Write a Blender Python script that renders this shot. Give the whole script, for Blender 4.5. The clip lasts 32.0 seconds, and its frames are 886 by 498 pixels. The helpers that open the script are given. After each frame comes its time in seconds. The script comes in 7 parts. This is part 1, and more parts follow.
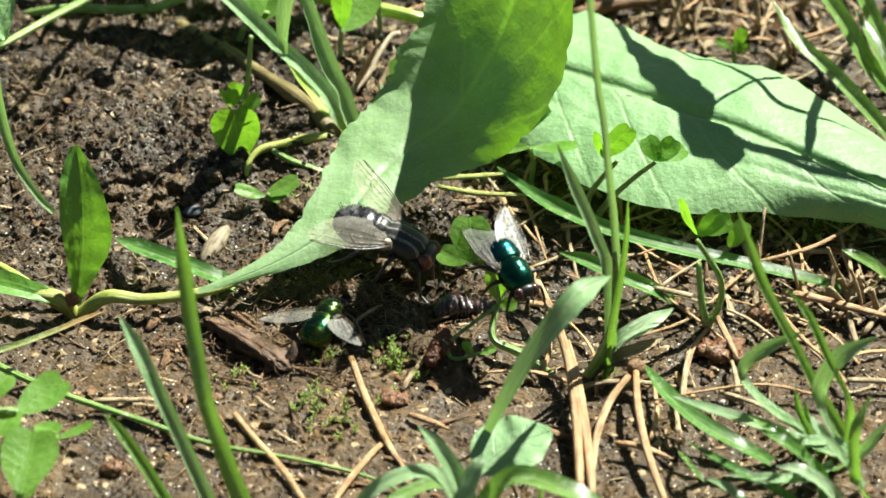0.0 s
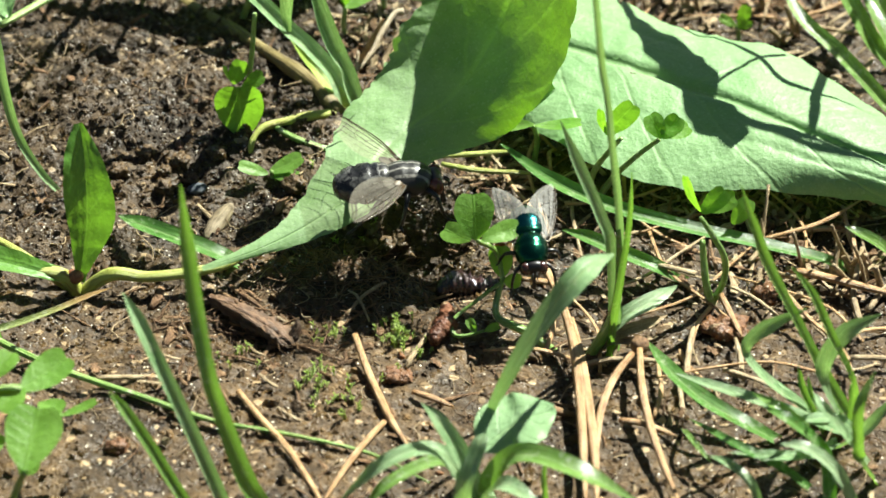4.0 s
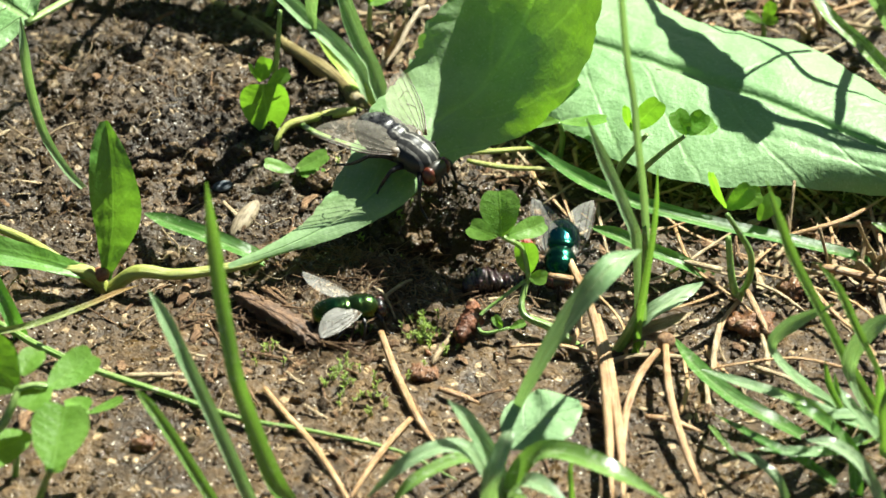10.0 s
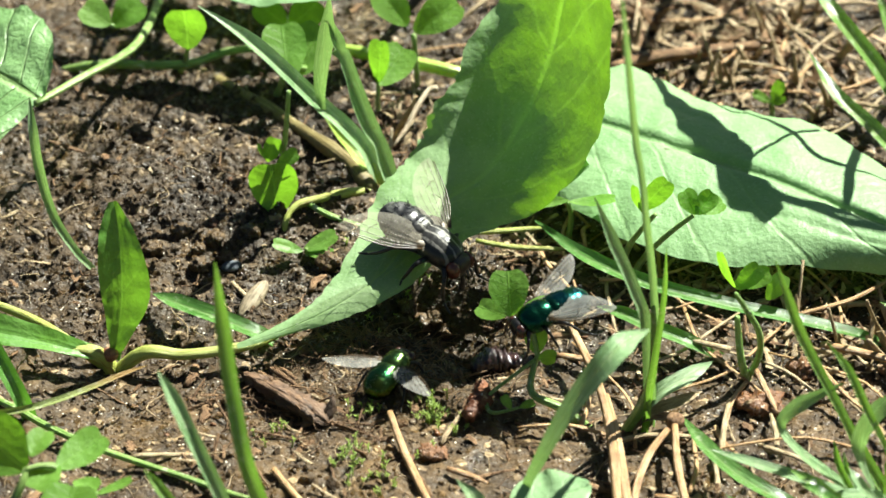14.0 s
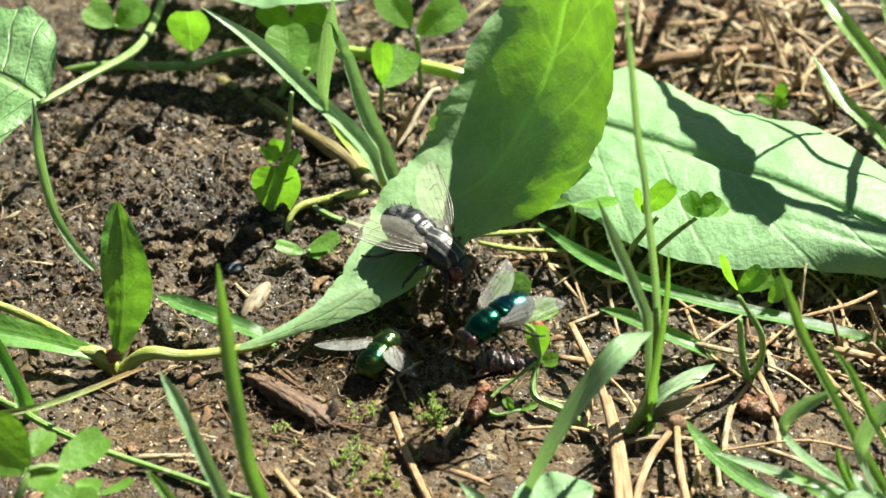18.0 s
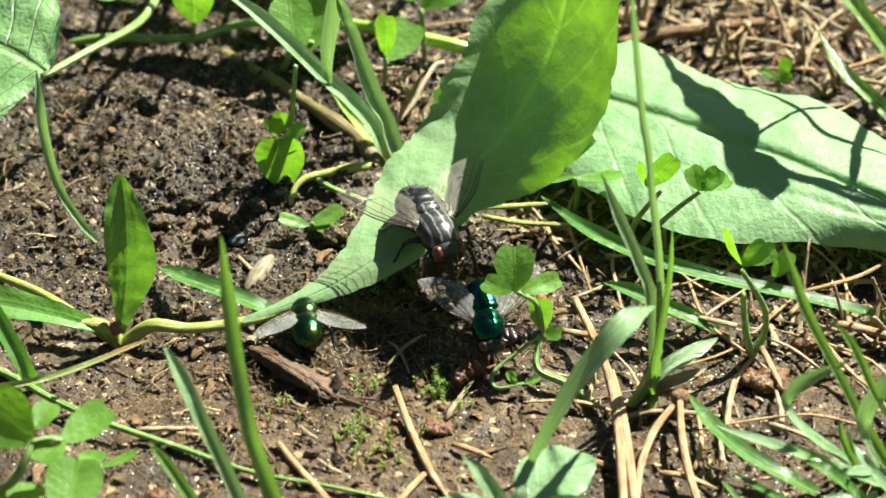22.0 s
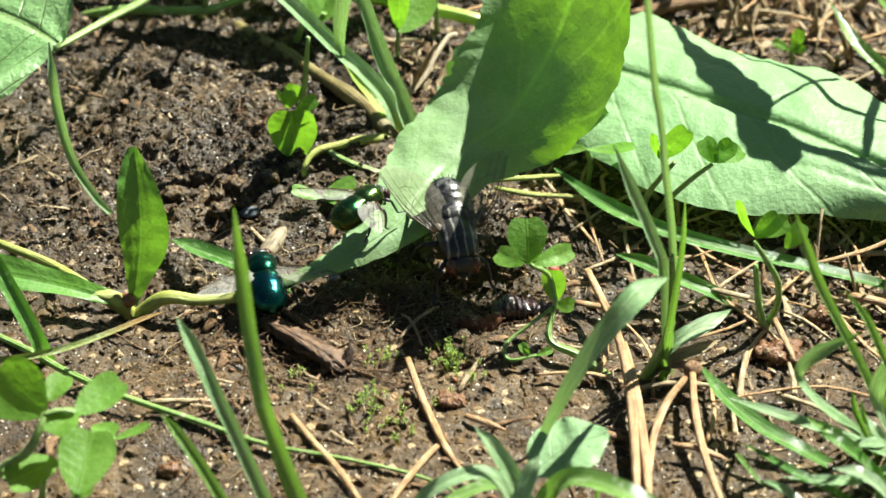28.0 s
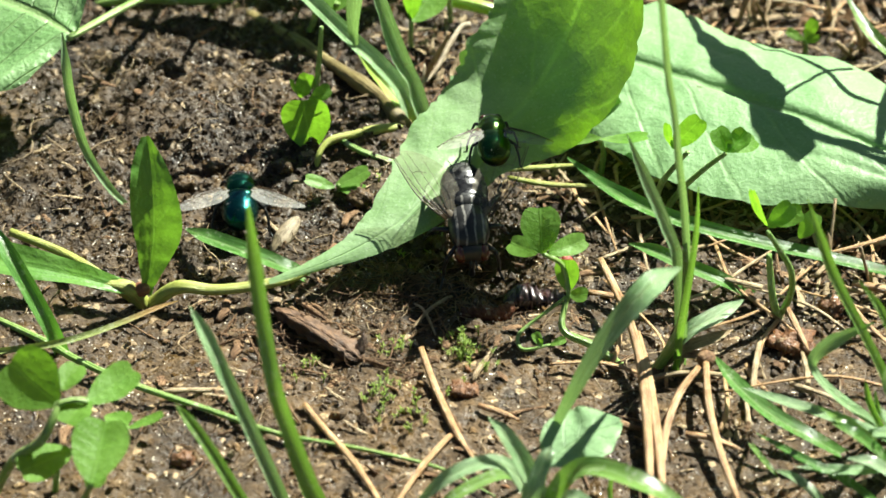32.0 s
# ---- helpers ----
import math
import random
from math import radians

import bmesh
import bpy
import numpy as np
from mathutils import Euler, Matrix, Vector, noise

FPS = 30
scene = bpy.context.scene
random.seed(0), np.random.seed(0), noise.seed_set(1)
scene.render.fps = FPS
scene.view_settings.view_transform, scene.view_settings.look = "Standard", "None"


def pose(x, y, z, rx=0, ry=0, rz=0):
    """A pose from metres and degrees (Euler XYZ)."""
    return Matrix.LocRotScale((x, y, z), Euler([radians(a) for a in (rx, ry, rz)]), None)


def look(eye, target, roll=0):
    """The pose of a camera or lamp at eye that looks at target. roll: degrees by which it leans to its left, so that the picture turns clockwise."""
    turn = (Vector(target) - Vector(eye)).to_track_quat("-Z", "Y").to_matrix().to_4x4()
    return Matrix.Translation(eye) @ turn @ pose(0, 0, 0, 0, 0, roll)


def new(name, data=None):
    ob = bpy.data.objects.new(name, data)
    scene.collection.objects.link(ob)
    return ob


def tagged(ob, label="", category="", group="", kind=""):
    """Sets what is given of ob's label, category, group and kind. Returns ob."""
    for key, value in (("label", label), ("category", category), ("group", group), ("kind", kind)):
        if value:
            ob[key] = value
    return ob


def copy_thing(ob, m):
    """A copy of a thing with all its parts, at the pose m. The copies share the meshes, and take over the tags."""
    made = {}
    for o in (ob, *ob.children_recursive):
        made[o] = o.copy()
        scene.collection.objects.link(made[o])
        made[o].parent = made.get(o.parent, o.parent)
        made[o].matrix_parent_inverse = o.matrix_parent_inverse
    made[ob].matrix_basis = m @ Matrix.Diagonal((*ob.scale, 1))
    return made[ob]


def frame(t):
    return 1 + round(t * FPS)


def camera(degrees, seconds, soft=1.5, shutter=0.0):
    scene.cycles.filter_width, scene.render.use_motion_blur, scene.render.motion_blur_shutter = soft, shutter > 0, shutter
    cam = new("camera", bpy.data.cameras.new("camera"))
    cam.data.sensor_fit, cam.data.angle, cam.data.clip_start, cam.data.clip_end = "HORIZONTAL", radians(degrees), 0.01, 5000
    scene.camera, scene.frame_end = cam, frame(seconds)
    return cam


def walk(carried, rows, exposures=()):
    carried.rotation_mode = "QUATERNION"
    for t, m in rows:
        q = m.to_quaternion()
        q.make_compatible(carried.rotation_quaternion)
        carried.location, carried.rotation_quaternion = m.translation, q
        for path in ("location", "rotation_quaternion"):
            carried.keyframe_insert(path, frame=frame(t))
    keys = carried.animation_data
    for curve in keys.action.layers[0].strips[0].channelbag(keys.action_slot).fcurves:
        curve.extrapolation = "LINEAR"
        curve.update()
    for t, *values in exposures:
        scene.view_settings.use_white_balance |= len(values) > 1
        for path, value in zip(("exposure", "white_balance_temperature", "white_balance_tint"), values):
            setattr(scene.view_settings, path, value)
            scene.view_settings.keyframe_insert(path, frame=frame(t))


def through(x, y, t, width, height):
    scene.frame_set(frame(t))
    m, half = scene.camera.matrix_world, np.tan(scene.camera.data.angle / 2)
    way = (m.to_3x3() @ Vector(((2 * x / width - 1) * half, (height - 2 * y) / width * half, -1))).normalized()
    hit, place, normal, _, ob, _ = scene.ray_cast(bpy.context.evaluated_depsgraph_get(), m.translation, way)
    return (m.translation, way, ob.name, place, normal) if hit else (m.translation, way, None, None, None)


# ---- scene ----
# ---- camera: a hand-held long lens that only pans and tilts a little ----
MM = 0.001
cam = camera(13.0, 32.0, soft=1.6, shutter=0.4)
cam.data.dof.use_dof = True  # a macro lens: sharp at the flies, soft before and behind them
cam.data.dof.focus_distance, cam.data.dof.aperture_fstop = 0.4018, 40.0
walk(cam, [
    (0, pose(0.00000, -0.31896, 0.24920, 52.374, -0.319, -0.239)),
    (0.5, pose(0.00000, -0.31896, 0.24920, 52.345, -0.325, -0.223)),
    (1, pose(0.00000, -0.31896, 0.24920, 52.308, -0.331, -0.209)),
    (1.5, pose(0.00000, -0.31896, 0.24920, 52.268, -0.336, -0.203)),
    (2, pose(0.00000, -0.31896, 0.24920, 52.213, -0.336, -0.196)),
    (2.5, pose(0.00000, -0.31896, 0.24920, 52.148, -0.337, -0.187)),
    (3, pose(0.00000, -0.31896, 0.24920, 52.099, -0.316, -0.200)),
    (3.5, pose(0.00000, -0.31896, 0.24920, 52.066, -0.291, -0.218)),
    (5.5, pose(0.00000, -0.31896, 0.24920, 52.006, -0.256, -0.075)),
    (6, pose(0.00000, -0.31896, 0.24920, 52.006, -0.223, -0.052)),
    (6.5, pose(0.00000, -0.31896, 0.24920, 52.000, -0.183, -0.039)),
    (7, pose(0.00000, -0.31896, 0.24920, 51.991, -0.154, -0.028)),
    (7.5, pose(0.00000, -0.31896, 0.24920, 51.988, -0.117, -0.022)),
    (8, pose(0.00000, -0.31896, 0.24920, 51.989, -0.086, -0.006)),
    (8.5, pose(0.00000, -0.31896, 0.24920, 51.990, -0.045, 0.001)),
    (9, pose(0.00000, -0.31896, 0.24920, 51.996, -0.008, 0.007)),
    (9.5, pose(0.00000, -0.31896, 0.24920, 51.997, 0.026, 0.014)),
    (10, pose(0.00000, -0.31896, 0.24920, 51.995, 0.059, 0.019)),
    (10.5, pose(0.00000, -0.31896, 0.24920, 52.047, 0.085, 0.026)),
    (11, pose(0.00000, -0.31896, 0.24920, 52.208, 0.112, 0.037)),
    (11.5, pose(0.00000, -0.31896, 0.24920, 52.437, 0.142, 0.040)),
    (12, pose(0.00000, -0.31896, 0.24920, 52.670, 0.166, 0.044)),
    (12.5, pose(0.00000, -0.31896, 0.24920, 52.871, 0.181, 0.056)),
    (13, pose(0.00000, -0.31896, 0.24920, 53.017, 0.202, 0.058)),
    (13.5, pose(0.00000, -0.31896, 0.24920, 53.111, 0.213, 0.059)),
    (14, pose(0.00000, -0.31896, 0.24920, 53.172, 0.201, 0.072)),
    (14.5, pose(0.00000, -0.31896, 0.24920, 53.216, 0.186, 0.086)),
    (16.5, pose(0.00000, -0.31896, 0.24920, 53.249, 0.166, 0.127)),
    (17, pose(0.00000, -0.31896, 0.24920, 53.227, 0.135, 0.161)),
    (17.5, pose(0.00000, -0.31896, 0.24920, 53.211, 0.110, 0.185)),
    (18, pose(0.00000, -0.31896, 0.24920, 53.200, 0.092, 0.202)),
    (18.5, pose(0.00000, -0.31896, 0.24920, 53.187, 0.076, 0.216)),
    (19, pose(0.00000, -0.31896, 0.24920, 53.159, 0.060, 0.229)),
    (19.5, pose(0.00000, -0.31896, 0.24920, 53.115, 0.054, 0.239)),
    (20, pose(0.00000, -0.31896, 0.24920, 53.059, 0.033, 0.258)),
    (20.5, pose(0.00000, -0.31896, 0.24920, 52.998, 0.025, 0.267)),
    (21, pose(0.00000, -0.31896, 0.24920, 52.939, 0.019, 0.285)),
    (21.5, pose(0.00000, -0.31896, 0.24920, 52.876, 0.018, 0.305)),
    (22, pose(0.00000, -0.31896, 0.24920, 52.806, 0.010, 0.328)),
    (22.5, pose(0.00000, -0.31896, 0.24920, 52.744, 0.014, 0.343)),
    (23, pose(0.00000, -0.31896, 0.24920, 52.701, 0.027, 0.349)),
    (23.5, pose(0.00000, -0.31896, 0.24920, 52.670, 0.039, 0.353)),
    (24, pose(0.00000, -0.31896, 0.24920, 52.644, 0.050, 0.359)),
    (24.5, pose(0.00000, -0.31896, 0.24920, 52.619, 0.067, 0.360)),
    (25, pose(0.00000, -0.31896, 0.24920, 52.592, 0.092, 0.350)),
    (25.5, pose(0.00000, -0.31896, 0.24920, 52.566, 0.106, 0.341)),
    (27.5, pose(0.00000, -0.31896, 0.24920, 52.434, 0.122, 0.435)),
    (28, pose(0.00000, -0.31896, 0.24920, 52.393, 0.138, 0.466)),
    (28.5, pose(0.00000, -0.31896, 0.24920, 52.353, 0.154, 0.496)),
    (29, pose(0.00000, -0.31896, 0.24920, 52.318, 0.168, 0.523)),
    (29.5, pose(0.00000, -0.31896, 0.24920, 52.290, 0.184, 0.541)),
    (30, pose(0.00000, -0.31896, 0.24920, 52.269, 0.200, 0.554)),
    (30.5, pose(0.00000, -0.31896, 0.24920, 52.253, 0.217, 0.569)),
    (31, pose(0.00000, -0.31896, 0.24920, 52.243, 0.232, 0.588)),
    (31.5, pose(0.00000, -0.31896, 0.24920, 52.239, 0.242, 0.608)),
    (32, pose(0.00000, -0.31896, 0.24920, 52.240, 0.249, 0.627)),
], exposures=[(0, 1.66, 6450, 0), (4, 1.70, 6450, 0), (13, 1.79, 6450, 0), (20, 1.79, 6450, 0), (32, 1.73, 6450, 0)])

# ---- light: high summer sun from behind the plants, off to one side, and the sky ----
SUN_EL, SUN_AZ = radians(49), radians(42)  # azimuth from +y, clockwise positive
world = bpy.data.worlds.new("sky")
scene.world = world
world.use_nodes = True
wt = world.node_tree
sky = wt.nodes.new("ShaderNodeTexSky")
sky.sky_type = "NISHITA"
sky.sun_disc = False
sky.sun_elevation, sky.sun_rotation = SUN_EL, SUN_AZ
wt.links.new(sky.outputs[0], wt.nodes["Background"].inputs[0])
wt.nodes["Background"].inputs[1].default_value = 0.018
sun = new("sun", bpy.data.lights.new("sun", "SUN"))
sun.data.energy, sun.data.angle, sun.data.color = 5.0, radians(0.53), (1.0, 0.96, 0.89)
to_sun = Vector((math.sin(SUN_AZ) * math.cos(SUN_EL), math.cos(SUN_AZ) * math.cos(SUN_EL), math.sin(SUN_EL)))
sun.matrix_world = look(to_sun * 2, (0, 0, 0))


# ---- materials ----
class Nodes:
    """Short-hand for one node material."""

    def __init__(self, name):
        self.mat = bpy.data.materials.new(name)
        self.mat.use_nodes = True
        self.t = self.mat.node_tree
        self.bsdf = self.t.nodes["Principled BSDF"]
        self.out = self.t.nodes["Material Output"]
        self.pos = self.add("ShaderNodeTexCoord").outputs["Object"]
        self.uv = self.add("ShaderNodeTexCoord").outputs["UV"]

    def add(self, kind, **props):
        n = self.t.nodes.new(kind)
        for k, v in props.items():
            setattr(n, k, v)
        return n

    def put(self, socket, value):
        if isinstance(value, bpy.types.NodeSocket):
            self.t.links.new(value, socket)
        elif value is not None:
            socket.default_value = value
        return socket

    def noise(self, scale, detail=4.0, rough=0.55, vec=None, dist=0.0):
        n = self.add("ShaderNodeTexNoise")
        self.put(n.inputs["Vector"], vec or self.pos)
        for k, v in (("Scale", scale), ("Detail", detail), ("Roughness", rough), ("Distortion", dist)):
            n.inputs[k].default_value = v
        return n.outputs["Fac"]

    def cells(self, scale, vec=None, feature="F1"):
        n = self.add("ShaderNodeTexVoronoi", feature=feature)
        self.put(n.inputs["Vector"], vec or self.pos)
        n.inputs["Scale"].default_value = scale
        return n.outputs

    def math(self, op, a, b=0.0, c=0.0, clamp=False):
        n = self.add("ShaderNodeMath", operation=op, use_clamp=clamp)
        for i, v in enumerate((a, b, c)):
            self.put(n.inputs[i], v)
        return n.outputs[0]

    def ramp(self, fac, stops):
        n = self.add("ShaderNodeValToRGB")
        self.put(n.inputs[0], fac)
        r = n.color_ramp
        while len(r.elements) < len(stops):
            r.elements.new(0.5)
        for e, (p, c) in zip(r.elements, stops):
            e.position = p
            e.color = (*c, 1) if len(c) == 3 else c
        return n.outputs[0]

    def mix(self, fac, a, b, blend="MIX"):
        n = self.add("ShaderNodeMix", data_type="RGBA", blend_type=blend)
        self.put(n.inputs[0], fac)
        for s, v in ((n.inputs[6], a), (n.inputs[7], b)):
            self.put(s, (*v, 1) if isinstance(v, tuple) and len(v) == 3 else v)
        return n.outputs[2]

    def step(self, x, lo, hi):
        n = self.add("ShaderNodeMapRange", interpolation_type="SMOOTHSTEP")
        self.put(n.inputs[0], x)
        n.inputs[1].default_value, n.inputs[2].default_value = lo, hi
        return n.outputs[0]

    def split(self, vec):
        n = self.add("ShaderNodeSeparateXYZ")
        self.put(n.inputs[0], vec)
        return n.outputs

    def bump(self, height, strength=0.5, depth=0.0003, under=None):
        n = self.add("ShaderNodeBump")
        self.put(n.inputs["Height"], height)
        n.inputs["Strength"].default_value, n.inputs["Distance"].default_value = strength, depth
        if under is not None:
            self.put(n.inputs["Normal"], under)
        return n.outputs[0]

    def rand(self):
        return self.add("ShaderNodeObjectInfo").outputs["Random"]

    def set(self, **values):
        for k, v in values.items():
            self.put(self.bsdf.inputs[k.replace("_", " ")], (*v, 1) if isinstance(v, tuple) and len(v) == 3 else v)
        return self


def soil_material(name, dark, mid, light, wet=0.5, loose=False):
    n = Nodes(name)
    a, b, c = n.noise(90, 6, 0.6), n.noise(620, 5, 0.65), n.noise(2600, 3, 0.6)
    col = n.ramp(b, [(0.28, dark), (0.52, mid), (0.78, light)])
    col = n.mix(n.step(a, 0.4, 0.68), col, n.mix(0.6, col, dark, "MULTIPLY"))
    col = n.mix(n.math("MULTIPLY", n.step(c, 0.55, 0.75), 0.55), col, light)
    grains = n.cells(1500)
    pale = n.step(n.split(grains["Color"])[0], 0.955, 0.975)
    col = n.mix(n.math("MULTIPLY", pale, 0.7), col, (0.30, 0.22, 0.13))
    # bright sparkles of the wet soil, put into the colour as tiny pale dots
    glint = n.cells(3600)
    sparkle = n.math("MULTIPLY", n.step(n.split(glint["Color"])[1], 0.965, 0.975), n.math("SUBTRACT", 1.0, n.step(glint["Distance"], 0.25, 0.45)))
    col = n.mix(n.math("MULTIPLY", sparkle, 0.85), col, (0.62, 0.58, 0.50))
    if loose:
        lot = n.add("ShaderNodeNewGeometry").outputs["Random Per Island"]
        col = n.mix(n.step(lot, 0.35, 1.0), n.mix(1.0, col, (0.62, 0.6, 0.57), "MULTIPLY"), n.mix(1.0, col, (1.45, 1.42, 1.35), "MULTIPLY"))
    front_pale = n.math("SUBTRACT", 1.0, n.step(n.math("ADD", n.split(n.pos)[1], n.math("MULTIPLY", n.noise(60, 3), 0.02)), -0.012, 0.016))
    col = n.mix(front_pale, col, n.mix(0.75, col, n.mix(1.0, col, (1.62, 1.56, 1.42), "MULTIPLY")))  # the soil is paler and greyer towards the front
    rough = n.ramp(n.noise(900, 4, 0.7), [(0.38, (0.12,) * 3), (0.56, (0.85,) * 3)])
    h = n.math("ADD", n.math("MULTIPLY", b, 1.0), n.math("MULTIPLY", c, 0.35))
    h = n.math("ADD", h, n.math("MULTIPLY", grains["Distance"], -0.12))
    n.set(Base_Color=col, Roughness=rough, Specular_IOR_Level=wet, Normal=n.bump(h, 1.0, 0.0006))
    return n.mat


def leaf_material(name, low, high, through, share=0.45, rough=0.42, veins=9.0, vein_tint=0.35, spots=0.0, sheen=0.5, blotch=160, ridge=1.0, lines=0.5):
    """Leaf skin with a midrib, side veins and blotches; light passes through it."""
    n = Nodes(name)
    u = n.split(n.uv)
    x = n.math("ABSOLUTE", n.math("SUBTRACT", u[0], 0.5))
    wob = n.math("MULTIPLY", n.noise(140, 2), 0.05)
    rib = n.math("SUBTRACT", 1.0, n.step(x, 0.006, 0.03))
    side = n.math("FRACT", n.math("MULTIPLY", n.math("SUBTRACT", n.math("ADD", u[1], wob), n.math("MULTIPLY", x, 0.42)), veins))
    side = n.math("ABSOLUTE", n.math("SUBTRACT", side, 0.5))
    side = n.math("MULTIPLY", n.math("SUBTRACT", 1.0, n.step(side, 0.0, 0.06)), 0.6)
    net = n.math("MULTIPLY", n.math("SUBTRACT", 1.0, n.step(n.cells(620, feature="DISTANCE_TO_EDGE")[0], 0.0, 0.12)), 0.06)
    vein = n.math("MAXIMUM", n.math("MAXIMUM", rib, side), net)
    a, b = n.noise(blotch, 4, 0.6), n.noise(1400, 3, 0.6)
    skin = n.mix(n.step(a, 0.3, 0.7), low, high)
    skin = n.mix(n.math("MULTIPLY", b, 0.35), skin, high)
    skin = n.mix(n.math("MULTIPLY", vein, vein_tint), skin, (0.42, 0.5, 0.22))
    if spots:
        dots = n.cells(420)
        dot = n.math("MULTIPLY", n.math("SUBTRACT", 1.0, n.step(dots["Distance"], 0.1, 0.2)), n.step(n.split(dots["Color"])[1], 1 - spots, 1.01 - spots))
        skin = n.mix(n.math("MULTIPLY", dot, 0.8), skin, (0.06, 0.035, 0.012))
    tint = n.mix(n.math("MULTIPLY", n.rand(), 0.5), skin, n.mix(1.0, skin, (0.85, 1.0, 0.7), "MULTIPLY"))
    dirt = n.step(n.noise(1700, 4, 0.7), 0.56, 0.68)
    tint = n.mix(n.math("MULTIPLY", dirt, 0.38), tint, n.mix(1.0, tint, (0.55, 0.6, 0.45), "MULTIPLY"))
    fleck = n.step(n.noise(3000, 2, 0.6), 0.58, 0.68)
    tint = n.mix(n.math("MULTIPLY", fleck, 0.45), tint, tuple(min(0.85, v * 1.25 + 0.04) for v in high))
    cellw = n.cells(420)["Distance"]
    b = n.math("ADD", b, n.math("MULTIPLY", cellw, 0.9))
    h = n.math("ADD", n.math("MULTIPLY", vein, -0.55 * ridge), n.math("ADD", n.math("MULTIPLY", a, 0.5), n.math("MULTIPLY", b, 0.35)))
    nor = n.bump(h, 0.75 * (0.4 + 0.6 * min(1, ridge)), 0.0008)
    n.set(Base_Color=tint, Roughness=rough, Specular_IOR_Level=sheen, Normal=nor)
    tr = n.add("ShaderNodeBsdfTranslucent")
    glow = n.mix(n.step(n.noise(blotch * 1.6, 5, 0.65), 0.36, 0.62), through, tuple(v * 0.68 for v in through))
    glow = n.mix(n.math("MULTIPLY", vein, max(lines, 0.5 * ridge)), glow, tuple(min(1, v * 1.35 + 0.02) for v in through))
    n.put(tr.inputs[0], glow)
    n.put(tr.inputs["Normal"], nor)
    m = n.add("ShaderNodeMixShader")
    m.inputs[0].default_value = share
    n.put(m.inputs[1], n.bsdf.outputs[0])
    n.put(m.inputs[2], tr.outputs[0])
    n.put(n.out.inputs[0], m.outputs[0])
    return n.mat


def blade_material(name, low, high, through, share=0.4, rough=0.3, ribs=14.0, sheen=0.5, withered=0.0):
    """Grass: fine ribs along the blade, paler patches and worn brown flecks."""
    n = Nodes(name)
    u = n.split(n.uv)
    rib = n.math("ABSOLUTE", n.math("SUBTRACT", n.math("FRACT", n.math("MULTIPLY", u[0], ribs)), 0.5))
    keel = n.math("SUBTRACT", 1.0, n.step(n.math("ABSOLUTE", n.math("SUBTRACT", u[0], 0.5)), 0.01, 0.12))
    a, b = n.noise(120, 4, 0.6), n.noise(1100, 3, 0.65)
    skin = n.mix(n.step(a, 0.3, 0.7), low, high)
    skin = n.mix(n.math("MULTIPLY", rib, 0.5), skin, high)
    skin = n.mix(n.math("MULTIPLY", n.step(b, 0.57, 0.66), 0.7), skin, (0.56, 0.60, 0.42))
    skin = n.mix(n.math("MULTIPLY", n.step(n.noise(480, 4, 0.7), 0.62, 0.7), 0.6), skin, (0.2, 0.16, 0.06))
    mp = n.add("ShaderNodeMapping")
    n.put(mp.inputs[0], n.uv)
    mp.inputs["Scale"].default_value = (4.5, 2.6, 1)
    streak = n.noise(2.2, 6, 0.72, mp.outputs[0], 0.5)
    skin = n.mix(n.math("MULTIPLY", n.step(streak, 0.52, 0.60), 0.7), skin, tuple(min(0.9, v * 1.6 + 0.06) for v in high))
    skin = n.mix(n.math("MULTIPLY", n.step(streak, 0.48, 0.3), 0.6), skin, n.mix(1.0, skin, (0.45, 0.55, 0.4), "MULTIPLY"))
    skin = n.mix(n.math("MULTIPLY", keel, 0.35), skin, (0.42, 0.52, 0.25))
    if withered:
        skin = n.mix(n.math("MULTIPLY", n.step(n.math("ADD", u[1], n.math("MULTIPLY", a, 0.25)), 0.62, 0.92), withered), skin, (0.36, 0.20, 0.07))
    skin = n.mix(n.math("MULTIPLY", n.rand(), 0.45), skin, n.mix(1.0, skin, (0.8, 1.0, 0.75), "MULTIPLY"))
    nor = n.bump(n.math("ADD", n.math("ADD", rib, n.math("MULTIPLY", keel, -0.8)), n.math("MULTIPLY", n.math("ADD", b, streak), 0.6)), 0.7, 0.00016)
    n.set(Base_Color=skin, Roughness=rough, Specular_IOR_Level=sheen, Normal=nor)
    tr = n.add("ShaderNodeBsdfTranslucent")
    n.put(tr.inputs[0], n.mix(n.math("MULTIPLY", rib, 0.8), through, tuple(v * 0.6 for v in through)))
    m = n.add("ShaderNodeMixShader")
    m.inputs[0].default_value = share
    n.put(m.inputs[1], n.bsdf.outputs[0])
    n.put(m.inputs[2], tr.outputs[0])
    n.put(n.out.inputs[0], m.outputs[0])
    return n.mat


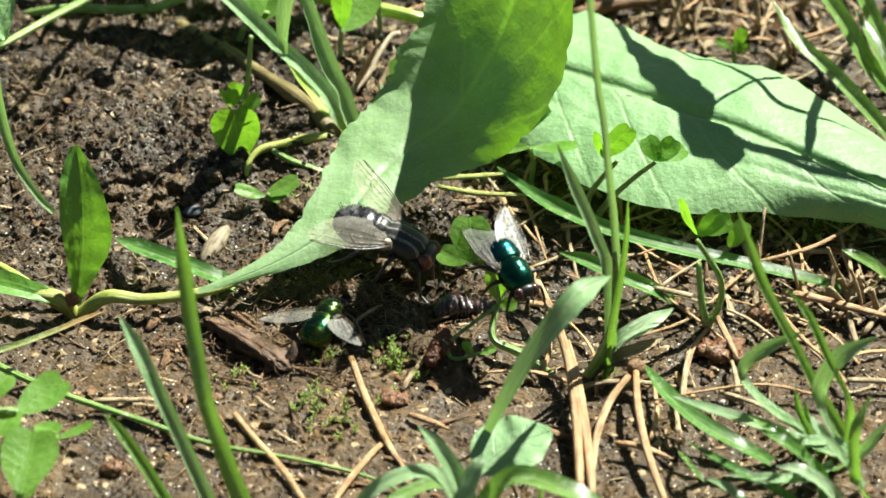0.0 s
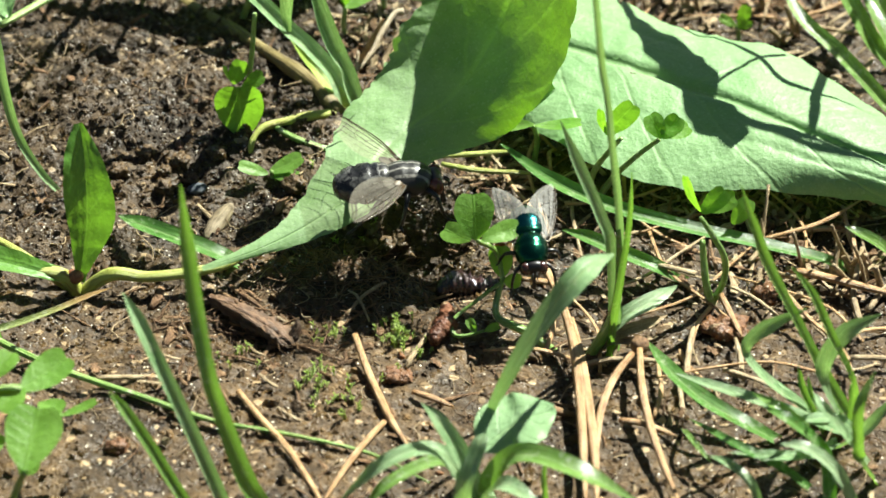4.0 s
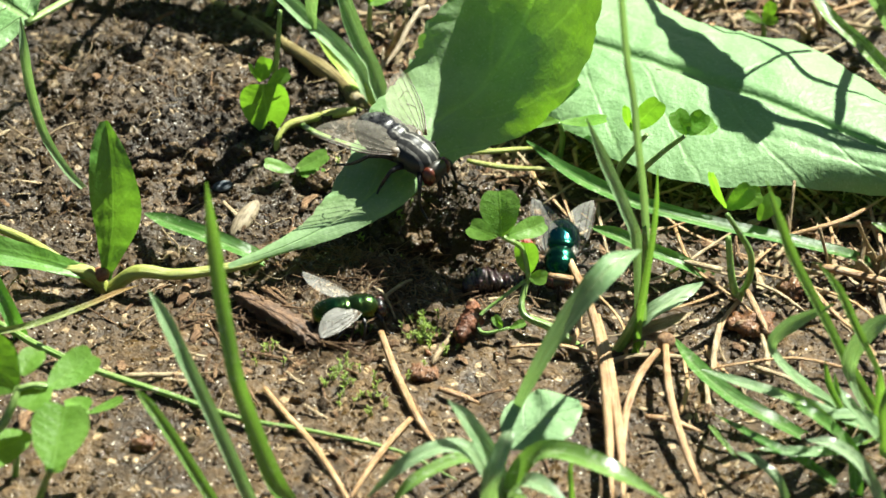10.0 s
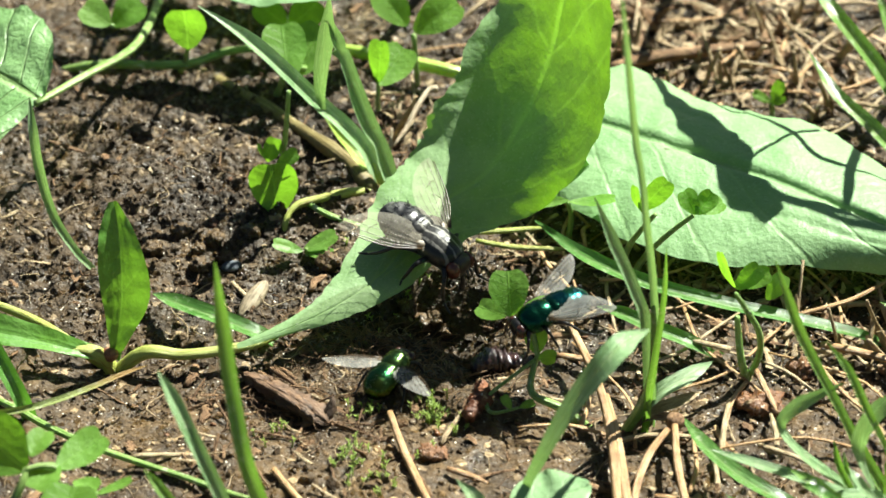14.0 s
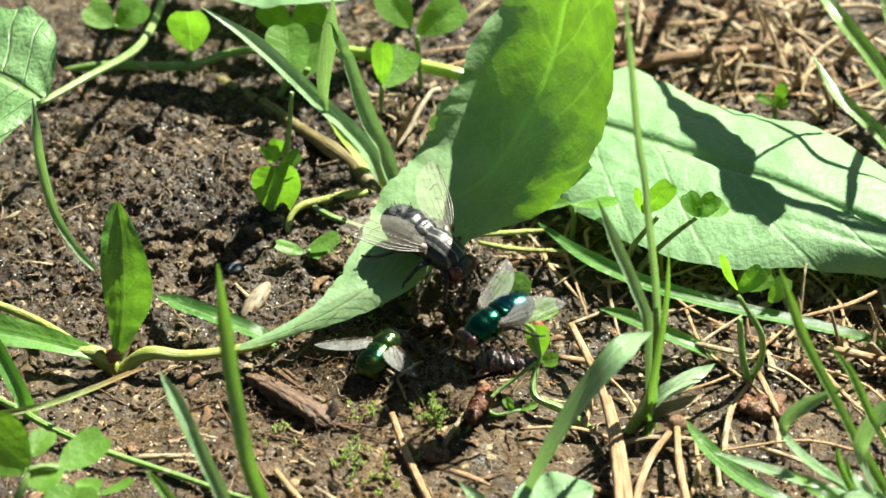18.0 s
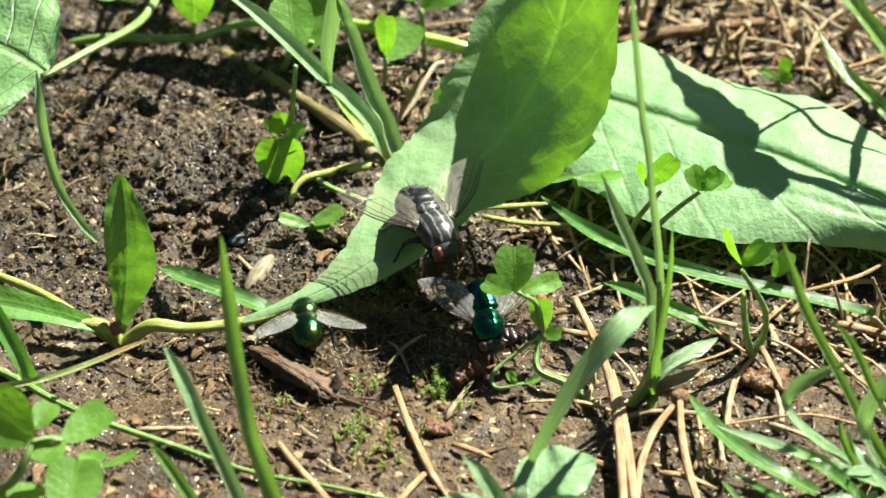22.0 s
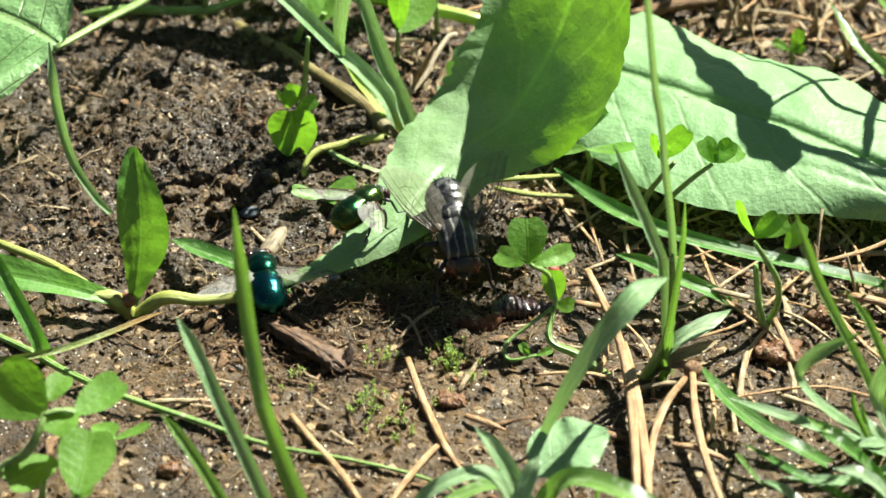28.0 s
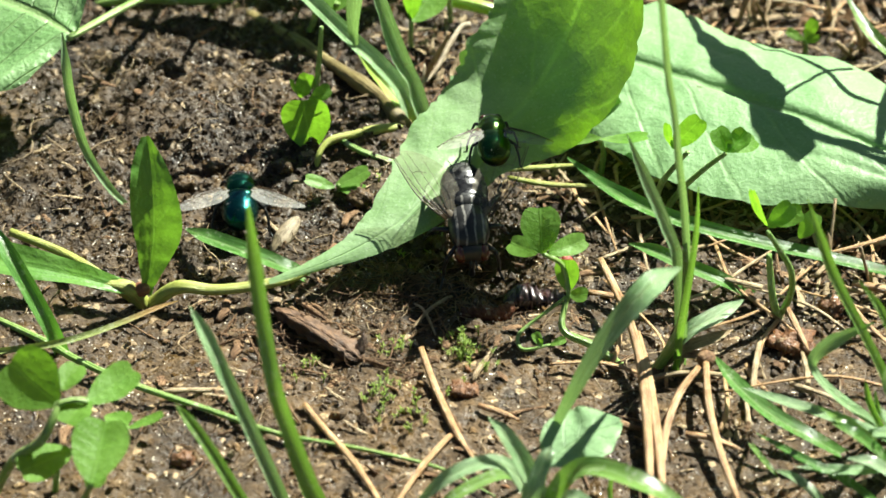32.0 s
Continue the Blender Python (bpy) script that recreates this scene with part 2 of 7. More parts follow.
def grain_material(name, dark, mid, light, scale=500, stretch=6.0, rough=0.6, bump=0.6, sheen=0.4):
    """Woody or strawy surface, streaked along the piece (UV y runs along it)."""
    n = Nodes(name)
    mp = n.add("ShaderNodeMapping")
    n.put(mp.inputs[0], n.uv)
    mp.inputs["Scale"].default_value = (stretch * 2.2, 1.6, 1)
    streak = n.noise(3.0, 5, 0.65, mp.outputs[0], 0.4)
    a = n.noise(scale, 4, 0.6)
    col = n.ramp(n.math("ADD", n.math("MULTIPLY", streak, 0.6), n.math("MULTIPLY", a, 0.4)), [(0.36, dark), (0.5, mid), (0.66, light)])
    col = n.mix(n.math("MULTIPLY", n.rand(), 0.5), col, n.mix(1.0, col, (0.62, 0.55, 0.5), "MULTIPLY"))
    n.set(Base_Color=col, Roughness=rough, Specular_IOR_Level=sheen, Normal=n.bump(n.math("ADD", streak, n.math("MULTIPLY", a, 0.5)), bump, 0.0003))
    return n.mat


M_SOIL = soil_material("damp_soil", (0.0165, 0.0096, 0.0038), (0.052, 0.031, 0.0115), (0.115, 0.071, 0.029), 0.42)
M_CRUMB = soil_material("soil_crumb", (0.018, 0.0105, 0.0042), (0.058, 0.0345, 0.013), (0.14, 0.087, 0.036), 0.42, True)
M_CLOD = soil_material("red_clod", (0.05, 0.02, 0.008), (0.15, 0.066, 0.025), (0.31, 0.155, 0.066))
M_PALE = leaf_material("pale_leaf", (0.19, 0.33, 0.15), (0.26, 0.40, 0.20), (0.16, 0.40, 0.02), 0.25, 0.5, 5.0, 0.10, 0.07, 0.4, 90, 0.45)
M_DOCK = leaf_material("dock_leaf", (0.16, 0.30, 0.11), (0.27, 0.42, 0.20), (0.18, 0.42, 0.02), 0.3, 0.4, 5.0, 0.4, 0.08, 0.5, 120, 1.0)
M_BROAD = leaf_material("broad_leaf", (0.27, 0.43, 0.19), (0.41, 0.55, 0.33), (0.175, 0.365, 0.008), 0.47, 0.45, 6.0, 0.06, 0.03, 0.5, 160, 0.12, 0.8)
M_SEED = leaf_material("seedling_leaf", (0.10, 0.25, 0.04), (0.17, 0.33, 0.07), (0.20, 0.42, 0.025), 0.42, 0.36, 3.0, 0.06, 0.02, 0.5, 160, 0.1, 0.4)
M_CLOVER = leaf_material("clover_leaf", (0.13, 0.27, 0.04), (0.21, 0.38, 0.075), (0.30, 0.62, 0.03), 0.5, 0.45, 7.0, 0.05, 0.06, 0.4, 200, 0.2)
M_GRASS = blade_material("grass_blade", (0.095, 0.21, 0.033), (0.23, 0.37, 0.10), (0.24, 0.46, 0.045), 0.36, 0.2, 14.0, 0.9)
M_GREY = blade_material("grey_grass", (0.19, 0.33, 0.14), (0.38, 0.51, 0.30), (0.26, 0.44, 0.10), 0.3, 0.22, 14.0, 0.9)
M_DARKG = blade_material("deep_grass", (0.07, 0.18, 0.04), (0.13, 0.28, 0.06), (0.16, 0.4, 0.03), 0.35, 0.3)
M_STEM = blade_material("green_stem", (0.16, 0.28, 0.06), (0.27, 0.38, 0.11), (0.25, 0.42, 0.06), 0.2, 0.35, 8.0)
M_WITHER = blade_material("withered_blade", (0.20, 0.27, 0.07), (0.30, 0.34, 0.11), (0.28, 0.36, 0.06), 0.3, 0.4, 8.0, 0.4, 0.9)
M_RUNNER = grain_material("runner_bark", (0.06, 0.042, 0.018), (0.18, 0.14, 0.05), (0.33, 0.28, 0.12), 300, 4.0, 0.5)
M_PETIOLE = grain_material("petiole", (0.22, 0.14, 0.045), (0.33, 0.38, 0.08), (0.46, 0.51, 0.15), 200, 4.0, 0.4)
M_STONE = grain_material("blue_grey_stone", (0.035, 0.042, 0.05), (0.075, 0.088, 0.105), (0.13, 0.145, 0.165), 900, 1.0, 0.75)
M_BRIGHT = blade_material("bright_stem", (0.30, 0.46, 0.06), (0.46, 0.60, 0.13), (0.34, 0.52, 0.05), 0.3, 0.3, 8.0)
M_NODE = grain_material("stalk_node", (0.12, 0.04, 0.02), (0.26, 0.11, 0.05), (0.40, 0.24, 0.12), 400, 2.0, 0.4)
M_NEEDLE = grain_material("dry_needle", (0.13, 0.055, 0.02), (0.42, 0.25, 0.11), (0.66, 0.47, 0.26), 500, 5.0, 0.4)
M_STRAW = grain_material("straw", (0.11, 0.072, 0.034), (0.34, 0.25, 0.135), (0.64, 0.53, 0.35), 700, 5.0, 0.55)
M_HAY = grain_material("bleached_hay", (0.26, 0.20, 0.12), (0.50, 0.42, 0.29), (0.72, 0.64, 0.48), 700, 5.0, 0.5)
M_HUSK = grain_material("seed_husk", (0.10, 0.075, 0.045), (0.24, 0.19, 0.12), (0.36, 0.30, 0.2), 900, 3.0, 0.6)
M_BARK = grain_material("bark_chip", (0.055, 0.027, 0.012), (0.21, 0.115, 0.052), (0.42, 0.27, 0.14), 600, 3.0, 0.7, 1.0)
M_BUD = grain_material("red_bud", (0.16, 0.025, 0.015), (0.32, 0.05, 0.03), (0.42, 0.10, 0.06), 400, 2.0, 0.45)
M_DARKBARK = grain_material("dark_bark", (0.03, 0.016, 0.008), (0.115, 0.066, 0.037), (0.27, 0.165, 0.095), 600, 4.0, 0.6, 1.0)
M_MOSS = blade_material("moss", (0.28, 0.40, 0.05), (0.46, 0.58, 0.12), (0.35, 0.5, 0.04), 0.35, 0.5)


# ---- mesh building, in millimetres ----
FACE = Vector((0, -0.35, 0.94))  # the way most blades turn their upper side


class Geo:
    """Collects vertices, faces and UVs of one mesh (millimetres)."""

    def __init__(self):
        self.v, self.f, self.uv = [], [], []

    def sheet(self, rows, uvs=None, wrap=False, caps=False):
        """Quads over a grid of points; wrap closes it across, caps close its ends."""
        o, n, m = len(self.v), len(rows), len(rows[0])
        for i, row in enumerate(rows):
            for j, p in enumerate(row):
                self.v.append(tuple(p))
                self.uv.append(uvs[i][j] if uvs else (j / max(1, m - (0 if wrap else 1)), i / max(1, n - 1)))
        for i in range(n - 1):
            for j in range(m if wrap else m - 1):
                k = (j + 1) % m
                self.f.append((o + i * m + j, o + i * m + k, o + (i + 1) * m + k, o + (i + 1) * m + j))
        if wrap and caps:
            self.f.append(tuple(o + j for j in reversed(range(m))))
            self.f.append(tuple(o + (n - 1) * m + j for j in range(m)))
        return self

    def tube(self, pts, radii, seg=8, flat=1.0, steps=5):
        pts, radii = smooth(pts, steps), spread(radii, (len(pts) - 1) * steps + 1)
        rows, side = [], None
        for p, t, r in zip(pts, tangents(pts), radii):
            side = (side - t * side.dot(t)).normalized() if side else t.cross(FACE if abs(t.dot(FACE)) < 0.95 else Vector((1, 0, 0))).normalized()
            up = side.cross(t)
            rows.append([p + (side * math.cos(a) + up * math.sin(a) * flat) * r for a in (2 * math.pi * j / seg for j in range(seg))])
        return self.sheet(rows, wrap=True, caps=True)

    def ball(self, c, r, m=None, rings=10, seg=14, shape=None):
        """An ellipsoid with radii r round c, turned by m; shape(y01) scales its girth along local y."""
        c, rows = Vector(c), []
        for i in range(rings + 1):
            a = math.pi * (0.02 + 0.96 * i / rings)
            y, g = -math.cos(a), math.sin(a)
            if shape:
                g *= shape(0.5 + y / 2)
            row = []
            for j in range(seg):
                b = 2 * math.pi * j / seg
                p = Vector((g * math.cos(b) * r[0], y * r[1], g * math.sin(b) * r[2]))
                row.append(c + (m @ p if m else p))
            rows.append(row)
        return self.sheet(rows, wrap=True, caps=True)

    def mesh(self, name, material, flat=False):
        me = bpy.data.meshes.new(name)
        me.from_pydata([(x * MM, y * MM, z * MM) for x, y, z in self.v], [], self.f)
        layer = me.uv_layers.new(name="UVMap")
        idx = np.empty(len(me.loops), dtype=np.int32)
        me.loops.foreach_get("vertex_index", idx)
        layer.data.foreach_set("uv", np.array(self.uv, dtype=np.float32)[idx].ravel())
        if not flat:
            me.polygons.foreach_set("use_smooth", [True] * len(me.polygons))
        me.materials.append(material)
        me.update()
        return me


def smooth(pts, steps=5):
    """A Catmull-Rom line through the points."""
    p = [Vector(q) for q in pts]
    p = [p[0] * 2 - p[1], *p, p[-1] * 2 - p[-2]]
    out = []
    for i in range(1, len(p) - 2):
        a, b, c, d = p[i - 1:i + 3]
        for k in range(steps):
            t = k / steps
            out.append(0.5 * (2 * b + (c - a) * t + (2 * a - 5 * b + 4 * c - d) * t * t + (3 * b - a - 3 * c + d) * t ** 3))
    return out + [p[-2]]


def spread(values, n):
    """A list of n numbers run evenly through the given ones."""
    if not isinstance(values, (list, tuple)):
        return [values] * n
    return list(np.interp(np.linspace(0, 1, n), np.linspace(0, 1, len(values)), values))


def tangents(pts):
    return [(pts[min(i + 1, len(pts) - 1)] - pts[max(i - 1, 0)]).normalized() for i in range(len(pts))]


def part(name, geo, material, parent=None, label="", flat=False):
    ob = new(name, geo.mesh(name, material, flat))
    if parent:
        ob.parent = parent
    return tagged(ob, label) if label else ob


def thing(name, label, category, group="", kind="", at=None):
    ob = new(name)
    ob.empty_display_size = 0.002
    if at is not None:
        ob.location = Vector(at) * MM
    return tagged(ob, label, category, group, kind)


# ---- the ground ----
TABLE = np.random.RandomState(7).rand(256, 256)


def lattice(x, y, size, seed=0):
    """Smooth value noise, -1 to 1, with bumps of that size."""
    x, y = np.asarray(x, float) / size + seed * 17.3 + 1000, np.asarray(y, float) / size + seed * 9.1 + 1000
    i, j = np.floor(x).astype(int), np.floor(y).astype(int)
    u, v = x - i, y - j
    u, v = u * u * (3 - 2 * u), v * v * (3 - 2 * v)
    g = lambda a, b: TABLE[a % 256, b % 256]
    return ((g(i, j) * (1 - u) + g(i + 1, j) * u) * (1 - v) + (g(i, j + 1) * (1 - u) + g(i + 1, j + 1) * u) * v) * 2 - 1


def hump(x, y, cx, cy, rx, ry):
    return np.exp(-((np.asarray(x) - cx) / rx) ** 2 - ((np.asarray(y) - cy) / ry) ** 2)


def ground_height(x, y):
    """The soil's height in mm: a trodden foreground, a crumbly mound behind, a hollow dug deep under the leaf to darken
    the shade there.
    """
    crumbly = 0.34 + 0.75 * hump(x, y, -28, 28, 32, 30) + 0.35 * hump(x, y, 5, 4, 20, 10)
    z = 1.3 * lattice(x, y, 27, 1) + 0.8 * lattice(x, y, 10, 2)
    z = z + crumbly * (0.7 * lattice(x, y, 4.1, 3) + 0.5 * np.abs(lattice(x, y, 2.2, 4)) + 0.4 * lattice(x, y, 1.15, 5) + 0.34 * lattice(x, y, 0.75, 6))
    z = z + 3.5 * hump(x, y, -30, 30, 22, 22) - 7.0 * hump(x, y, -2.5, 3.8, 9, 5.0) - 2.6 * hump(x, y, 1.5, -4.5, 5.5, 4.2) + 1.8 * hump(x, y, -5, -1.5, 4, 3)
    return z - 0.3


def gz(x, y):
    return float(ground_height(x, y))


def axis_steps(lo, hi, fine, far):
    """Even steps between lo and hi, then ever longer ones out to far."""
    mid = np.arange(lo, hi + fine / 2, fine)
    out, s = [], fine
    while sum(out) < far:
        s *= 1.35
        out.append(s)
    out = np.cumsum(out)
    return np.concatenate([lo - out[::-1], mid, mid[-1] + out])


def build_ground():
    xs, ys = axis_steps(-60, 60, 0.38, 30000), axis_steps(-52, 92, 0.42, 30000)
    gx, gy = np.meshgrid(xs, ys)
    gh = ground_height(gx, gy) * np.exp(-((np.maximum(np.hypot(gx, gy) - 150, 0)) / 400.0))
    nx, ny = len(xs), len(ys)
    co = np.stack([gx, gy, gh], -1).reshape(-1, 3) * MM
    i = (np.arange(ny - 1)[:, None] * nx + np.arange(nx - 1)[None, :]).ravel()
    quads = np.stack([i, i + 1, i + 1 + nx, i + nx], -1)
    me = bpy.data.meshes.new("ground")
    me.from_pydata(co.tolist(), [], quads.tolist())
    me.polygons.foreach_set("use_smooth", [True] * len(me.polygons))
    me.materials.append(M_SOIL)
    tagged(new("ground", me), "dark damp crumbly garden soil", "soil", kind="structure")


build_ground()


# ---- plants ----
def blade_geo(pts, width, fold=0.25, twist=0.0, steps=6, tip=True, face=FACE, across=5):
    """A grass blade along pts (base first): width in mm, or a list along it; a keeled cross-section."""
    line = smooth(pts, steps)
    n = len(line)
    w = spread(width, n)
    rows = []
    for i, (p, t) in enumerate(zip(line, tangents(line))):
        s = i / (n - 1)
        ww = w[i] * (min(1.0, (1 - s) * 5 + 0.04) ** 0.7 if tip else 1.0)
        side = t.cross(face if abs(t.dot(face)) < 0.97 else Vector((0, -1, 0.2))).normalized()
        side = Matrix.Rotation(radians(twist) * s, 3, t) @ side
        up = side.cross(t)
        row = []
        for j in range(across):
            a = 2 * j / (across - 1) - 1
            row.append(p + side * (a * ww / 2) + up * (abs(a) ** 1.4 * ww * fold))
        rows.append(row)
    return Geo().sheet(rows)


def rounded(values, reach):
    """The same run of values with its corners rounded off."""
    v = np.asarray(values, float)
    pad = np.concatenate([2 * v[0] - v[reach:0:-1], v, 2 * v[-1] - v[-2:-reach - 2:-1]])
    k = np.hanning(2 * reach + 1)
    return np.maximum(0.02, np.convolve(pad, k / k.sum(), "valid")).tolist()


def leaf_geo(pts, left, right, face=FACE, cup=0.15, wave=0.3, teeth=0.0, across=13, steps=8, droop=((0,), (0,)), seed=0, ridges=0.10):
    """A broad leaf along pts (stalk end first); left and right are half-widths in mm along it."""
    line = smooth(pts, steps)
    n = len(line)
    wl, wr = rounded(spread(left, n), steps), rounded(spread(right, n), steps)
    dl, dr = (spread(list(d), n) for d in droop)
    faces = [face] * n
    if isinstance(face, list):
        faces = [Vector(v) for v in np.stack([spread([f[k] for f in face], n) for k in range(3)], -1).tolist()]
    rows, uvs = [], []
    for i, (p, t) in enumerate(zip(line, tangents(line))):
        side = t.cross(faces[i]).normalized()
        up = side.cross(t)
        row, uv = [], []
        for j in range(across):
            a = 2 * j / (across - 1) - 1
            w = wl[i] if a < 0 else wr[i]
            edge = abs(a) ** 3
            saw = teeth * edge * (((i * 0.62 + seed) % 1.0) - 0.4)
            z = cup * abs(a) ** 1.6 * w - (dl[i] if a < 0 else dr[i]) * a * a * w
            z += wave * (0.35 + edge) * float(lattice(i * 2.1 + seed * 31, a * 5, 4.5, 11 + seed)) + ridges * math.cos(a * 9.0) * min(1, w / 4) - ridges * 2.5 * math.exp(-(a / 0.06) ** 2)
            row.append(p + side * (a * (w + saw)) + up * z)
            uv.append((0.5 + a / 2, i / (n - 1)))
        rows.append(row)
        uvs.append(uv)
    return Geo().sheet(rows, uvs)


def loft_geo(left, mid, right, across=29, steps=7, wave=0.3, teeth=0.15, crease=0.3, ribs=(), seed=0, rim=0.0):
    """A broad leaf between two edges and a midrib line (stalk end first), each a run of points; the blade bows
    through all three. crease sinks the midrib, ribs are side veins (place across, depth), rim rolls the edges down."""
    L, M, R = (smooth(c, steps) for c in (left, mid, right))
    rows, uvs = [], []
    n = len(M)
    for i, (l, m, r) in enumerate(zip(L, M, R)):
        t = (M[min(i + 1, n - 1)] - M[max(i - 1, 0)]).normalized()
        up = (r - l).cross(t).normalized()
        w = (r - l).length
        row, uv = [], []
        for j in range(across):
            a = 2 * j / (across - 1) - 1
            p = l * (a * (a - 1) / 2) + m * (1 - a * a) + r * (a * (a + 1) / 2)
            edge = abs(a) ** 4
            d = wave * min(1, (w / 11) ** 2) * (float(lattice(i * 1.7 + seed * 31, a * 7, 5.0, 11 + seed)) * (0.5 + edge) + 0.4 * float(lattice(i * 1.7, a * 14, 2.6, 31 + seed)))
            d -= crease * min(1, w / 8) * math.exp(-(a / 0.05) ** 2)
            for place, depth in ribs:
                d -= depth * min(1, w / 8) * math.exp(-((a - place) / 0.045) ** 2)
            d -= rim * abs(a) ** 6
            saw = teeth * min(1, w / 8) * edge * float(lattice(i * 2.3, a * 9, 2.1, 41 + seed))
            row.append(p + up * d + (r - l).normalized() * (saw * (1 if a > 0 else -1)))
            uv.append((0.5 + a / 2, i / (n - 1)))
        rows.append(row)
        uvs.append(uv)
    return Geo().sheet(rows, uvs)


def leaflet_geo(at, along, up, length, width, notch=0.10, fold=0.16, seed=0):
    """A clover leaflet: rounded, narrow at its base, notched at the end, folded along its midrib."""
    y = Vector(along).normalized()
    x = y.cross(Vector(up)).normalized()
    z = x.cross(y)
    rows, uvs = [], []
    for i in range(7):
        s = i / 6
        row, uv = [], []
        for j in range(28):
            a = 2 * math.pi * j / 28
            py = 0.5 - 0.5 * math.cos(a)
            px = math.sin(a) * (0.42 + 0.58 * py ** 0.6) * (1 + 0.02 * math.sin(a * 7 + seed))
            py -= notch * math.exp(-((a - math.pi) / 0.35) ** 2)
            qx, qy = px * s, 0.55 + (py - 0.55) * s
            zz = fold * abs(qx) * width / 2 + 0.07 * length * math.sin(qy * 2.6 + seed) + 0.10 * float(lattice(qy * 9, qx * 4, 3.0, 20 + seed))
            row.append(Vector(at) + x * (qx * width / 2) + y * (qy * length) + z * zz)
            uv.append((0.5 + qx / 2, qy))
        rows.append(row)
        uvs.append(uv)
    return Geo().sheet(rows, uvs, wrap=True)


def ground_at(x, y, sink=0.4):
    return (x, y, gz(x, y) - sink)


def root(pts, sink=0.5):
    """The same line with its first point set into the soil."""
    p = [tuple(q) for q in pts]
    return [ground_at(p[0][0], p[0][1], sink)] + p[1:]


# the long broad leaf whose far half stands up against the sun
plant = thing("plantain_plant", "low rosette weed with long pale green leaves on yellowish stalks", "plant")
part("leaf", loft_geo(
    [(-22.4, -6.6, 3.2), (-17.7, -4.4, 4.3), (-13.8, -1.2, 5.5), (-10.8, 4.4, 6.8), (-8.4, 12.6, 8.1), (-6.3, 16.0, 8.9), (-4.0, 19.0, 10.0), (-2.4, 20.6, 13.0), (-0.3, 22.1, 16.0), (1.5, 25.4, 19.2), (4.8, 28.3, 22.3), (9.2, 25.0, 26.7), (13.2, 14.4, 35.1)],
    [(-22.3, -6.8, 3.1), (-17.3, -5.3, 4.1), (-12.4, -2.9, 5.2), (-7.8, 0.5, 6.6), (-4.0, 6.5, 8.1), (-0.6, 10.5, 9.1), (2.8, 12.6, 10.5), (5.8, 15.7, 13.1), (8.6, 18.7, 17.4), (10.2, 20.0, 22.4), (11.2, 20.2, 27.3), (12.6, 17.6, 31.7), (13.7, 12.8, 36.2)],
    [(-22.2, -7.1, 3.0), (-16.8, -5.6, 3.7), (-11.1, -3.8, 4.5), (-5.3, -0.4, 5.4), (-0.4, 5.0, 6.4), (4.1, 8.0, 7.1), (9.3, 9.1, 8.6), (13.2, 7.0, 15.6), (15.2, 6.9, 22.5), (16.0, 8.6, 28.3), (15.9, 9.2, 33.4), (15.2, 9.4, 36.6), (14.1, 7.3, 39.8)],
    across=41, wave=0.3, teeth=0.35, crease=0.2, seed=1), M_BROAD, plant,
    "pale green leaf, its far half backlit and translucent")
part("petiole", Geo().tube(root([(-35.0, -4.8, 0.0), (-31.8, -5.9, 1.6), (-28.0, -6.3, 1.6), (-23.4, -6.0, 2.0), (-19.4, -5.0, 2.5), (-15.4, -1.5, 3.1)]), [0.9, 0.8, 0.62, 0.6, 0.5, 0.25], 10, 0.75), M_PETIOLE, plant, "yellow-green leaf stalk")
part("leaf", leaf_geo(
    [(-35.1, -5.5, 0.3), (-34.7, -4.6, 2.6), (-34.2, -3.8, 6.0), (-34.0, -3.4, 10.0), (-34.1, -2.0, 14.0), (-34.5, -0.7, 17.0)],
    [0.5, 0.8, 1.6, 2.3, 2.6, 2.3, 0.6], [0.5, 0.9, 2.2, 3.1, 2.4, 1.3, 0.2],
    face=Vector((0.25, -0.9, 0.35)), cup=0.28, wave=0.25, seed=2), M_SEED, plant, "upright young leaf lit through from behind")
part("leaf", leaf_geo(
    [(-35.4, -5.4, 0.6), (-38.5, -6.0, 2.0), (-43.1, -5.4, 3.0), (-48.4, -4.5, 3.6), (-55.0, -2.1, 3.6)], [0.5, 0.9, 1.4, 1.9, 2.0], [0.5, 1.0, 1.5, 2.0, 2.2],
    cup=0.3, wave=0.2, seed=3), M_SEED, plant, "bright green narrow leaf")
part("petiole", Geo().tube(root([(-35.3, -4.8, 0.0), (-36.8, -5.7, 1.3), (-39.7, -5.5, 1.7), (-43.2, -4.9, 2.2)]), [0.95, 0.85, 0.7, 0.4], 9, 0.8), M_PETIOLE, plant, "pinkish leaf base")
part("node", Geo().ball((-35.6, -5.4, 0.9), (1.0, 0.8, 0.8), None, 10, 12), M_NODE, plant, "reddish-brown swollen stalk base")
part("petiole", Geo().tube(root([(-35.8, -4.3, 0.0), (-40.5, -3.2, 1.5), (-44.2, -0.6, 2.0), (-49.7, 2.3, 2.4)]), [0.6, 0.55, 0.5, 0.45], 8), M_PETIOLE, plant)

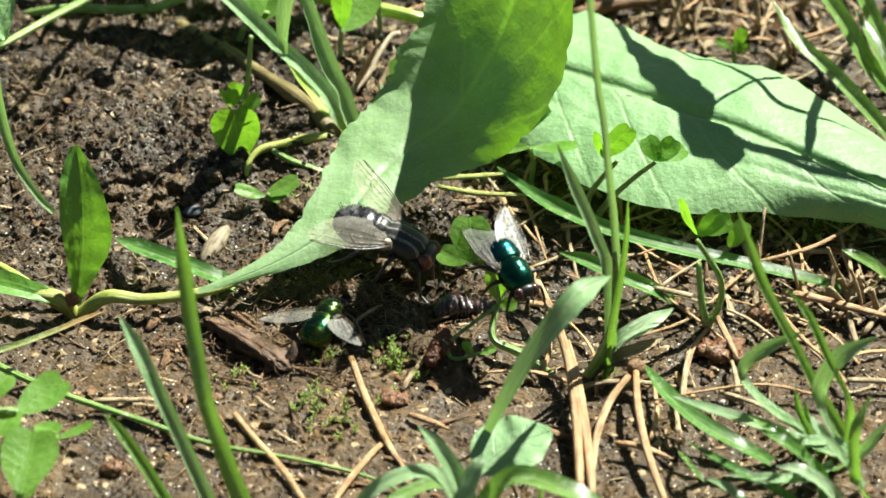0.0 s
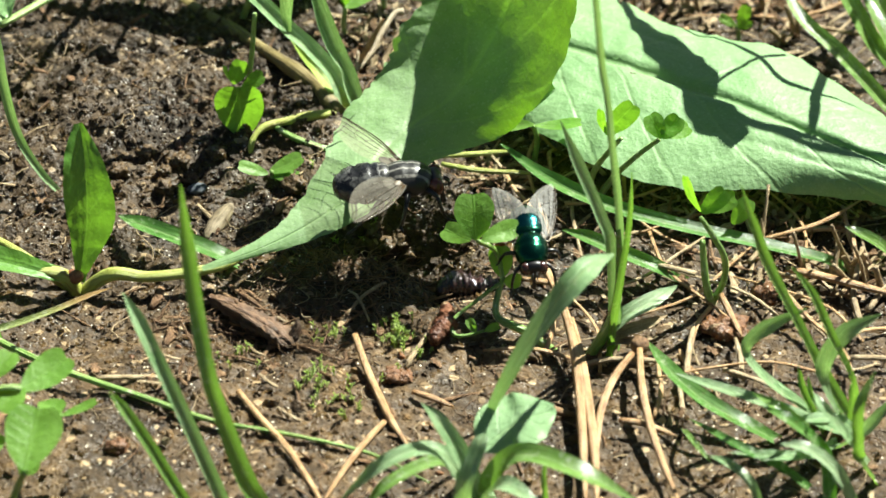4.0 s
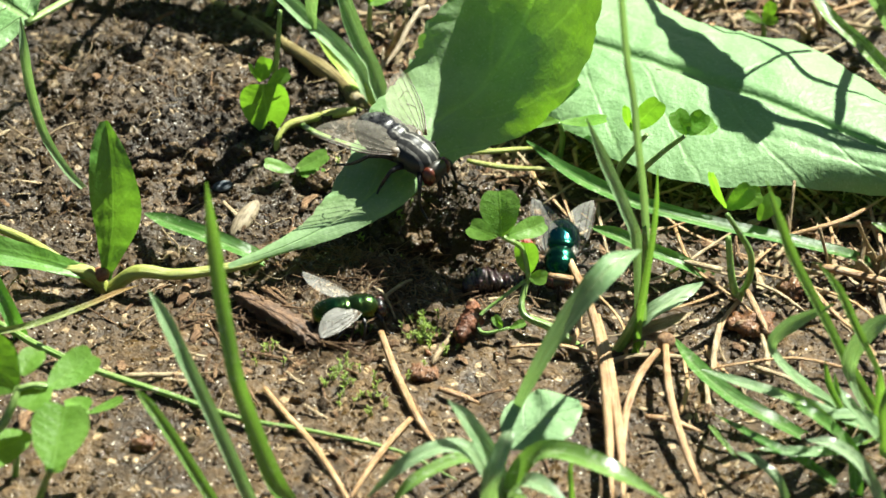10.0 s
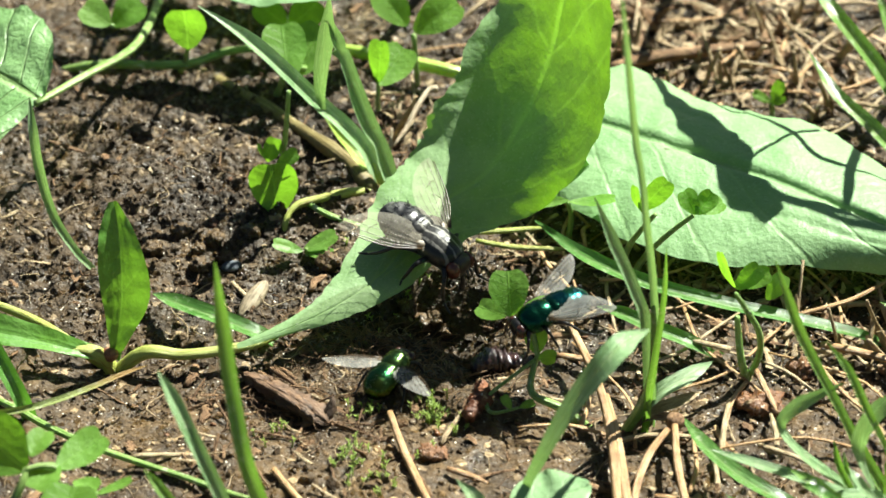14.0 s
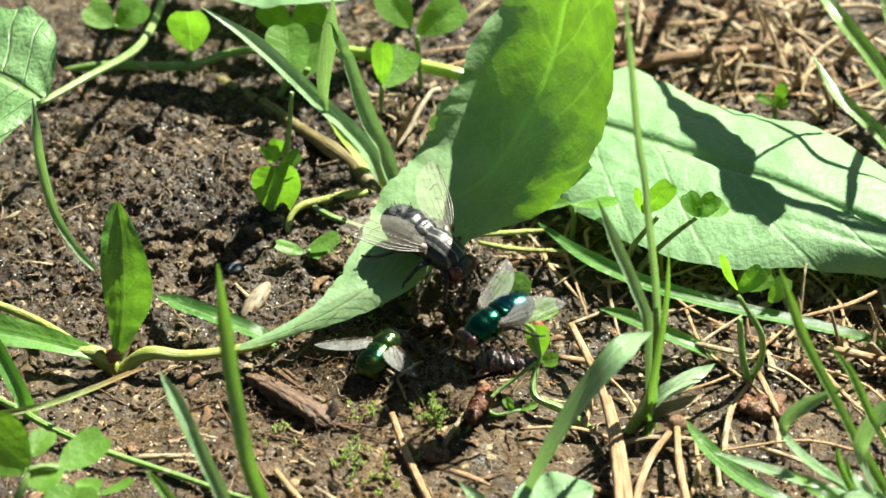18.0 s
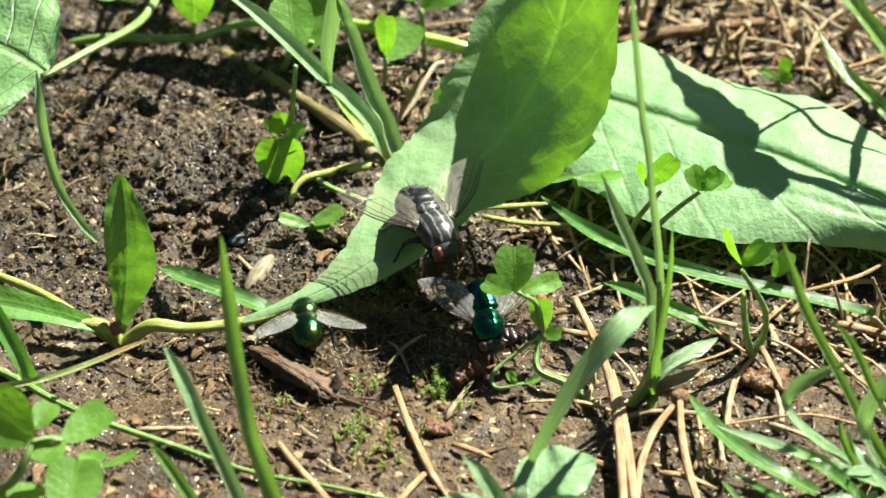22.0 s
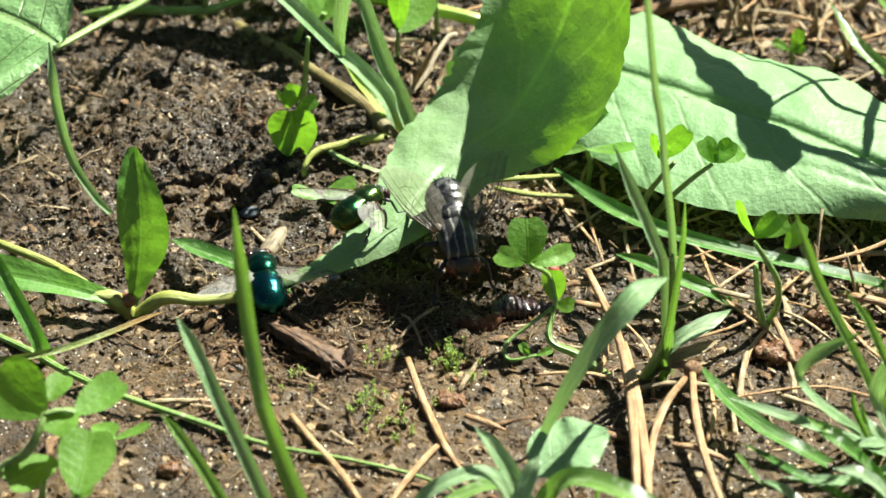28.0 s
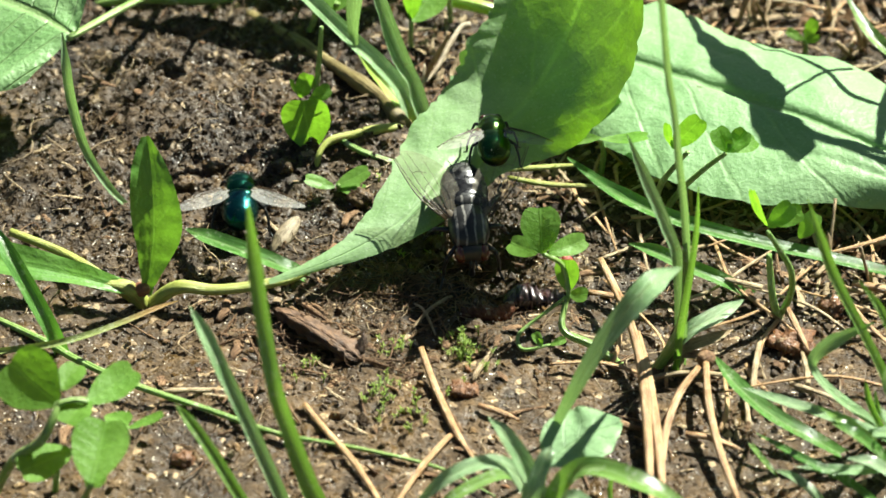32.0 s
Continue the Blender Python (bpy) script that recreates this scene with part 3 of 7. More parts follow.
pale = thing("fallen_leaf", "large pale green leaf lying flat with shadows across it", "leaf")
part("leaf_blade", loft_geo(
    [(12.3, 39.0, 5.5), (18.0, 40.3, 6.0), (22.8, 37.0, 6.5), (27.6, 32.2, 7.0), (33.0, 29.8, 7.0), (38.4, 28.2, 7.0), (43.6, 23.6, 6.5), (49.1, 17.3, 6.0), (55.0, 9.0, 4.5)],
    [(9.5, 28.3, 6.5), (15.1, 27.9, 7.0), (19.8, 24.6, 7.6), (24.5, 21.4, 8.0), (29.8, 18.2, 8.0), (35.6, 14.6, 8.0), (41.8, 10.5, 7.6), (49.2, 6.6, 6.8), (56.0, 4.0, 5.0)],
    [(8.2, 20.4, 5.0), (12.3, 15.4, 5.2), (16.9, 10.1, 5.2), (21.9, 7.0, 5.0), (27.4, 5.0, 5.0), (34.4, 4.6, 5.0), (40.9, 4.7, 4.6), (49.1, 3.5, 4.0), (56.5, 1.0, 2.5)],
    across=61, wave=0.3, teeth=0.2, crease=0.7, ribs=((-0.5, 0.12), (0.45, 0.15)), seed=4, rim=0.5), M_PALE, pale)
part("petiole", Geo().tube([(*(9.3, 43.6, 0.0)[:2], -0.5), (12.5, 34.7, 4.6), (16.0, 29.3, 6.1)], [0.8, 0.7, 0.5], 8), M_PETIOLE, pale)

side_leaf = thing("dock_leaf", "pale green oval leaf on a long curved stalk", "leaf")
part("leaf_blade", leaf_geo(
    [(-44.6, 26.2, 11.0), (-47.9, 29.0, 11.5), (-52.7, 33.0, 11.0), (-59.8, 39.9, 9.0)], [8.0, 14.5, 18.0, 18.0, 13.0], [1.2, 6.0, 9.0, 8.5, 3.0],
    face=Vector((0.2, -0.6, 0.77)), cup=0.06, wave=1.1, teeth=0.3, across=31, seed=5), M_DOCK, side_leaf)
part("petiole", Geo().tube(root([(-34.4, 65.2, 0.0), (-34.6, 50.4, 5.0), (-36.0, 40.2, 8.0), (-40.3, 32.2, 10.0), (-45.1, 25.4, 11.0)]), [0.5, 0.5, 0.48, 0.45, 0.4], 8), M_STEM, side_leaf)


def grass(label, blades, category="grass", name="grass_tuft", group=""):
    """blades: (points, width, material, fold, twist), or with a sixth word 'stem' for a round stalk."""
    ob = thing(name, label, category, group)
    for pts, width, material, *rest in blades:
        if "stem" in rest:
            part("stalk", Geo().tube(root(pts), width, 7), material, ob)
        else:
            fold, twist = (rest + [0.25, 0.0])[:2] if rest else (0.25, 0.0)
            part("blade", blade_geo(root(pts) if pts[0][2] < 8 else pts, width, fold, twist), material, ob)
    return ob


grass("tall upright grass blade with a pointed tip", [
    ([(-15.1, -40.8, 0.0), (-16.5, -40.9, 4.0), (-18.4, -40.0, 10.0), (-19.7, -40.1, 16.0), (-20.8, -37.5, 22.0), (-21.6, -35.3, 29.0), (-22.0, -34.8, 35.0)], [1.9, 1.9, 1.7, 1.5, 1.45, 1.4, 1.1], M_GRASS, 0.2)], name="grass_sprout")
grass("arching glossy grass blade", [
    ([(-18.6, -40.8, -0.0), (-20.1, -40.4, 5.0), (-22.4, -39.1, 11.0), (-24.6, -37.6, 16.0), (-26.5, -35.0, 19.0), (-28.0, -33.2, 21.0)], [1.3, 1.35, 1.4, 1.4, 1.35, 1.1], M_GREY, 0.25)], name="grass_sprout")
grass("short slanting grass blade", [
    ([(-21.6, -41.6, 0.0), (-23.6, -40.9, 4.0), (-25.9, -39.7, 8.0), (-27.9, -38.7, 11.0), (-29.4, -38.0, 13.0)], [1.15, 1.2, 1.2, 1.1, 0.9], M_GRASS, 0.28)], name="grass_sprout")
grass("thin trailing grass stalk on the soil", [
    ([(-52.4, -7.4, 0.0), (-44.7, -14.5, 1.4), (-41.0, -17.9, 1.7), (-35.1, -21.7, 1.7), (-27.0, -25.4, 1.4), (-20.2, -28.6, 1.2), (-12.4, -30.6, 1.1), (-4.6, -33.3, 1.0), (0.9, -37.0, 0.6)], [0.34, 0.38, 0.4, 0.36, 0.32, 0.27, 0.22, 0.18, 0.1], M_STEM, "stem")], name="grass_stalk")
grass("withering grass blade with a brown tip", [
    ([(-51.6, -14.8, 0.0), (-44.3, -17.3, 3.0), (-40.4, -17.0, 4.0), (-36.5, -15.3, 4.5), (-33.3, -12.9, 4.4), (-31.2, -11.1, 4.0)], [0.8, 0.8, 0.75, 0.65, 0.55, 0.4], M_WITHER, 0.3)], name="grass_sprout")
grass("dark grass blade bent over the soil", [
    ([(-43.1, -14.8, 0.0), (-43.9, -14.8, 3.0), (-45.7, -13.1, 6.0), (-48.0, -10.5, 9.0), (-50.5, -6.6, 11.0)], [1.6, 1.7, 1.8, 1.7, 1.3], M_DARKG, 0.3)], name="grass_sprout")
grass("pale drooping grass blade beside bare soil", [
    ([(-38.0, 9.6, 0.0), (-40.1, 10.0, 2.5), (-42.3, 10.4, 7.0), (-43.3, 10.2, 13.0), (-43.6, 10.2, 18.0), (-44.0, 12.1, 21.0)], [0.6, 0.9, 1.0, 1.05, 1.0, 0.9], M_GREY, 0.3)], name="grass_sprout")
grass("dark grass blade lying in shade", [
    ([(-18.4, -2.8, 0.0), (-20.6, -3.2, 2.0), (-24.8, -1.3, 2.6), (-28.4, 1.0, 2.4), (-31.6, 4.0, 1.6)], [1.5, 1.7, 1.9, 1.9, 1.6], M_DARKG, 0.25)], name="grass_sprout")

grass("tall grass shoot with a bleached base and folded blades", [
    ([(17.0, -15.8, 0.0), (18.5, -15.9, 2.0), (19.5, -15.5, 5.0), (19.8, -15.4, 10.0), (19.5, -15.5, 15.0)], [0.55, 0.6, 0.48, 0.34, 0.25], M_STEM, "stem"),
    ([(19.8, -14.9, 6.0), (19.6, -15.5, 15.0), (18.4, -17.7, 27.0), (17.0, -19.2, 38.0), (15.9, -22.2, 49.0), (15.0, -24.6, 58.0)], [0.7, 0.8, 0.75, 0.7, 0.65, 0.6], M_GREY, 0.35),
    ([(19.6, -14.6, 5.0), (19.0, -14.9, 11.0), (17.4, -15.4, 17.0), (15.3, -16.0, 23.0), (13.4, -16.6, 29.0)], [1.0, 1.3, 1.5, 1.5, 0.9], M_GREY, 0.2),
    ([(19.0, -16.0, 1.0), (19.5, -16.7, 6.0), (20.5, -15.5, 15.0), (20.6, -15.5, 22.0)], [0.7, 0.8, 0.6, 0.4], M_GRASS, 0.3),
    ([(17.5, -15.5, -0.0), (19.7, -15.7, 1.5), (22.6, -14.7, 2.0), (25.0, -12.9, 2.0)], [1.0, 1.4, 1.3, 0.5], M_STRAW, 0.3),
    ([(17.2, -15.8, 0.0), (19.1, -16.0, 1.0), (21.7, -16.2, 1.2), (24.0, -15.1, 1.0)], [0.9, 1.2, 1.0, 0.5], M_STRAW, 0.3),
    ([(17.5, -14.8, 0.0), (20.2, -14.8, 3.0), (23.1, -13.4, 4.0), (26.1, -10.6, 4.0)], [1.0, 1.7, 1.9, 1.0], M_GREY, 0.2),
], name="grass_shoot")
grass("broad bluish grass blade bent over above the needles", [
    ([(5.3, -33.4, 0.0), (6.3, -34.5, 6.0), (8.1, -35.3, 12.0), (10.7, -34.2, 17.0), (13.9, -32.4, 21.0), (16.1, -30.2, 22.0), (18.5, -27.1, 21.0)], [0.8, 1.0, 1.3, 1.8, 2.4, 2.4, 1.4], M_GREY, 0.06, 20)], name="grass_sprout")
grass("long grass blade slanting low across the litter", [
    ([(45.4, -2.8, 0.0), (41.7, -3.9, 2.0), (35.7, -4.1, 4.0), (27.0, -3.6, 6.0), (19.5, -1.5, 7.0), (13.2, 2.6, 7.5), (8.4, 9.4, 7.0)], [1.0, 1.2, 1.4, 1.6, 1.7, 1.8, 1.8], M_DARKG, 0.3)], name="grass_sprout")
grass("short grass blade lying among needles", [
    ([(27.5, -4.6, 0.0), (24.2, -4.9, 1.8), (20.1, -3.2, 2.6), (17.6, -1.8, 3.0), (14.7, -0.1, 3.0)], [1.3, 1.6, 1.7, 1.6, 1.2], M_DARKG, 0.3)], name="grass_sprout")
grass("upright grass shoot leaning over litter", [
    ([(42.4, -26.6, 0.0), (39.0, -26.0, 6.0), (36.1, -27.2, 13.0), (33.1, -28.1, 20.0), (31.4, -28.4, 25.0), (29.8, -29.3, 31.0)], [1.4, 1.4, 1.3, 1.3, 1.2, 0.8], M_GRASS, 0.3)], name="grass_sprout")
grass("grass clump with curling bleached blades", [
    ([(39.9, -27.1, 0.0), (36.2, -28.3, 4.0), (33.0, -28.1, 7.0), (31.5, -27.4, 9.5), (33.4, -27.2, 12.0), (37.3, -26.7, 14.0)], [1.2, 1.4, 1.2, 1.0, 1.5, 1.2], M_GREY, 0.2, 40),
    ([(42.0, -28.8, 0.0), (37.8, -30.2, 3.0), (33.3, -30.0, 5.0), (29.0, -27.8, 5.0), (25.1, -24.5, 4.0)], [1.0, 1.2, 1.2, 1.1, 0.8], M_GREY, 0.2),
    ([(35.3, -29.6, 0.0), (31.9, -29.2, 1.5), (28.1, -26.6, 2.2), (25.0, -22.5, 2.4), (22.7, -17.0, 2.0)], [1.2, 1.5, 1.7, 1.6, 1.2], M_DARKG, 0.25),
    ([(41.6, -27.1, 0.0), (39.7, -28.7, 5.0), (39.0, -29.2, 9.0), (40.8, -29.3, 13.0), (44.2, -28.8, 15.0)], [1.0, 1.3, 1.6, 1.8, 1.2], M_GREY, 0.15, 30),
    ([(42.3, -27.9, 0.0), (42.1, -29.0, 6.0), (39.6, -30.6, 13.0), (37.4, -29.9, 18.0), (35.2, -29.0, 21.0)], [0.9, 1.0, 1.0, 0.9, 0.6], M_GRASS, 0.3),
    ([(39.8, -28.8, 0.0), (37.4, -28.7, 5.0), (36.7, -28.0, 8.0)], [0.8, 0.8, 0.4], M_GRASS, 0.3),
    ([(40.9, -28.8, 0.0), (38.2, -29.5, 5.0), (37.7, -28.5, 7.0)], [0.6, 0.6, 0.3], M_GRASS, 0.3),
    ([(41.4, -29.6, 0.0), (37.4, -35.6, 3.0), (33.4, -36.8, 4.0), (29.8, -35.2, 3.0)], [1.0, 1.2, 1.1, 0.7], M_GREY, 0.2),
    ([(39.6, -30.5, 0.0), (37.2, -35.8, 6.0), (34.3, -35.9, 9.0), (31.8, -33.4, 9.0)], [1.1, 1.4, 1.2, 0.6], M_GRASS, 0.3),
    ([(40.7, -31.3, 0.0), (42.6, -35.8, 6.0), (45.0, -35.5, 10.0)], [1.2, 1.5, 0.8], M_GREY, 0.25),
    ([(39.5, -38.8, 0.0), (38.8, -36.8, 4.0), (35.2, -37.6, 9.0), (32.7, -35.5, 9.0)], [1.3, 1.5, 1.2, 0.6], M_DARKG, 0.25),
    ([(42.1, -40.4, 0.0), (39.6, -40.4, 5.0), (36.7, -40.5, 8.0), (34.1, -39.7, 8.0)], [1.2, 1.5, 1.3, 0.7], M_GREY, 0.2),
    ([(43.7, -33.8, 0.0), (41.1, -35.4, 5.0), (38.6, -35.9, 9.0), (37.6, -34.6, 10.0)], [1.1, 1.3, 1.1, 0.6], M_GREY, 0.2),
    ([(44.1, -36.3, 0.0), (41.8, -39.1, 6.0), (41.3, -39.5, 12.0), (42.9, -37.3, 15.0)], [1.0, 1.2, 1.1, 0.6], M_GRASS, 0.25),
    ([(43.5, -30.5, 0.0), (41.1, -30.6, 3.0), (38.7, -31.3, 4.0), (36.0, -31.7, 4.0)], [1.0, 1.2, 1.2, 0.6], M_GREY, 0.2),
    ([(38.0, -37.1, -0.0), (34.5, -37.3, 3.0), (30.3, -35.1, 4.0), (26.2, -30.2, 3.0)], [0.9, 1.0, 0.9, 0.5], M_DARKG, 0.25),
    ([(32.8, -40.4, 0.0), (31.6, -39.7, 3.0), (29.5, -38.0, 4.0), (27.6, -35.6, 3.0)], [0.9, 1.0, 0.9, 0.4], M_GREY, 0.2),
    ([(26.0, -27.1, 0.0), (25.9, -31.1, 2.0), (27.1, -34.2, 2.5), (28.2, -35.7, 2.0)], [0.4, 0.6, 0.6, 0.3], M_GRASS, 0.2),
])
grass("grass clump with broad arching blades", [
    ([(6.3, -40.8, 0.0), (5.2, -41.7, 4.0), (3.8, -41.4, 8.0), (1.9, -40.4, 11.0), (0.1, -39.7, 13.0)], [1.2, 1.7, 1.9, 1.6, 0.9], M_GREY, 0.2),
    ([(5.7, -40.8, 0.0), (3.5, -41.5, 6.0), (0.9, -41.7, 9.0), (-3.4, -43.7, 9.0), (-7.7, -44.8, 5.0)], [1.2, 1.6, 1.6, 1.5, 0.9], M_GREY, 0.15),
    ([(5.2, -41.2, 0.0), (4.6, -40.9, 4.0), (1.9, -39.9, 6.0), (-2.9, -43.1, 6.0), (-5.5, -44.9, 4.0)], [1.0, 1.4, 1.4, 1.2, 0.7], M_GRASS, 0.2),
    ([(6.3, -40.8, 0.0), (6.5, -42.0, 5.0), (9.4, -42.5, 9.0), (14.5, -45.7, 10.0), (20.9, -47.4, 7.0)], [1.3, 1.9, 2.2, 2.0, 1.0], M_GRASS, 0.2),
    ([(6.5, -41.2, 0.0), (6.7, -44.7, 6.0), (8.2, -46.9, 9.0), (11.3, -49.7, 9.0)], [1.3, 1.8, 1.9, 0.9], M_GREY, 0.2),
    ([(4.7, -41.2, 0.0), (4.0, -44.7, 6.0), (5.4, -42.9, 10.0), (6.2, -41.6, 11.0)], [1.2, 1.7, 1.6, 0.9], M_GREY, 0.2),
    ([(12.2, -42.0, 0.0), (11.8, -42.5, 4.0), (11.7, -41.9, 6.0), (12.1, -41.4, 8.0)], [0.6, 0.6, 0.5, 0.3], M_GRASS, 0.3),
])
front = thing("seedling", "round pale green seed leaf catching the sun", "plant")
part("leaf", leaf_geo([(5.7, -39.4, 7.0), (7.9, -37.8, 8.0), (10.0, -37.2, 9.0), (12.8, -36.2, 9.5)], [0.8, 3.8, 4.8, 3.9, 0.5], [0.8, 3.9, 5.0, 4.1, 0.5], face=Vector((0.2, 0.1, 0.97)), cup=0.04, wave=0.15, seed=6), M_PALE, front)
part("stem", Geo().tube(root([(4.7, -36.3, 0.0), (5.2, -38.0, 4.0), (5.8, -39.2, 7.0)]), [0.4, 0.4, 0.35], 7), M_STEM, front)

grass("grass tuft at the edge of bare soil with flecked blades", [
    ([(-7.9, 21.4, 0.0), (-9.1, 24.0, 4.5), (-11.8, 24.6, 8.0), (-14.5, 24.6, 11.0), (-18.1, 25.1, 15.0), (-22.2, 25.9, 19.0), (-27.3, 27.7, 22.0)], [1.3, 1.9, 2.1, 2.0, 1.9, 1.7, 1.2], M_GREY, 0.3),
    ([(-6.5, 21.7, 0.0), (-7.9, 23.4, 5.5), (-9.3, 23.0, 9.5), (-10.8, 23.4, 14.0), (-11.8, 22.8, 18.0), (-12.7, 22.0, 22.0), (-13.3, 22.0, 25.0)], [1.5, 1.9, 2.0, 1.9, 1.8, 1.5, 0.7], M_GREY, 0.3),
    ([(-14.2, 24.6, 10.7), (-14.4, 24.4, 13.0), (-14.2, 23.3, 17.0), (-13.5, 22.2, 22.0), (-13.0, 20.6, 28.0)], [0.5, 1.1, 1.6, 1.8, 1.2], M_GREY, 0.25),
    ([(-7.7, 21.3, 0.0), (-9.2, 23.3, 3.5), (-11.1, 25.2, 5.0), (-12.7, 26.1, 6.5), (-14.6, 26.3, 9.5)], [1.6, 1.6, 1.4, 1.1, 0.5], M_BRIGHT, 0.25),
])
dead = thing("dry_stalk", "pale broken forked dry stalk leaning over soil", "twig")
part("stick", Geo().tube([(-7.0, 28.0, 3.2), (-5.4, 30.3, 4.0), (-4.5, 32.1, 5.0), (-3.0, 34.8, 6.0), (-2.0, 35.4, 6.0)], [0.2, 0.26, 0.28, 0.3, 0.45], 7), M_HAY, dead)
part("stick", Geo().tube([(-6.9, 29.3, 5.0), (-7.0, 28.2, 3.6), (-7.3, 27.2, 2.8), (-6.8, 25.1, 2.4)], [0.12, 0.2, 0.22, 0.12], 7), M_HAY, dead)

grass("broad pale grass blades behind the flat leaf", [
    ([(52.5, 22.0, 0.0), (49.4, 24.1, 3.0), (45.2, 27.9, 6.0), (41.7, 30.9, 8.0), (38.9, 36.8, 10.0)], [1.4, 1.8, 1.8, 1.5, 0.8], M_GRASS, 0.3),
    ([(53.9, 29.4, -0.0), (50.0, 31.3, 4.0), (46.5, 36.4, 8.0), (42.2, 40.5, 12.0), (38.7, 46.5, 14.0)], [1.4, 2.0, 2.0, 1.8, 1.1], M_GRASS, 0.3),
    ([(54.7, 31.5, 0.0), (52.2, 34.5, 4.0), (49.1, 39.4, 9.0), (46.8, 44.6, 13.0)], [1.4, 1.8, 1.8, 1.2], M_GRASS, 0.25),
    ([(55.3, 25.2, 0.0), (52.9, 28.4, 3.0), (50.6, 32.7, 6.0), (48.4, 37.5, 8.0)], [1.2, 1.5, 1.5, 0.8], M_GRASS, 0.25),
])
grass("single grass blade standing in dry litter", [
    ([(50.3, -0.9, 0.0), (47.0, -2.3, 3.0), (43.7, -2.1, 5.0)], [1.4, 1.5, 1.0], M_GRASS, 0.3)], name="grass_sprout")

# runners and creeping stems
run = thing("creeping_runner", "thick woody creeping stem with a bent yellow root", "plant")
part("stem", Geo().tube([(*(-29.2, 48.2, 0.0)[:2], -0.3), (-24.4, 41.5, 1.5), (-19.7, 35.8, 2.2), (-14.8, 30.0, 2.6), (-11.3, 25.5, 2.8), (-9.3, 21.8, 2.6), (-7.9, 23.6, 0.0)], [0.6, 0.85, 0.62, 0.66, 0.95, 0.68, 0.72, 1.0, 0.75, 0.8, 1.05, 0.8, 0.85, 0.7], 9), M_RUNNER, run)
part("root", Geo().tube([(-8.8, 21.8, 2.0), (-11.2, 20.0, 3.0), (-14.2, 18.7, 3.2), (-16.9, 17.4, 3.2), (-18.1, 15.7, 2.4), (-17.9, 14.8, 0.4)], [0.62, 0.5, 0.58, 0.42, 0.46, 0.3, 0.36, 0.25], 9), M_PETIOLE, run, "yellowish bent root")
part("shoot", Geo().tube([(-15.7, 17.9, 3.0), (-13.5, 16.4, 2.6), (-10.5, 15.4, 2.0), (-8.7, 16.1, 1.2)], [0.3, 0.35, 0.35, 0.25], 7), M_STEM, run)
run2 = thing("creeping_clover", "thin green creeping clover stem", "plant")
part("stem", Geo().tube([(*(-45.3, 48.2, 0.0)[:2], -0.3), (-39.7, 44.7, 3.0), (-33.2, 43.0, 4.0), (-29.4, 42.7, 4.5), (-25.6, 44.2, 5.0), (-20.0, 46.8, 4.0), (-14.4, 49.8, 2.0)], [0.5, 0.5, 0.5, 0.5, 0.45, 0.4, 0.35], 8), M_STEM, run2)
run3 = thing("creeping_weed", "bright yellow-green creeping stem in the sun", "plant")
part("stem", Geo().tube([(*(-14.5, 52.8, 0.0)[:2], -0.3), (-9.2, 45.1, 4.0), (-4.0, 41.7, 5.0), (1.0, 40.4, 4.5), (6.1, 41.8, 2.0)], [0.7, 0.75, 0.75, 0.7, 0.6], 8), M_BRIGHT, run3)


def clover(label, stems, leaflets, name="clover_sprig", material=None):
    """stems: (points, radii); leaflets: (base, along, up, length, width)."""
    ob = thing(name, label, "plant")
    for pts, radii in stems:
        part("stem", Geo().tube(root(pts) if pts[0][2] == 0 else pts, radii, 7), M_STEM, ob)
    for k, (base, along, up, length, width) in enumerate(leaflets):
        part("leaflet", leaflet_geo(base, along, up, length, width, seed=k + len(leaflets)), material or M_CLOVER, ob)
    return ob


clover("clover sprig with one large leaflet lit through", [([(-18.6, 17.7, 0.0), (-18.8, 17.9, 1.5), (-19.2, 17.7, 2.0)], [0.3, 0.25, 0.2]),
       ([(-19.3, 24.1, 0.0), (-18.6, 22.1, 6.0), (-18.0, 20.2, 11.0), (-17.5, 18.9, 17.0)], [0.35, 0.3, 0.3, 0.25])], [
    ((-19.0, 17.2, 2.0), (-0.1, 0.25, 0.9), (0, -0.95, 0.3), 6.5, 6.4),
    ((-19.2, 19.6, 7.0), (0.55, 0.1, 0.25), (0, -0.5, 0.85), 3.0, 2.2),
    ((-20.1, 20.7, 6.5), (0.25, 0.1, 0.8), (0, -0.9, 0.3), 3.5, 2.4),
    ((-20.2, 20.6, 7.0), (-0.3, 0.1, 0.8), (-0.9, -0.5, 0.3), 2.2, 1.2)])
clover("two-leaved seedling on crumbly soil", [([(-15.6, 11.6, 0.0), (-15.7, 11.7, 1.0), (-15.8, 11.2, 2.0)], [0.35, 0.3, 0.25])], [
    ((-16.1, 11.2, 2.0), (0.8, 0.25, 0.25), (0, -0.3, 0.95), 4.2, 2.6),
    ((-16.1, 11.0, 2.0), (-0.95, 0.05, 0.2), (0, -0.4, 0.9), 3.6, 1.9),
    ((-15.7, 11.2, 1.5), (0.7, -0.3, 0.05), (0, -0.3, 0.95), 2.4, 1.5),
    ((-15.6, 11.7, 1.0), (0.9, -0.1, 0.1), (0, -0.3, 0.95), 3.0, 1.4)], "seedling")
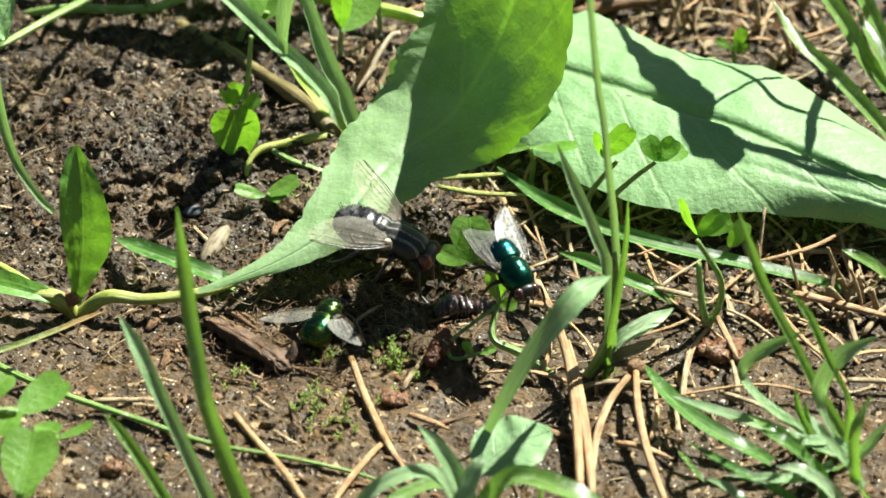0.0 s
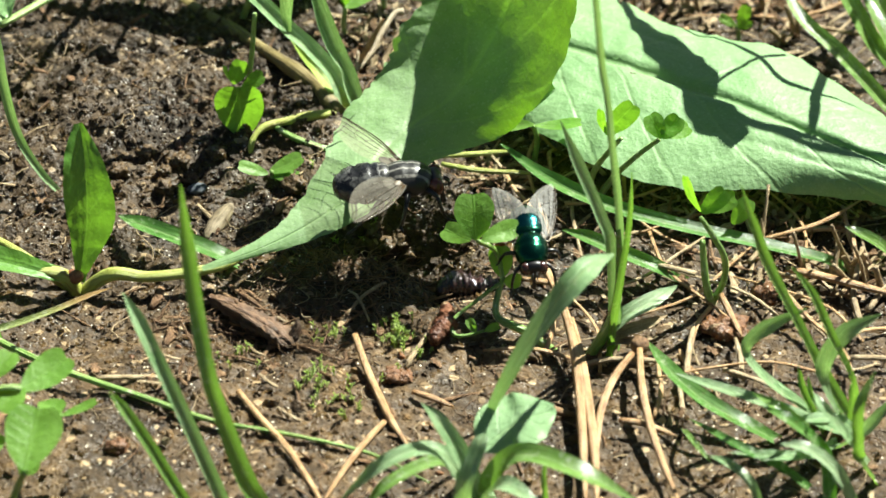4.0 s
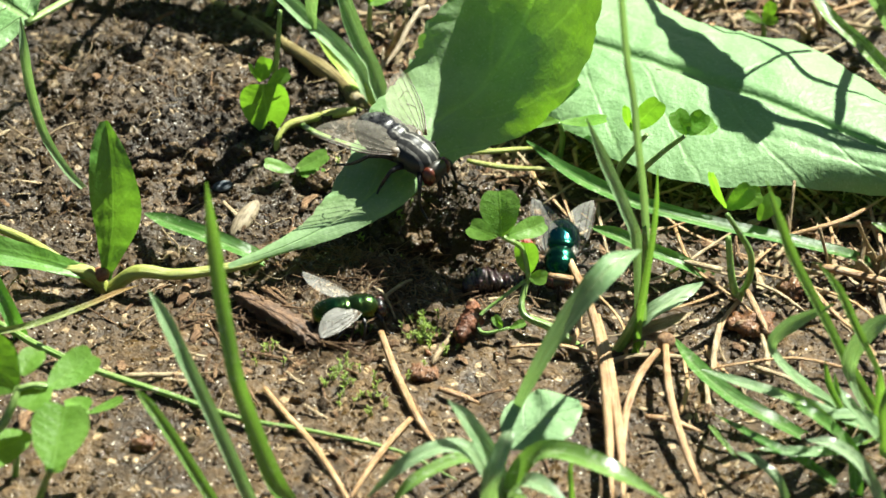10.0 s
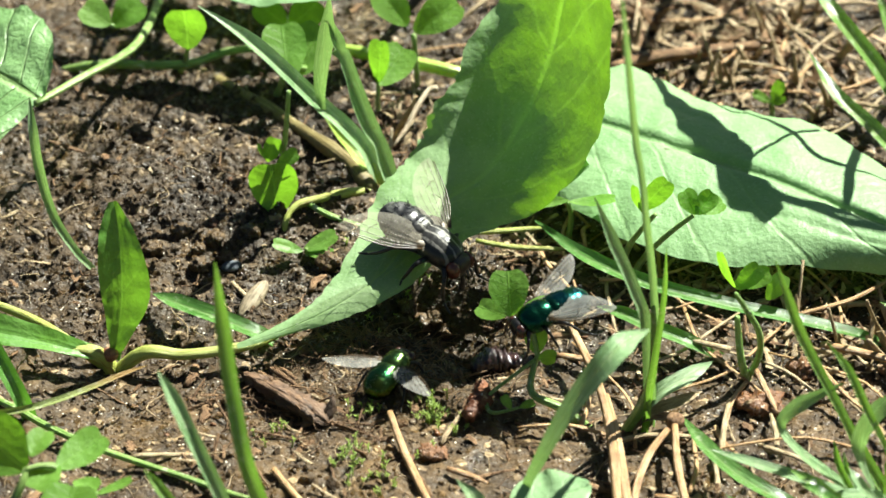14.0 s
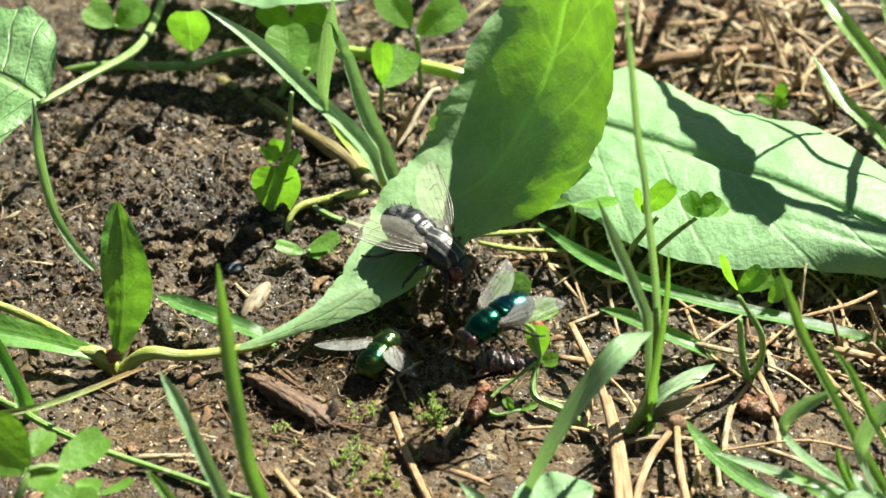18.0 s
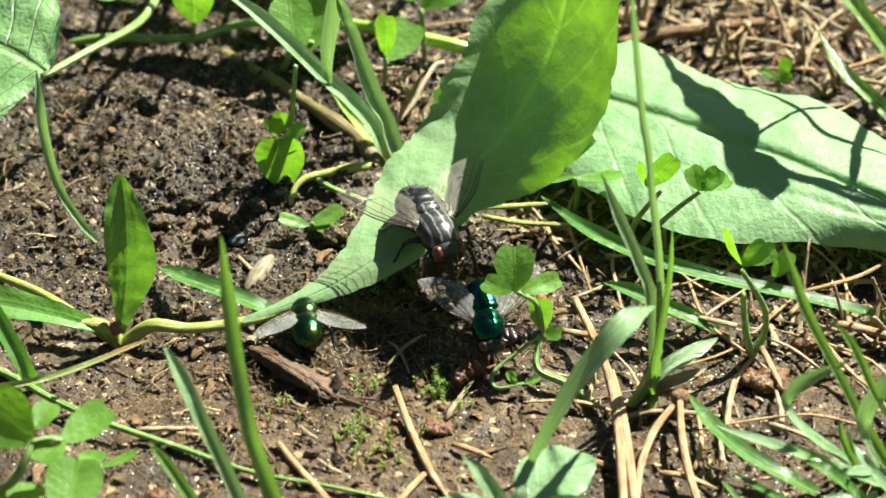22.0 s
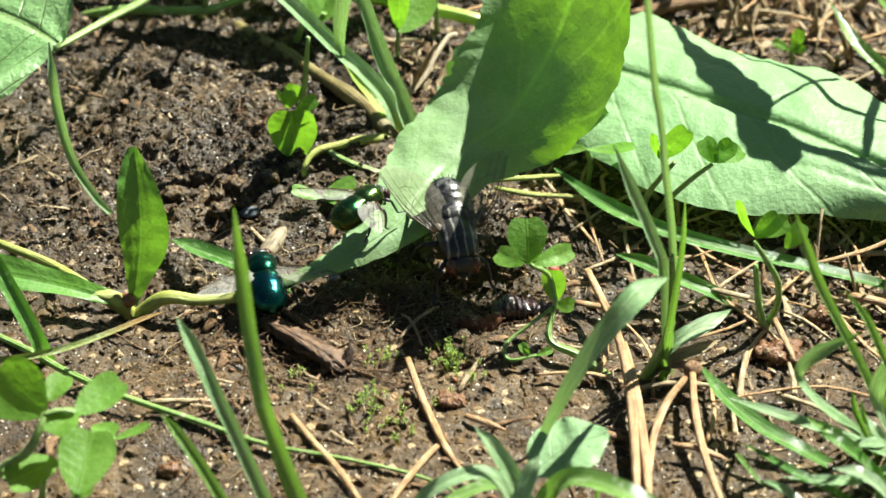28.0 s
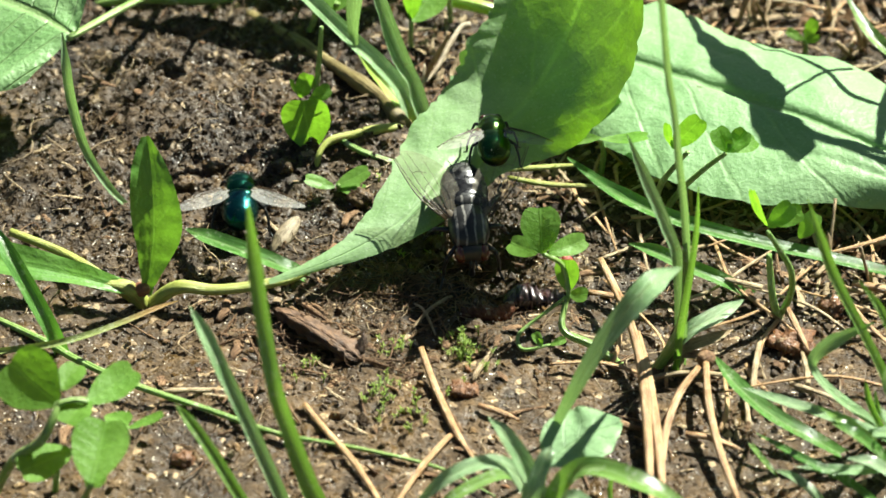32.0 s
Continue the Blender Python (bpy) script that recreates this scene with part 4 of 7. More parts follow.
feast = clover("bright clover with three leaflets beside the feeding hole", [
    ([(13.7, -15.0, 0.0), (10.7, -14.1, 0.8), (8.3, -13.3, 1.5), (7.6, -12.4, 2.2), (8.0, -10.6, 3.5), (8.3, -10.1, 4.5), (7.6, -8.9, 7.0), (5.7, -9.6, 9.0)], [0.5, 0.48, 0.42, 0.36, 0.3, 0.28, 0.28, 0.25]),
    ([(8.0, -10.6, 4.2), (5.6, -11.7, 2.8), (3.4, -13.4, 1.9), (3.2, -14.9, 1.5), (4.0, -15.6, 1.4), (6.4, -15.0, 1.6)], [0.2, 0.2, 0.2, 0.22, 0.2, 0.15])], [
    ((5.5, -9.6, 9.0), (-0.05, 0.55, 0.8), (0.05, -0.8, 0.6), 5.1, 4.9),
    ((6.1, -9.8, 9.0), (4.0, 1.4, 1.0), (0, -0.6, 0.8), 4.6, 2.7),
    ((5.2, -9.3, 8.7), (-4.2, 3.8, -0.6), (-0.2, -0.5, 0.8), 4.4, 2.8),
    ((8.2, -10.2, 4.6), (-0.05, 0.5, 1.0), (-0.3, -0.9, 0.2), 3.6, 3.2),
    ((8.3, -10.4, 4.5), (1.6, -0.5, 0.2), (0, -0.6, 0.8), 2.2, 2.0),
    ((6.4, -15.0, 1.6), (0.85, 0.2, 0.2), (0, -0.5, 0.85), 1.8, 1.1), ((5.6, -15.2, 1.6), (-0.4, 0.4, 0.5), (0, -0.7, 0.7), 1.7, 1.2)])
part("bud", Geo().ball((8.1, -7.9, 6.4), (0.75, 0.7, 1.0), None, 10, 12), M_BUD, feast, "small dull red bud")
clover("clover sprig standing in front of the flat leaf", [
    ([(17.4, 9.8, -0.0), (18.2, 8.5, 4.0), (19.3, 7.4, 7.0), (20.8, 6.4, 10.0)], [0.35, 0.35, 0.3, 0.25]),
    ([(18.3, 9.3, 0.0), (20.2, 7.5, 4.0), (22.4, 5.9, 8.0), (24.6, 4.8, 11.0)], [0.35, 0.35, 0.3, 0.25])], [
    ((19.3, 7.4, 9.6), (0.55, 0.3, 0.6), (0.3, -0.8, 0.5), 4.8, 3.2),
    ((19.2, 7.5, 9.6), (-0.1, 0.2, 0.9), (-0.8, -0.5, 0.2), 3.2, 1.8),
    ((25.0, 5.0, 11.0), (-0.4, 0.35, 0.6), (0.1, -0.8, 0.6), 3.1, 2.6),
    ((25.0, 5.0, 11.0), (0.5, 0.3, 0.6), (-0.1, -0.8, 0.6), 3.1, 2.6),
    ((25.0, 5.2, 11.0), (0.8, 0.35, 0.2), (-0.1, -0.3, 0.9), 3.4, 2.8)])
clover("narrow clover leaflets beside the broad leaf", [
    ([(12.1, 15.8, 0.0), (12.4, 15.4, 3.0), (12.0, 13.6, 6.3)], [0.3, 0.3, 0.25])], [
    ((12.0, 13.4, 6.5), (-0.97, -0.05, 0.05), (0, -0.5, 0.85), 5.4, 1.9),
    ((12.0, 13.3, 6.5), (0.97, 0.0, 0.15), (0, -0.1, 0.95), 5.4, 2.0)])
part("leaf", leaf_geo([(9.1, 10.6, 9.8), (10.6, 10.7, 10.8), (12.2, 10.9, 11.9), (13.9, 10.6, 13.4)], [0.2, 1.3, 1.6, 0.7], [0.2, 0.9, 1.0, 0.4], face=Vector((0.1, -0.45, 0.88)), cup=0.3, wave=0.1, seed=12), M_PALE, plant, "grey-green rolled lobe of the leaf's rim")
clover("clover seedling with an upright pointed leaf", [
    ([(29.6, -8.4, 0.0), (30.8, -8.9, 3.0), (30.7, -9.8, 7.0), (29.3, -9.9, 10.0), (28.1, -9.7, 12.0)], [0.4, 0.35, 0.35, 0.3, 0.25]),
    ([(30.0, -8.4, 0.0), (29.1, -9.3, 3.0), (28.7, -8.5, 6.0), (28.5, -8.3, 8.0)], [0.45, 0.4, 0.35, 0.3])], [
    ((28.0, -8.3, 12.0), (0.9, 0.15, 0.25), (0, -0.7, 0.7), 4.2, 2.7),
    ((28.2, -9.0, 12.0), (0.7, 0.4, 0.5), (0, -0.7, 0.7), 3.6, 2.6),
    ((28.0, -9.0, 12.0), (-0.3, 0.15, 0.95), (-0.7, -0.7, 0.1), 5.0, 1.5),
    ((31.9, -2.9, 6.0), (0.5, 0.35, 0.6), (0.2, -0.8, 0.5), 3.4, 2.6)])
clover("tiny pale seedling in dry straw", [([(35.6, 39.0, 0.0), (35.5, 38.8, 1.0), (35.4, 38.3, 2.0)], [0.3, 0.25, 0.2])], [
    ((35.4, 38.3, 2.0), (0.35, 0.3, 0.8), (-0.4, -0.8, 0.4), 2.8, 1.8),
    ((35.4, 38.3, 2.0), (-0.8, 0.2, 0.4), (0, -0.6, 0.8), 2.6, 1.3),
    ((35.3, 38.1, 2.0), (0.7, -0.1, 0.3), (0, -0.6, 0.8), 2.0, 1.0)], "seedling")
clover("cluster of clover leaflets over damp soil", [
    ([(-48.1, -36.9, 0.0), (-45.2, -38.3, 6.0), (-42.4, -39.1, 9.0), (-41.1, -38.1, 11.0), (-40.6, -36.8, 12.0)], [0.5, 0.5, 0.48, 0.42, 0.35]),
    ([(-39.6, -44.3, 0.0), (-38.9, -44.3, 3.0), (-38.0, -44.2, 6.0), (-36.9, -45.6, 9.5)], [0.4, 0.4, 0.35, 0.3]),
    ([(-40.7, -37.0, 12.0), (-39.2, -36.6, 12.2), (-37.8, -36.6, 12.0)], [0.3, 0.3, 0.25]),
    ([(-41.8, -36.0, 0.0), (-41.0, -36.4, 5.0), (-39.6, -38.2, 7.0)], [0.35, 0.3, 0.25]),
    ([(-37.0, -32.6, 0.0), (-36.0, -33.6, 5.0), (-34.4, -34.5, 7.0)], [0.35, 0.3, 0.25])], [
    ((-36.9, -45.6, 9.5), (1.1, 6.4, 3.5), (-0.1, -0.75, 0.65), 7.3, 6.6),
    ((-37.8, -36.6, 12.0), (4.3, 4.0, 1.0), (0.1, -0.4, 0.9), 6.2, 4.2),
    ((-40.7, -37.0, 12.0), (-4.2, 2.1, 3.0), (-0.1, -0.7, 0.7), 6.6, 7.5),
    ((-37.8, -35.8, 12.0), (-1.7, -2.6, -1.0), (-0.3, -0.4, 0.85), 4.0, 4.4),
    ((-40.5, -33.9, 11.0), (1.3, 2.9, 1.0), (0, -0.2, 0.95), 3.5, 3.2),
    ((-39.5, -38.3, 7.0), (-4.9, -2.7, 0.0), (0, -0.2, 0.95), 5.8, 5.2),
    ((-36.6, -34.1, 8.0), (2.5, -1.3, 0.5), (0, -0.2, 0.95), 3.0, 2.8),
    ((-34.4, -34.5, 7.0), (3.5, 1.2, 1.0), (0, -0.2, 0.95), 3.9, 1.3),
    ((-37.9, -42.0, 6.0), (1.4, 1.1, 1.0), (0, -0.2, 0.95), 2.3, 3.0)])
clover("speckled clover leaflets at the back", [
    ([(-31.1, 46.2, 0.0), (-30.2, 42.5, 5.0), (-29.4, 37.6, 10.0)], [0.35, 0.3, 0.25]),
    ([(-19.9, 39.2, 0.0), (-19.1, 37.1, 6.0), (-18.8, 36.4, 8.0)], [0.4, 0.35, 0.3]),
    ([(-14.3, 43.6, 0.0), (-16.5, 37.9, 7.0), (-18.3, 36.9, 8.0)], [0.4, 0.35, 0.3])], [
    ((-29.3, 37.3, 10.0), (-0.1, 0.2, 0.97), (-0.2, -0.95, 0.2), 5.0, 5.8),
    ((-18.1, 34.2, 8.0), (-0.15, 0.8, 0.5), (0.15, -0.45, 0.85), 7.4, 6.0),
    ((-17.1, 36.8, 7.0), (0.35, 0.75, 0.5), (0.1, -0.5, 0.8), 6.6, 5.4)])
clover("sunlit clover leaflets at the far edge of the soil", [
    ([(-19.1, 59.6, 0.0), (-18.7, 44.2, 8.0)], [0.4, 0.3]),
    ([(-39.6, 59.5, 0.0), (-38.4, 45.0, 8.0)], [0.4, 0.3])], [
    ((-18.5, 44.5, 8.0), (3.6, 1.2, 3.0), (-0.2, -0.95, 0.25), 4.9, 4.5),
    ((-18.9, 44.5, 8.0), (-3.1, 1.2, 3.0), (-0.2, -0.95, 0.25), 4.5, 4.2),
    ((-38.4, 45.0, 8.0), (3.6, 2.0, 2.0), (0.1, -0.4, 0.9), 4.6, 4.6),
    ((-38.7, 45.0, 8.0), (-3.2, 1.3, 2.0), (0.0, -0.5, 0.85), 4.0, 4.2)])
clover("dark clover leaflets behind the grass tuft", [
    ([(-8.4, 35.9, 0.0), (-8.5, 34.2, 5.0), (-8.3, 34.2, 8.0)], [0.3, 0.3, 0.25]),
    ([(-4.1, 42.5, 0.0), (-4.3, 39.0, 7.0), (-4.5, 38.6, 11.0)], [0.35, 0.3, 0.3])], [
    ((-8.3, 33.3, 8.0), (0.45, 0.7, 0.3), (0.1, -0.4, 0.85), 6.0, 5.2),
    ((-8.6, 33.6, 8.0), (0.15, 0.4, 0.85), (-0.6, -0.7, 0.4), 5.2, 3.6),
    ((-4.5, 39.2, 11.0), (0.8, 0.4, 0.35), (0, -0.7, 0.7), 6.4, 5.0),
    ((-5.2, 40.3, 11.0), (-0.5, 0.4, 0.5), (0, -0.7, 0.7), 5.6, 4.6)])

# unseen plants beyond the flat leaf, shaped and placed so that their shadows fall across it
shade = thing("meadow_plant", "unseen tall plant added to cast leaf shadows on the flat leaf", "plant")
part("stem", Geo().tube(root([(43.0, 100.0, 0.0), (37.0, 78.0, 18.0), (37.1, 60.6, 31.5), (38.0, 55.7, 33.3), (38.4, 49.3, 33.5), (40.0, 44.3, 33.5), (42.4, 38.5, 33.5)]), [0.7, 0.7, 0.6, 0.6, 0.5, 0.4, 0.3], 7), M_STEM, shade)
part("leaf", leaf_geo([(38.3, 49.6, 33.5), (40.0, 44.7, 33.5), (42.2, 40.0, 33.5), (44.2, 36.4, 33.5), (45.6, 33.6, 33.5)], [0.5, 2.0, 3.0, 2.8, 1.2], [0.5, 1.8, 2.7, 2.6, 1.0], face=Vector((0, 0, 1)), cup=0.1, wave=0.3, seed=7), M_CLOVER, shade)
part("leaf", leaf_geo([(42.9, 37.6, 33.9), (45.0, 33.3, 33.9), (46.8, 30.2, 33.9), (49.2, 27.3, 33.9)], [0.8, 2.2, 2.4, 1.0], [0.8, 1.9, 2.2, 0.9], face=Vector((0, 0, 1)), cup=0.1, wave=0.3, seed=9), M_CLOVER, shade)
part("leaf", blade_geo([(46.5, 31.8, 33.7), (50.9, 28.6, 33.5), (55.1, 27.4, 33.5), (61.0, 25.5, 33.5), (67.3, 24.2, 33.5)], [1.2, 1.7, 1.6, 1.5, 0.8], 0.1), M_GRASS, shade)
part("leaf", blade_geo([(50.1, 29.2, 33.8), (55.3, 26.4, 33.7), (59.6, 25.0, 33.5), (65.3, 22.8, 33.3)], [0.8, 1.2, 1.1, 0.6], 0.1), M_GRASS, shade)
part("stem", Geo().tube([(45.1, 33.2, 33.5), (46.7, 36.0, 33.5), (49.8, 39.2, 33.5), (55.0, 43.6, 33.3)], [0.2, 0.22, 0.25, 0.3], 7), M_STEM, shade)
# unseen blades, laid out to cast the narrow shadow bands
grass("unseen tall grass added to cast shadow bands on the flat leaf", [
    ([(48.0, 96.0, 0.0), (43.0, 64.0, 28.0), (44.2, 48.5, 33.3), (48.3, 45.9, 33.5), (51.3, 41.2, 33.5), (53.9, 36.9, 33.5), (57.7, 34.9, 33.5), (64.4, 33.4, 33.3)], [0.7, 0.9, 1.0, 1.0, 1.0, 1.1, 1.1, 0.6], M_GRASS, 0.1),
    ([(72.0, 86.0, 0.0), (63.0, 54.0, 28.0), (58.2, 37.4, 33.5), (56.7, 31.0, 33.5), (56.0, 26.2, 33.5)], [0.8, 1.1, 1.2, 1.2, 1.0], M_GRASS, 0.1)])

# leaflets out of view, added only for the shade they throw on the mound
clover("unseen clover leaflets added to shade the soil mound", [
    ([(-32.3, 69.5, 0.0), (-31.0, 60.5, 5.0), (-29.1, 53.1, 9.0)], [0.4, 0.35, 0.3]),
    ([(-24.4, 70.8, 0.0), (-23.4, 59.6, 6.0), (-22.6, 52.2, 10.0)], [0.4, 0.35, 0.3]),
    ([(-16.3, 70.8, 0.0), (-16.5, 59.6, 6.0), (-16.9, 52.2, 10.0)], [0.4, 0.35, 0.3]),
    ([(-39.1, 70.8, 0.0), (-37.7, 59.6, 6.0), (-36.8, 53.7, 9.0)], [0.4, 0.35, 0.3])], [
    ((-29.1, 53.1, 9.0), (-0.9, 0.1, 0.3), (0, -0.3, 0.95), 6.5, 6.0), ((-29.1, 53.1, 9.0), (0.8, 0.4, 0.3), (0, -0.3, 0.95), 6.5, 6.0), ((-29.1, 53.1, 9.0), (0.1, 1, 0.3), (0, -0.3, 0.95), 6.5, 6.0),
    ((-22.6, 52.2, 10.0), (-0.8, 0.5, 0.2), (0, -0.3, 0.95), 7.0, 6.4), ((-22.6, 52.2, 10.0), (0.9, 0.2, 0.2), (0, -0.3, 0.95), 7.0, 6.4),
    ((-16.9, 52.2, 10.0), (-0.7, 0.6, 0.2), (0, -0.3, 0.95), 6.5, 6.0), ((-16.9, 52.2, 10.0), (0.9, 0.3, 0.2), (0, -0.3, 0.95), 6.5, 6.0),
    ((-36.8, 53.7, 9.0), (-0.8, 0.4, 0.2), (0, -0.3, 0.95), 6.5, 6.0), ((-36.8, 53.7, 9.0), (0.8, 0.5, 0.2), (0, -0.3, 0.95), 6.5, 6.0)])

# a second unseen row, added to carry the shade farther back
clover("unseen clover patch added to shade the back of the mound", [
    ([(-33.0, 82.1, 0.0), (-31.6, 72.8, 5.0), (-30.3, 63.6, 10.0)], [0.4, 0.35, 0.3]), ([(-20.8, 83.4, 0.0), (-19.6, 73.4, 5.0), (-18.5, 64.2, 10.0)], [0.4, 0.35, 0.3])], [
    ((-30.3, 63.6, 10.0), (-0.9, 0.1, 0.2), (0, -0.3, 0.95), 7.0, 6.4), ((-30.3, 63.6, 10.0), (0.8, 0.5, 0.2), (0, -0.3, 0.95), 7.0, 6.4), ((-30.3, 63.6, 10.0), (0.1, -0.9, 0.1), (0, -0.2, 0.95), 6.0, 6.0),
    ((-23.8, 64.8, 10.0), (-0.6, 0.7, 0.2), (0, -0.3, 0.95), 7.0, 6.4), ((-23.8, 64.8, 10.0), (0.6, -0.7, 0.1), (0, -0.2, 0.95), 6.5, 6.0),
    ((-18.5, 64.2, 10.0), (-0.9, 0.2, 0.2), (0, -0.3, 0.95), 7.0, 6.4), ((-18.5, 64.2, 10.0), (0.8, 0.4, 0.2), (0, -0.3, 0.95), 7.0, 6.4), ((-18.5, 64.2, 10.0), (0.1, -0.9, 0.1), (0, -0.2, 0.95), 6.0, 6.0),
    ((-11.9, 62.0, 11.0), (-0.8, 0.4, 0.2), (0, -0.3, 0.95), 7.0, 6.4), ((-11.9, 62.0, 11.0), (0.7, -0.5, 0.1), (0, -0.3, 0.95), 7.0, 6.4)])

# a big leaf out of view, added to cast the wide shadow band on the mound
beyond = thing("dock_plant", "unseen broad leaf added to cast a wide shadow on the soil mound", "plant")
part("leaf", leaf_geo([(-5.3, 51.0, 13.0), (-10.3, 47.7, 14.0), (-17.9, 47.2, 14.0), (-25.5, 47.6, 13.5), (-34.5, 49.7, 12.0)], [0.8, 4.5, 5.5, 4.5, 0.5], [0.8, 4.5, 5.5, 4.5, 0.5], wave=0.8, seed=8), M_PALE, beyond)
part("petiole", Geo().tube(root([(-0.3, 73.3, 0.0), (-2.5, 60.1, 8.0), (-5.3, 51.0, 13.0)]), [0.7, 0.6, 0.5], 7), M_PETIOLE, beyond)

# ---- litter ----
def needle(label, lines, radius=0.45, name="pine_needle", material=None, knot=None):
    ob = thing(name, label, "needle", "dry pine needles")
    for pts in lines:
        part("needle", Geo().tube(pts, [radius * 0.68, radius * 0.85, radius * 0.85, radius * 0.78, radius * 0.3], 7, 0.8), material or M_NEEDLE, ob)
    if knot:
        part("sheath", Geo().ball(knot, (1.0, 1.0, 0.9)), M_BARK, ob, "brown scaly needle sheath")
    return ob


needle("dry tan pine needle on damp soil", [[(-6.6, -16.1, 2.0), (-5.3, -20.9, 1.4), (-4.0, -25.0, 1.2), (-2.7, -28.9, 1.2), (-1.0, -32.2, 0.8)]], 0.48)
needle("dry pine needle with a split end", [[(-18.0, -24.5, 1.6), (-15.8, -28.0, 1.2), (-13.1, -32.3, 1.2), (-10.6, -37.7, 1.2), (-8.8, -42.2, 1.2)]], 0.42)
needle("bent dry pine needle on soil", [[(-3.5, -28.6, 1.2), (-5.2, -31.4, 1.2), (-7.3, -35.6, 1.2), (-9.3, -40.3, 1.0)]], 0.42)
needle("pair of stout dry pine needles lying side by side", [[(14.4, -12.6, 3.0), (15.3, -17.7, 2.4), (15.7, -24.5, 2.2), (15.8, -32.8, 2.0), (15.8, -41.6, 1.8)],
       [(15.1, -14.3, 2.6), (16.0, -20.1, 2.2), (16.6, -27.7, 2.0), (16.9, -34.2, 1.8), (16.9, -41.4, 1.6)]], 0.62)
needle("pair of dry needles joined by a brown sheath", [[(21.9, -18.8, 2.4), (21.9, -24.5, 2.2), (22.5, -30.0, 1.8), (23.4, -34.6, 1.4), (24.9, -40.7, 1.0)],
       [(21.2, -19.0, 2.0), (19.3, -22.4, 1.8), (17.9, -26.6, 1.4), (17.2, -31.4, 1.2), (16.7, -37.4, 1.0)]], 0.5, knot=(22.0, -17.7, 2.0))
needle("dry needle under the clover", [[(11.7, -2.8, 3.0), (12.8, -6.1, 2.6), (14.1, -10.4, 2.4), (14.8, -12.5, 2.2)]], 0.5)
needle("short pale dry needle in shade", [[(10.4, -7.7, 2.6), (12.5, -8.0, 2.4), (14.8, -7.9, 2.0)]], 0.4)
needle("broken dry needle on soil", [[(-0.8, -23.8, 1.0), (1.2, -24.8, 1.0), (3.2, -25.8, 0.8)]], 0.4)
needle("thin dry needle on soil", [[(19.5, -28.3, 1.2), (21.9, -28.9, 1.2), (24.9, -30.4, 1.0)]], 0.4)
needle("yellow dry stalks under the broad leaf", [[(2.2, 11.3, 3.0), (5.7, 10.2, 3.0), (9.3, 10.4, 2.6), (12.9, 10.7, 2.2)], [(1.9, 12.6, 3.0), (5.8, 12.8, 3.2), (10.0, 13.6, 3.0)]], 0.38, material=M_PETIOLE)
needle("long dry stalk in the litter", [[(37.5, -5.3, 2.0), (40.9, -6.2, 1.8), (44.9, -7.6, 1.6), (49.4, -8.9, 1.2)]], 0.55)
needle("slanting dry needle among grass", [[(30.6, -9.5, 2.0), (31.3, -11.7, 1.6), (32.4, -15.3, 1.2)]], 0.42)
needle("dry needle beside the grass shoot", [[(36.6, -9.3, 3.0), (38.1, -11.8, 2.4), (40.2, -15.0, 2.0)]], 0.35)
needle("curved dry stem in the litter", [[(34.8, -1.2, 2.5), (38.4, -0.4, 3.0), (42.0, 1.5, 3.0), (46.6, 6.2, 2.4)]], 0.3)
needle("bleached grass stalks at the foot of the tuft", [[(-5.2, 28.0, 1.0), (-4.2, 30.2, 2.5), (-3.0, 32.3, 4.0), (-2.2, 33.6, 5.0)], [(-8.9, 25.9, 1.0), (-7.2, 27.2, 1.6), (-5.2, 29.5, 1.6), (-3.6, 31.8, 1.2)]], 0.38, material=M_STRAW)
needle("dry needle leaning at the back", [[(-8.0, 29.1, 1.0), (-6.9, 29.5, 3.0), (-5.5, 29.5, 6.0), (-4.1, 29.5, 9.0)]], 0.4)


def drawn(k):
    return random.Random(k)


def chip_geo(length, width, thick, seed):
    r = drawn(seed)
    rows = []
    for i in range(6):
        s = i / 5
        w = width * (0.35 + 0.65 * math.sin(math.pi * (0.15 + 0.7 * s))) * r.uniform(0.75, 1.15) / 2
        t = thick * r.uniform(0.6, 1.2)
        c = Vector(((r.random() - 0.5) * width * 0.4, (s - 0.5) * length, math.sin(s * 3) * thick * 0.6))
        rows.append([c + Vector((w * math.cos(a), 0, t * math.sin(a))) for a in (2 * math.pi * j / 6 for j in range(6))])
    return Geo().sheet(rows, wrap=True, caps=True)


CHIPS = [chip_geo(*size, k) for k, size in enumerate([(3.2, 0.8, 0.1), (2.2, 0.8, 0.1), (4.6, 0.6, 0.1), (2.0, 0.6, 0.12), (6.5, 0.5, 0.14), (2.8, 1.0, 0.12)])]


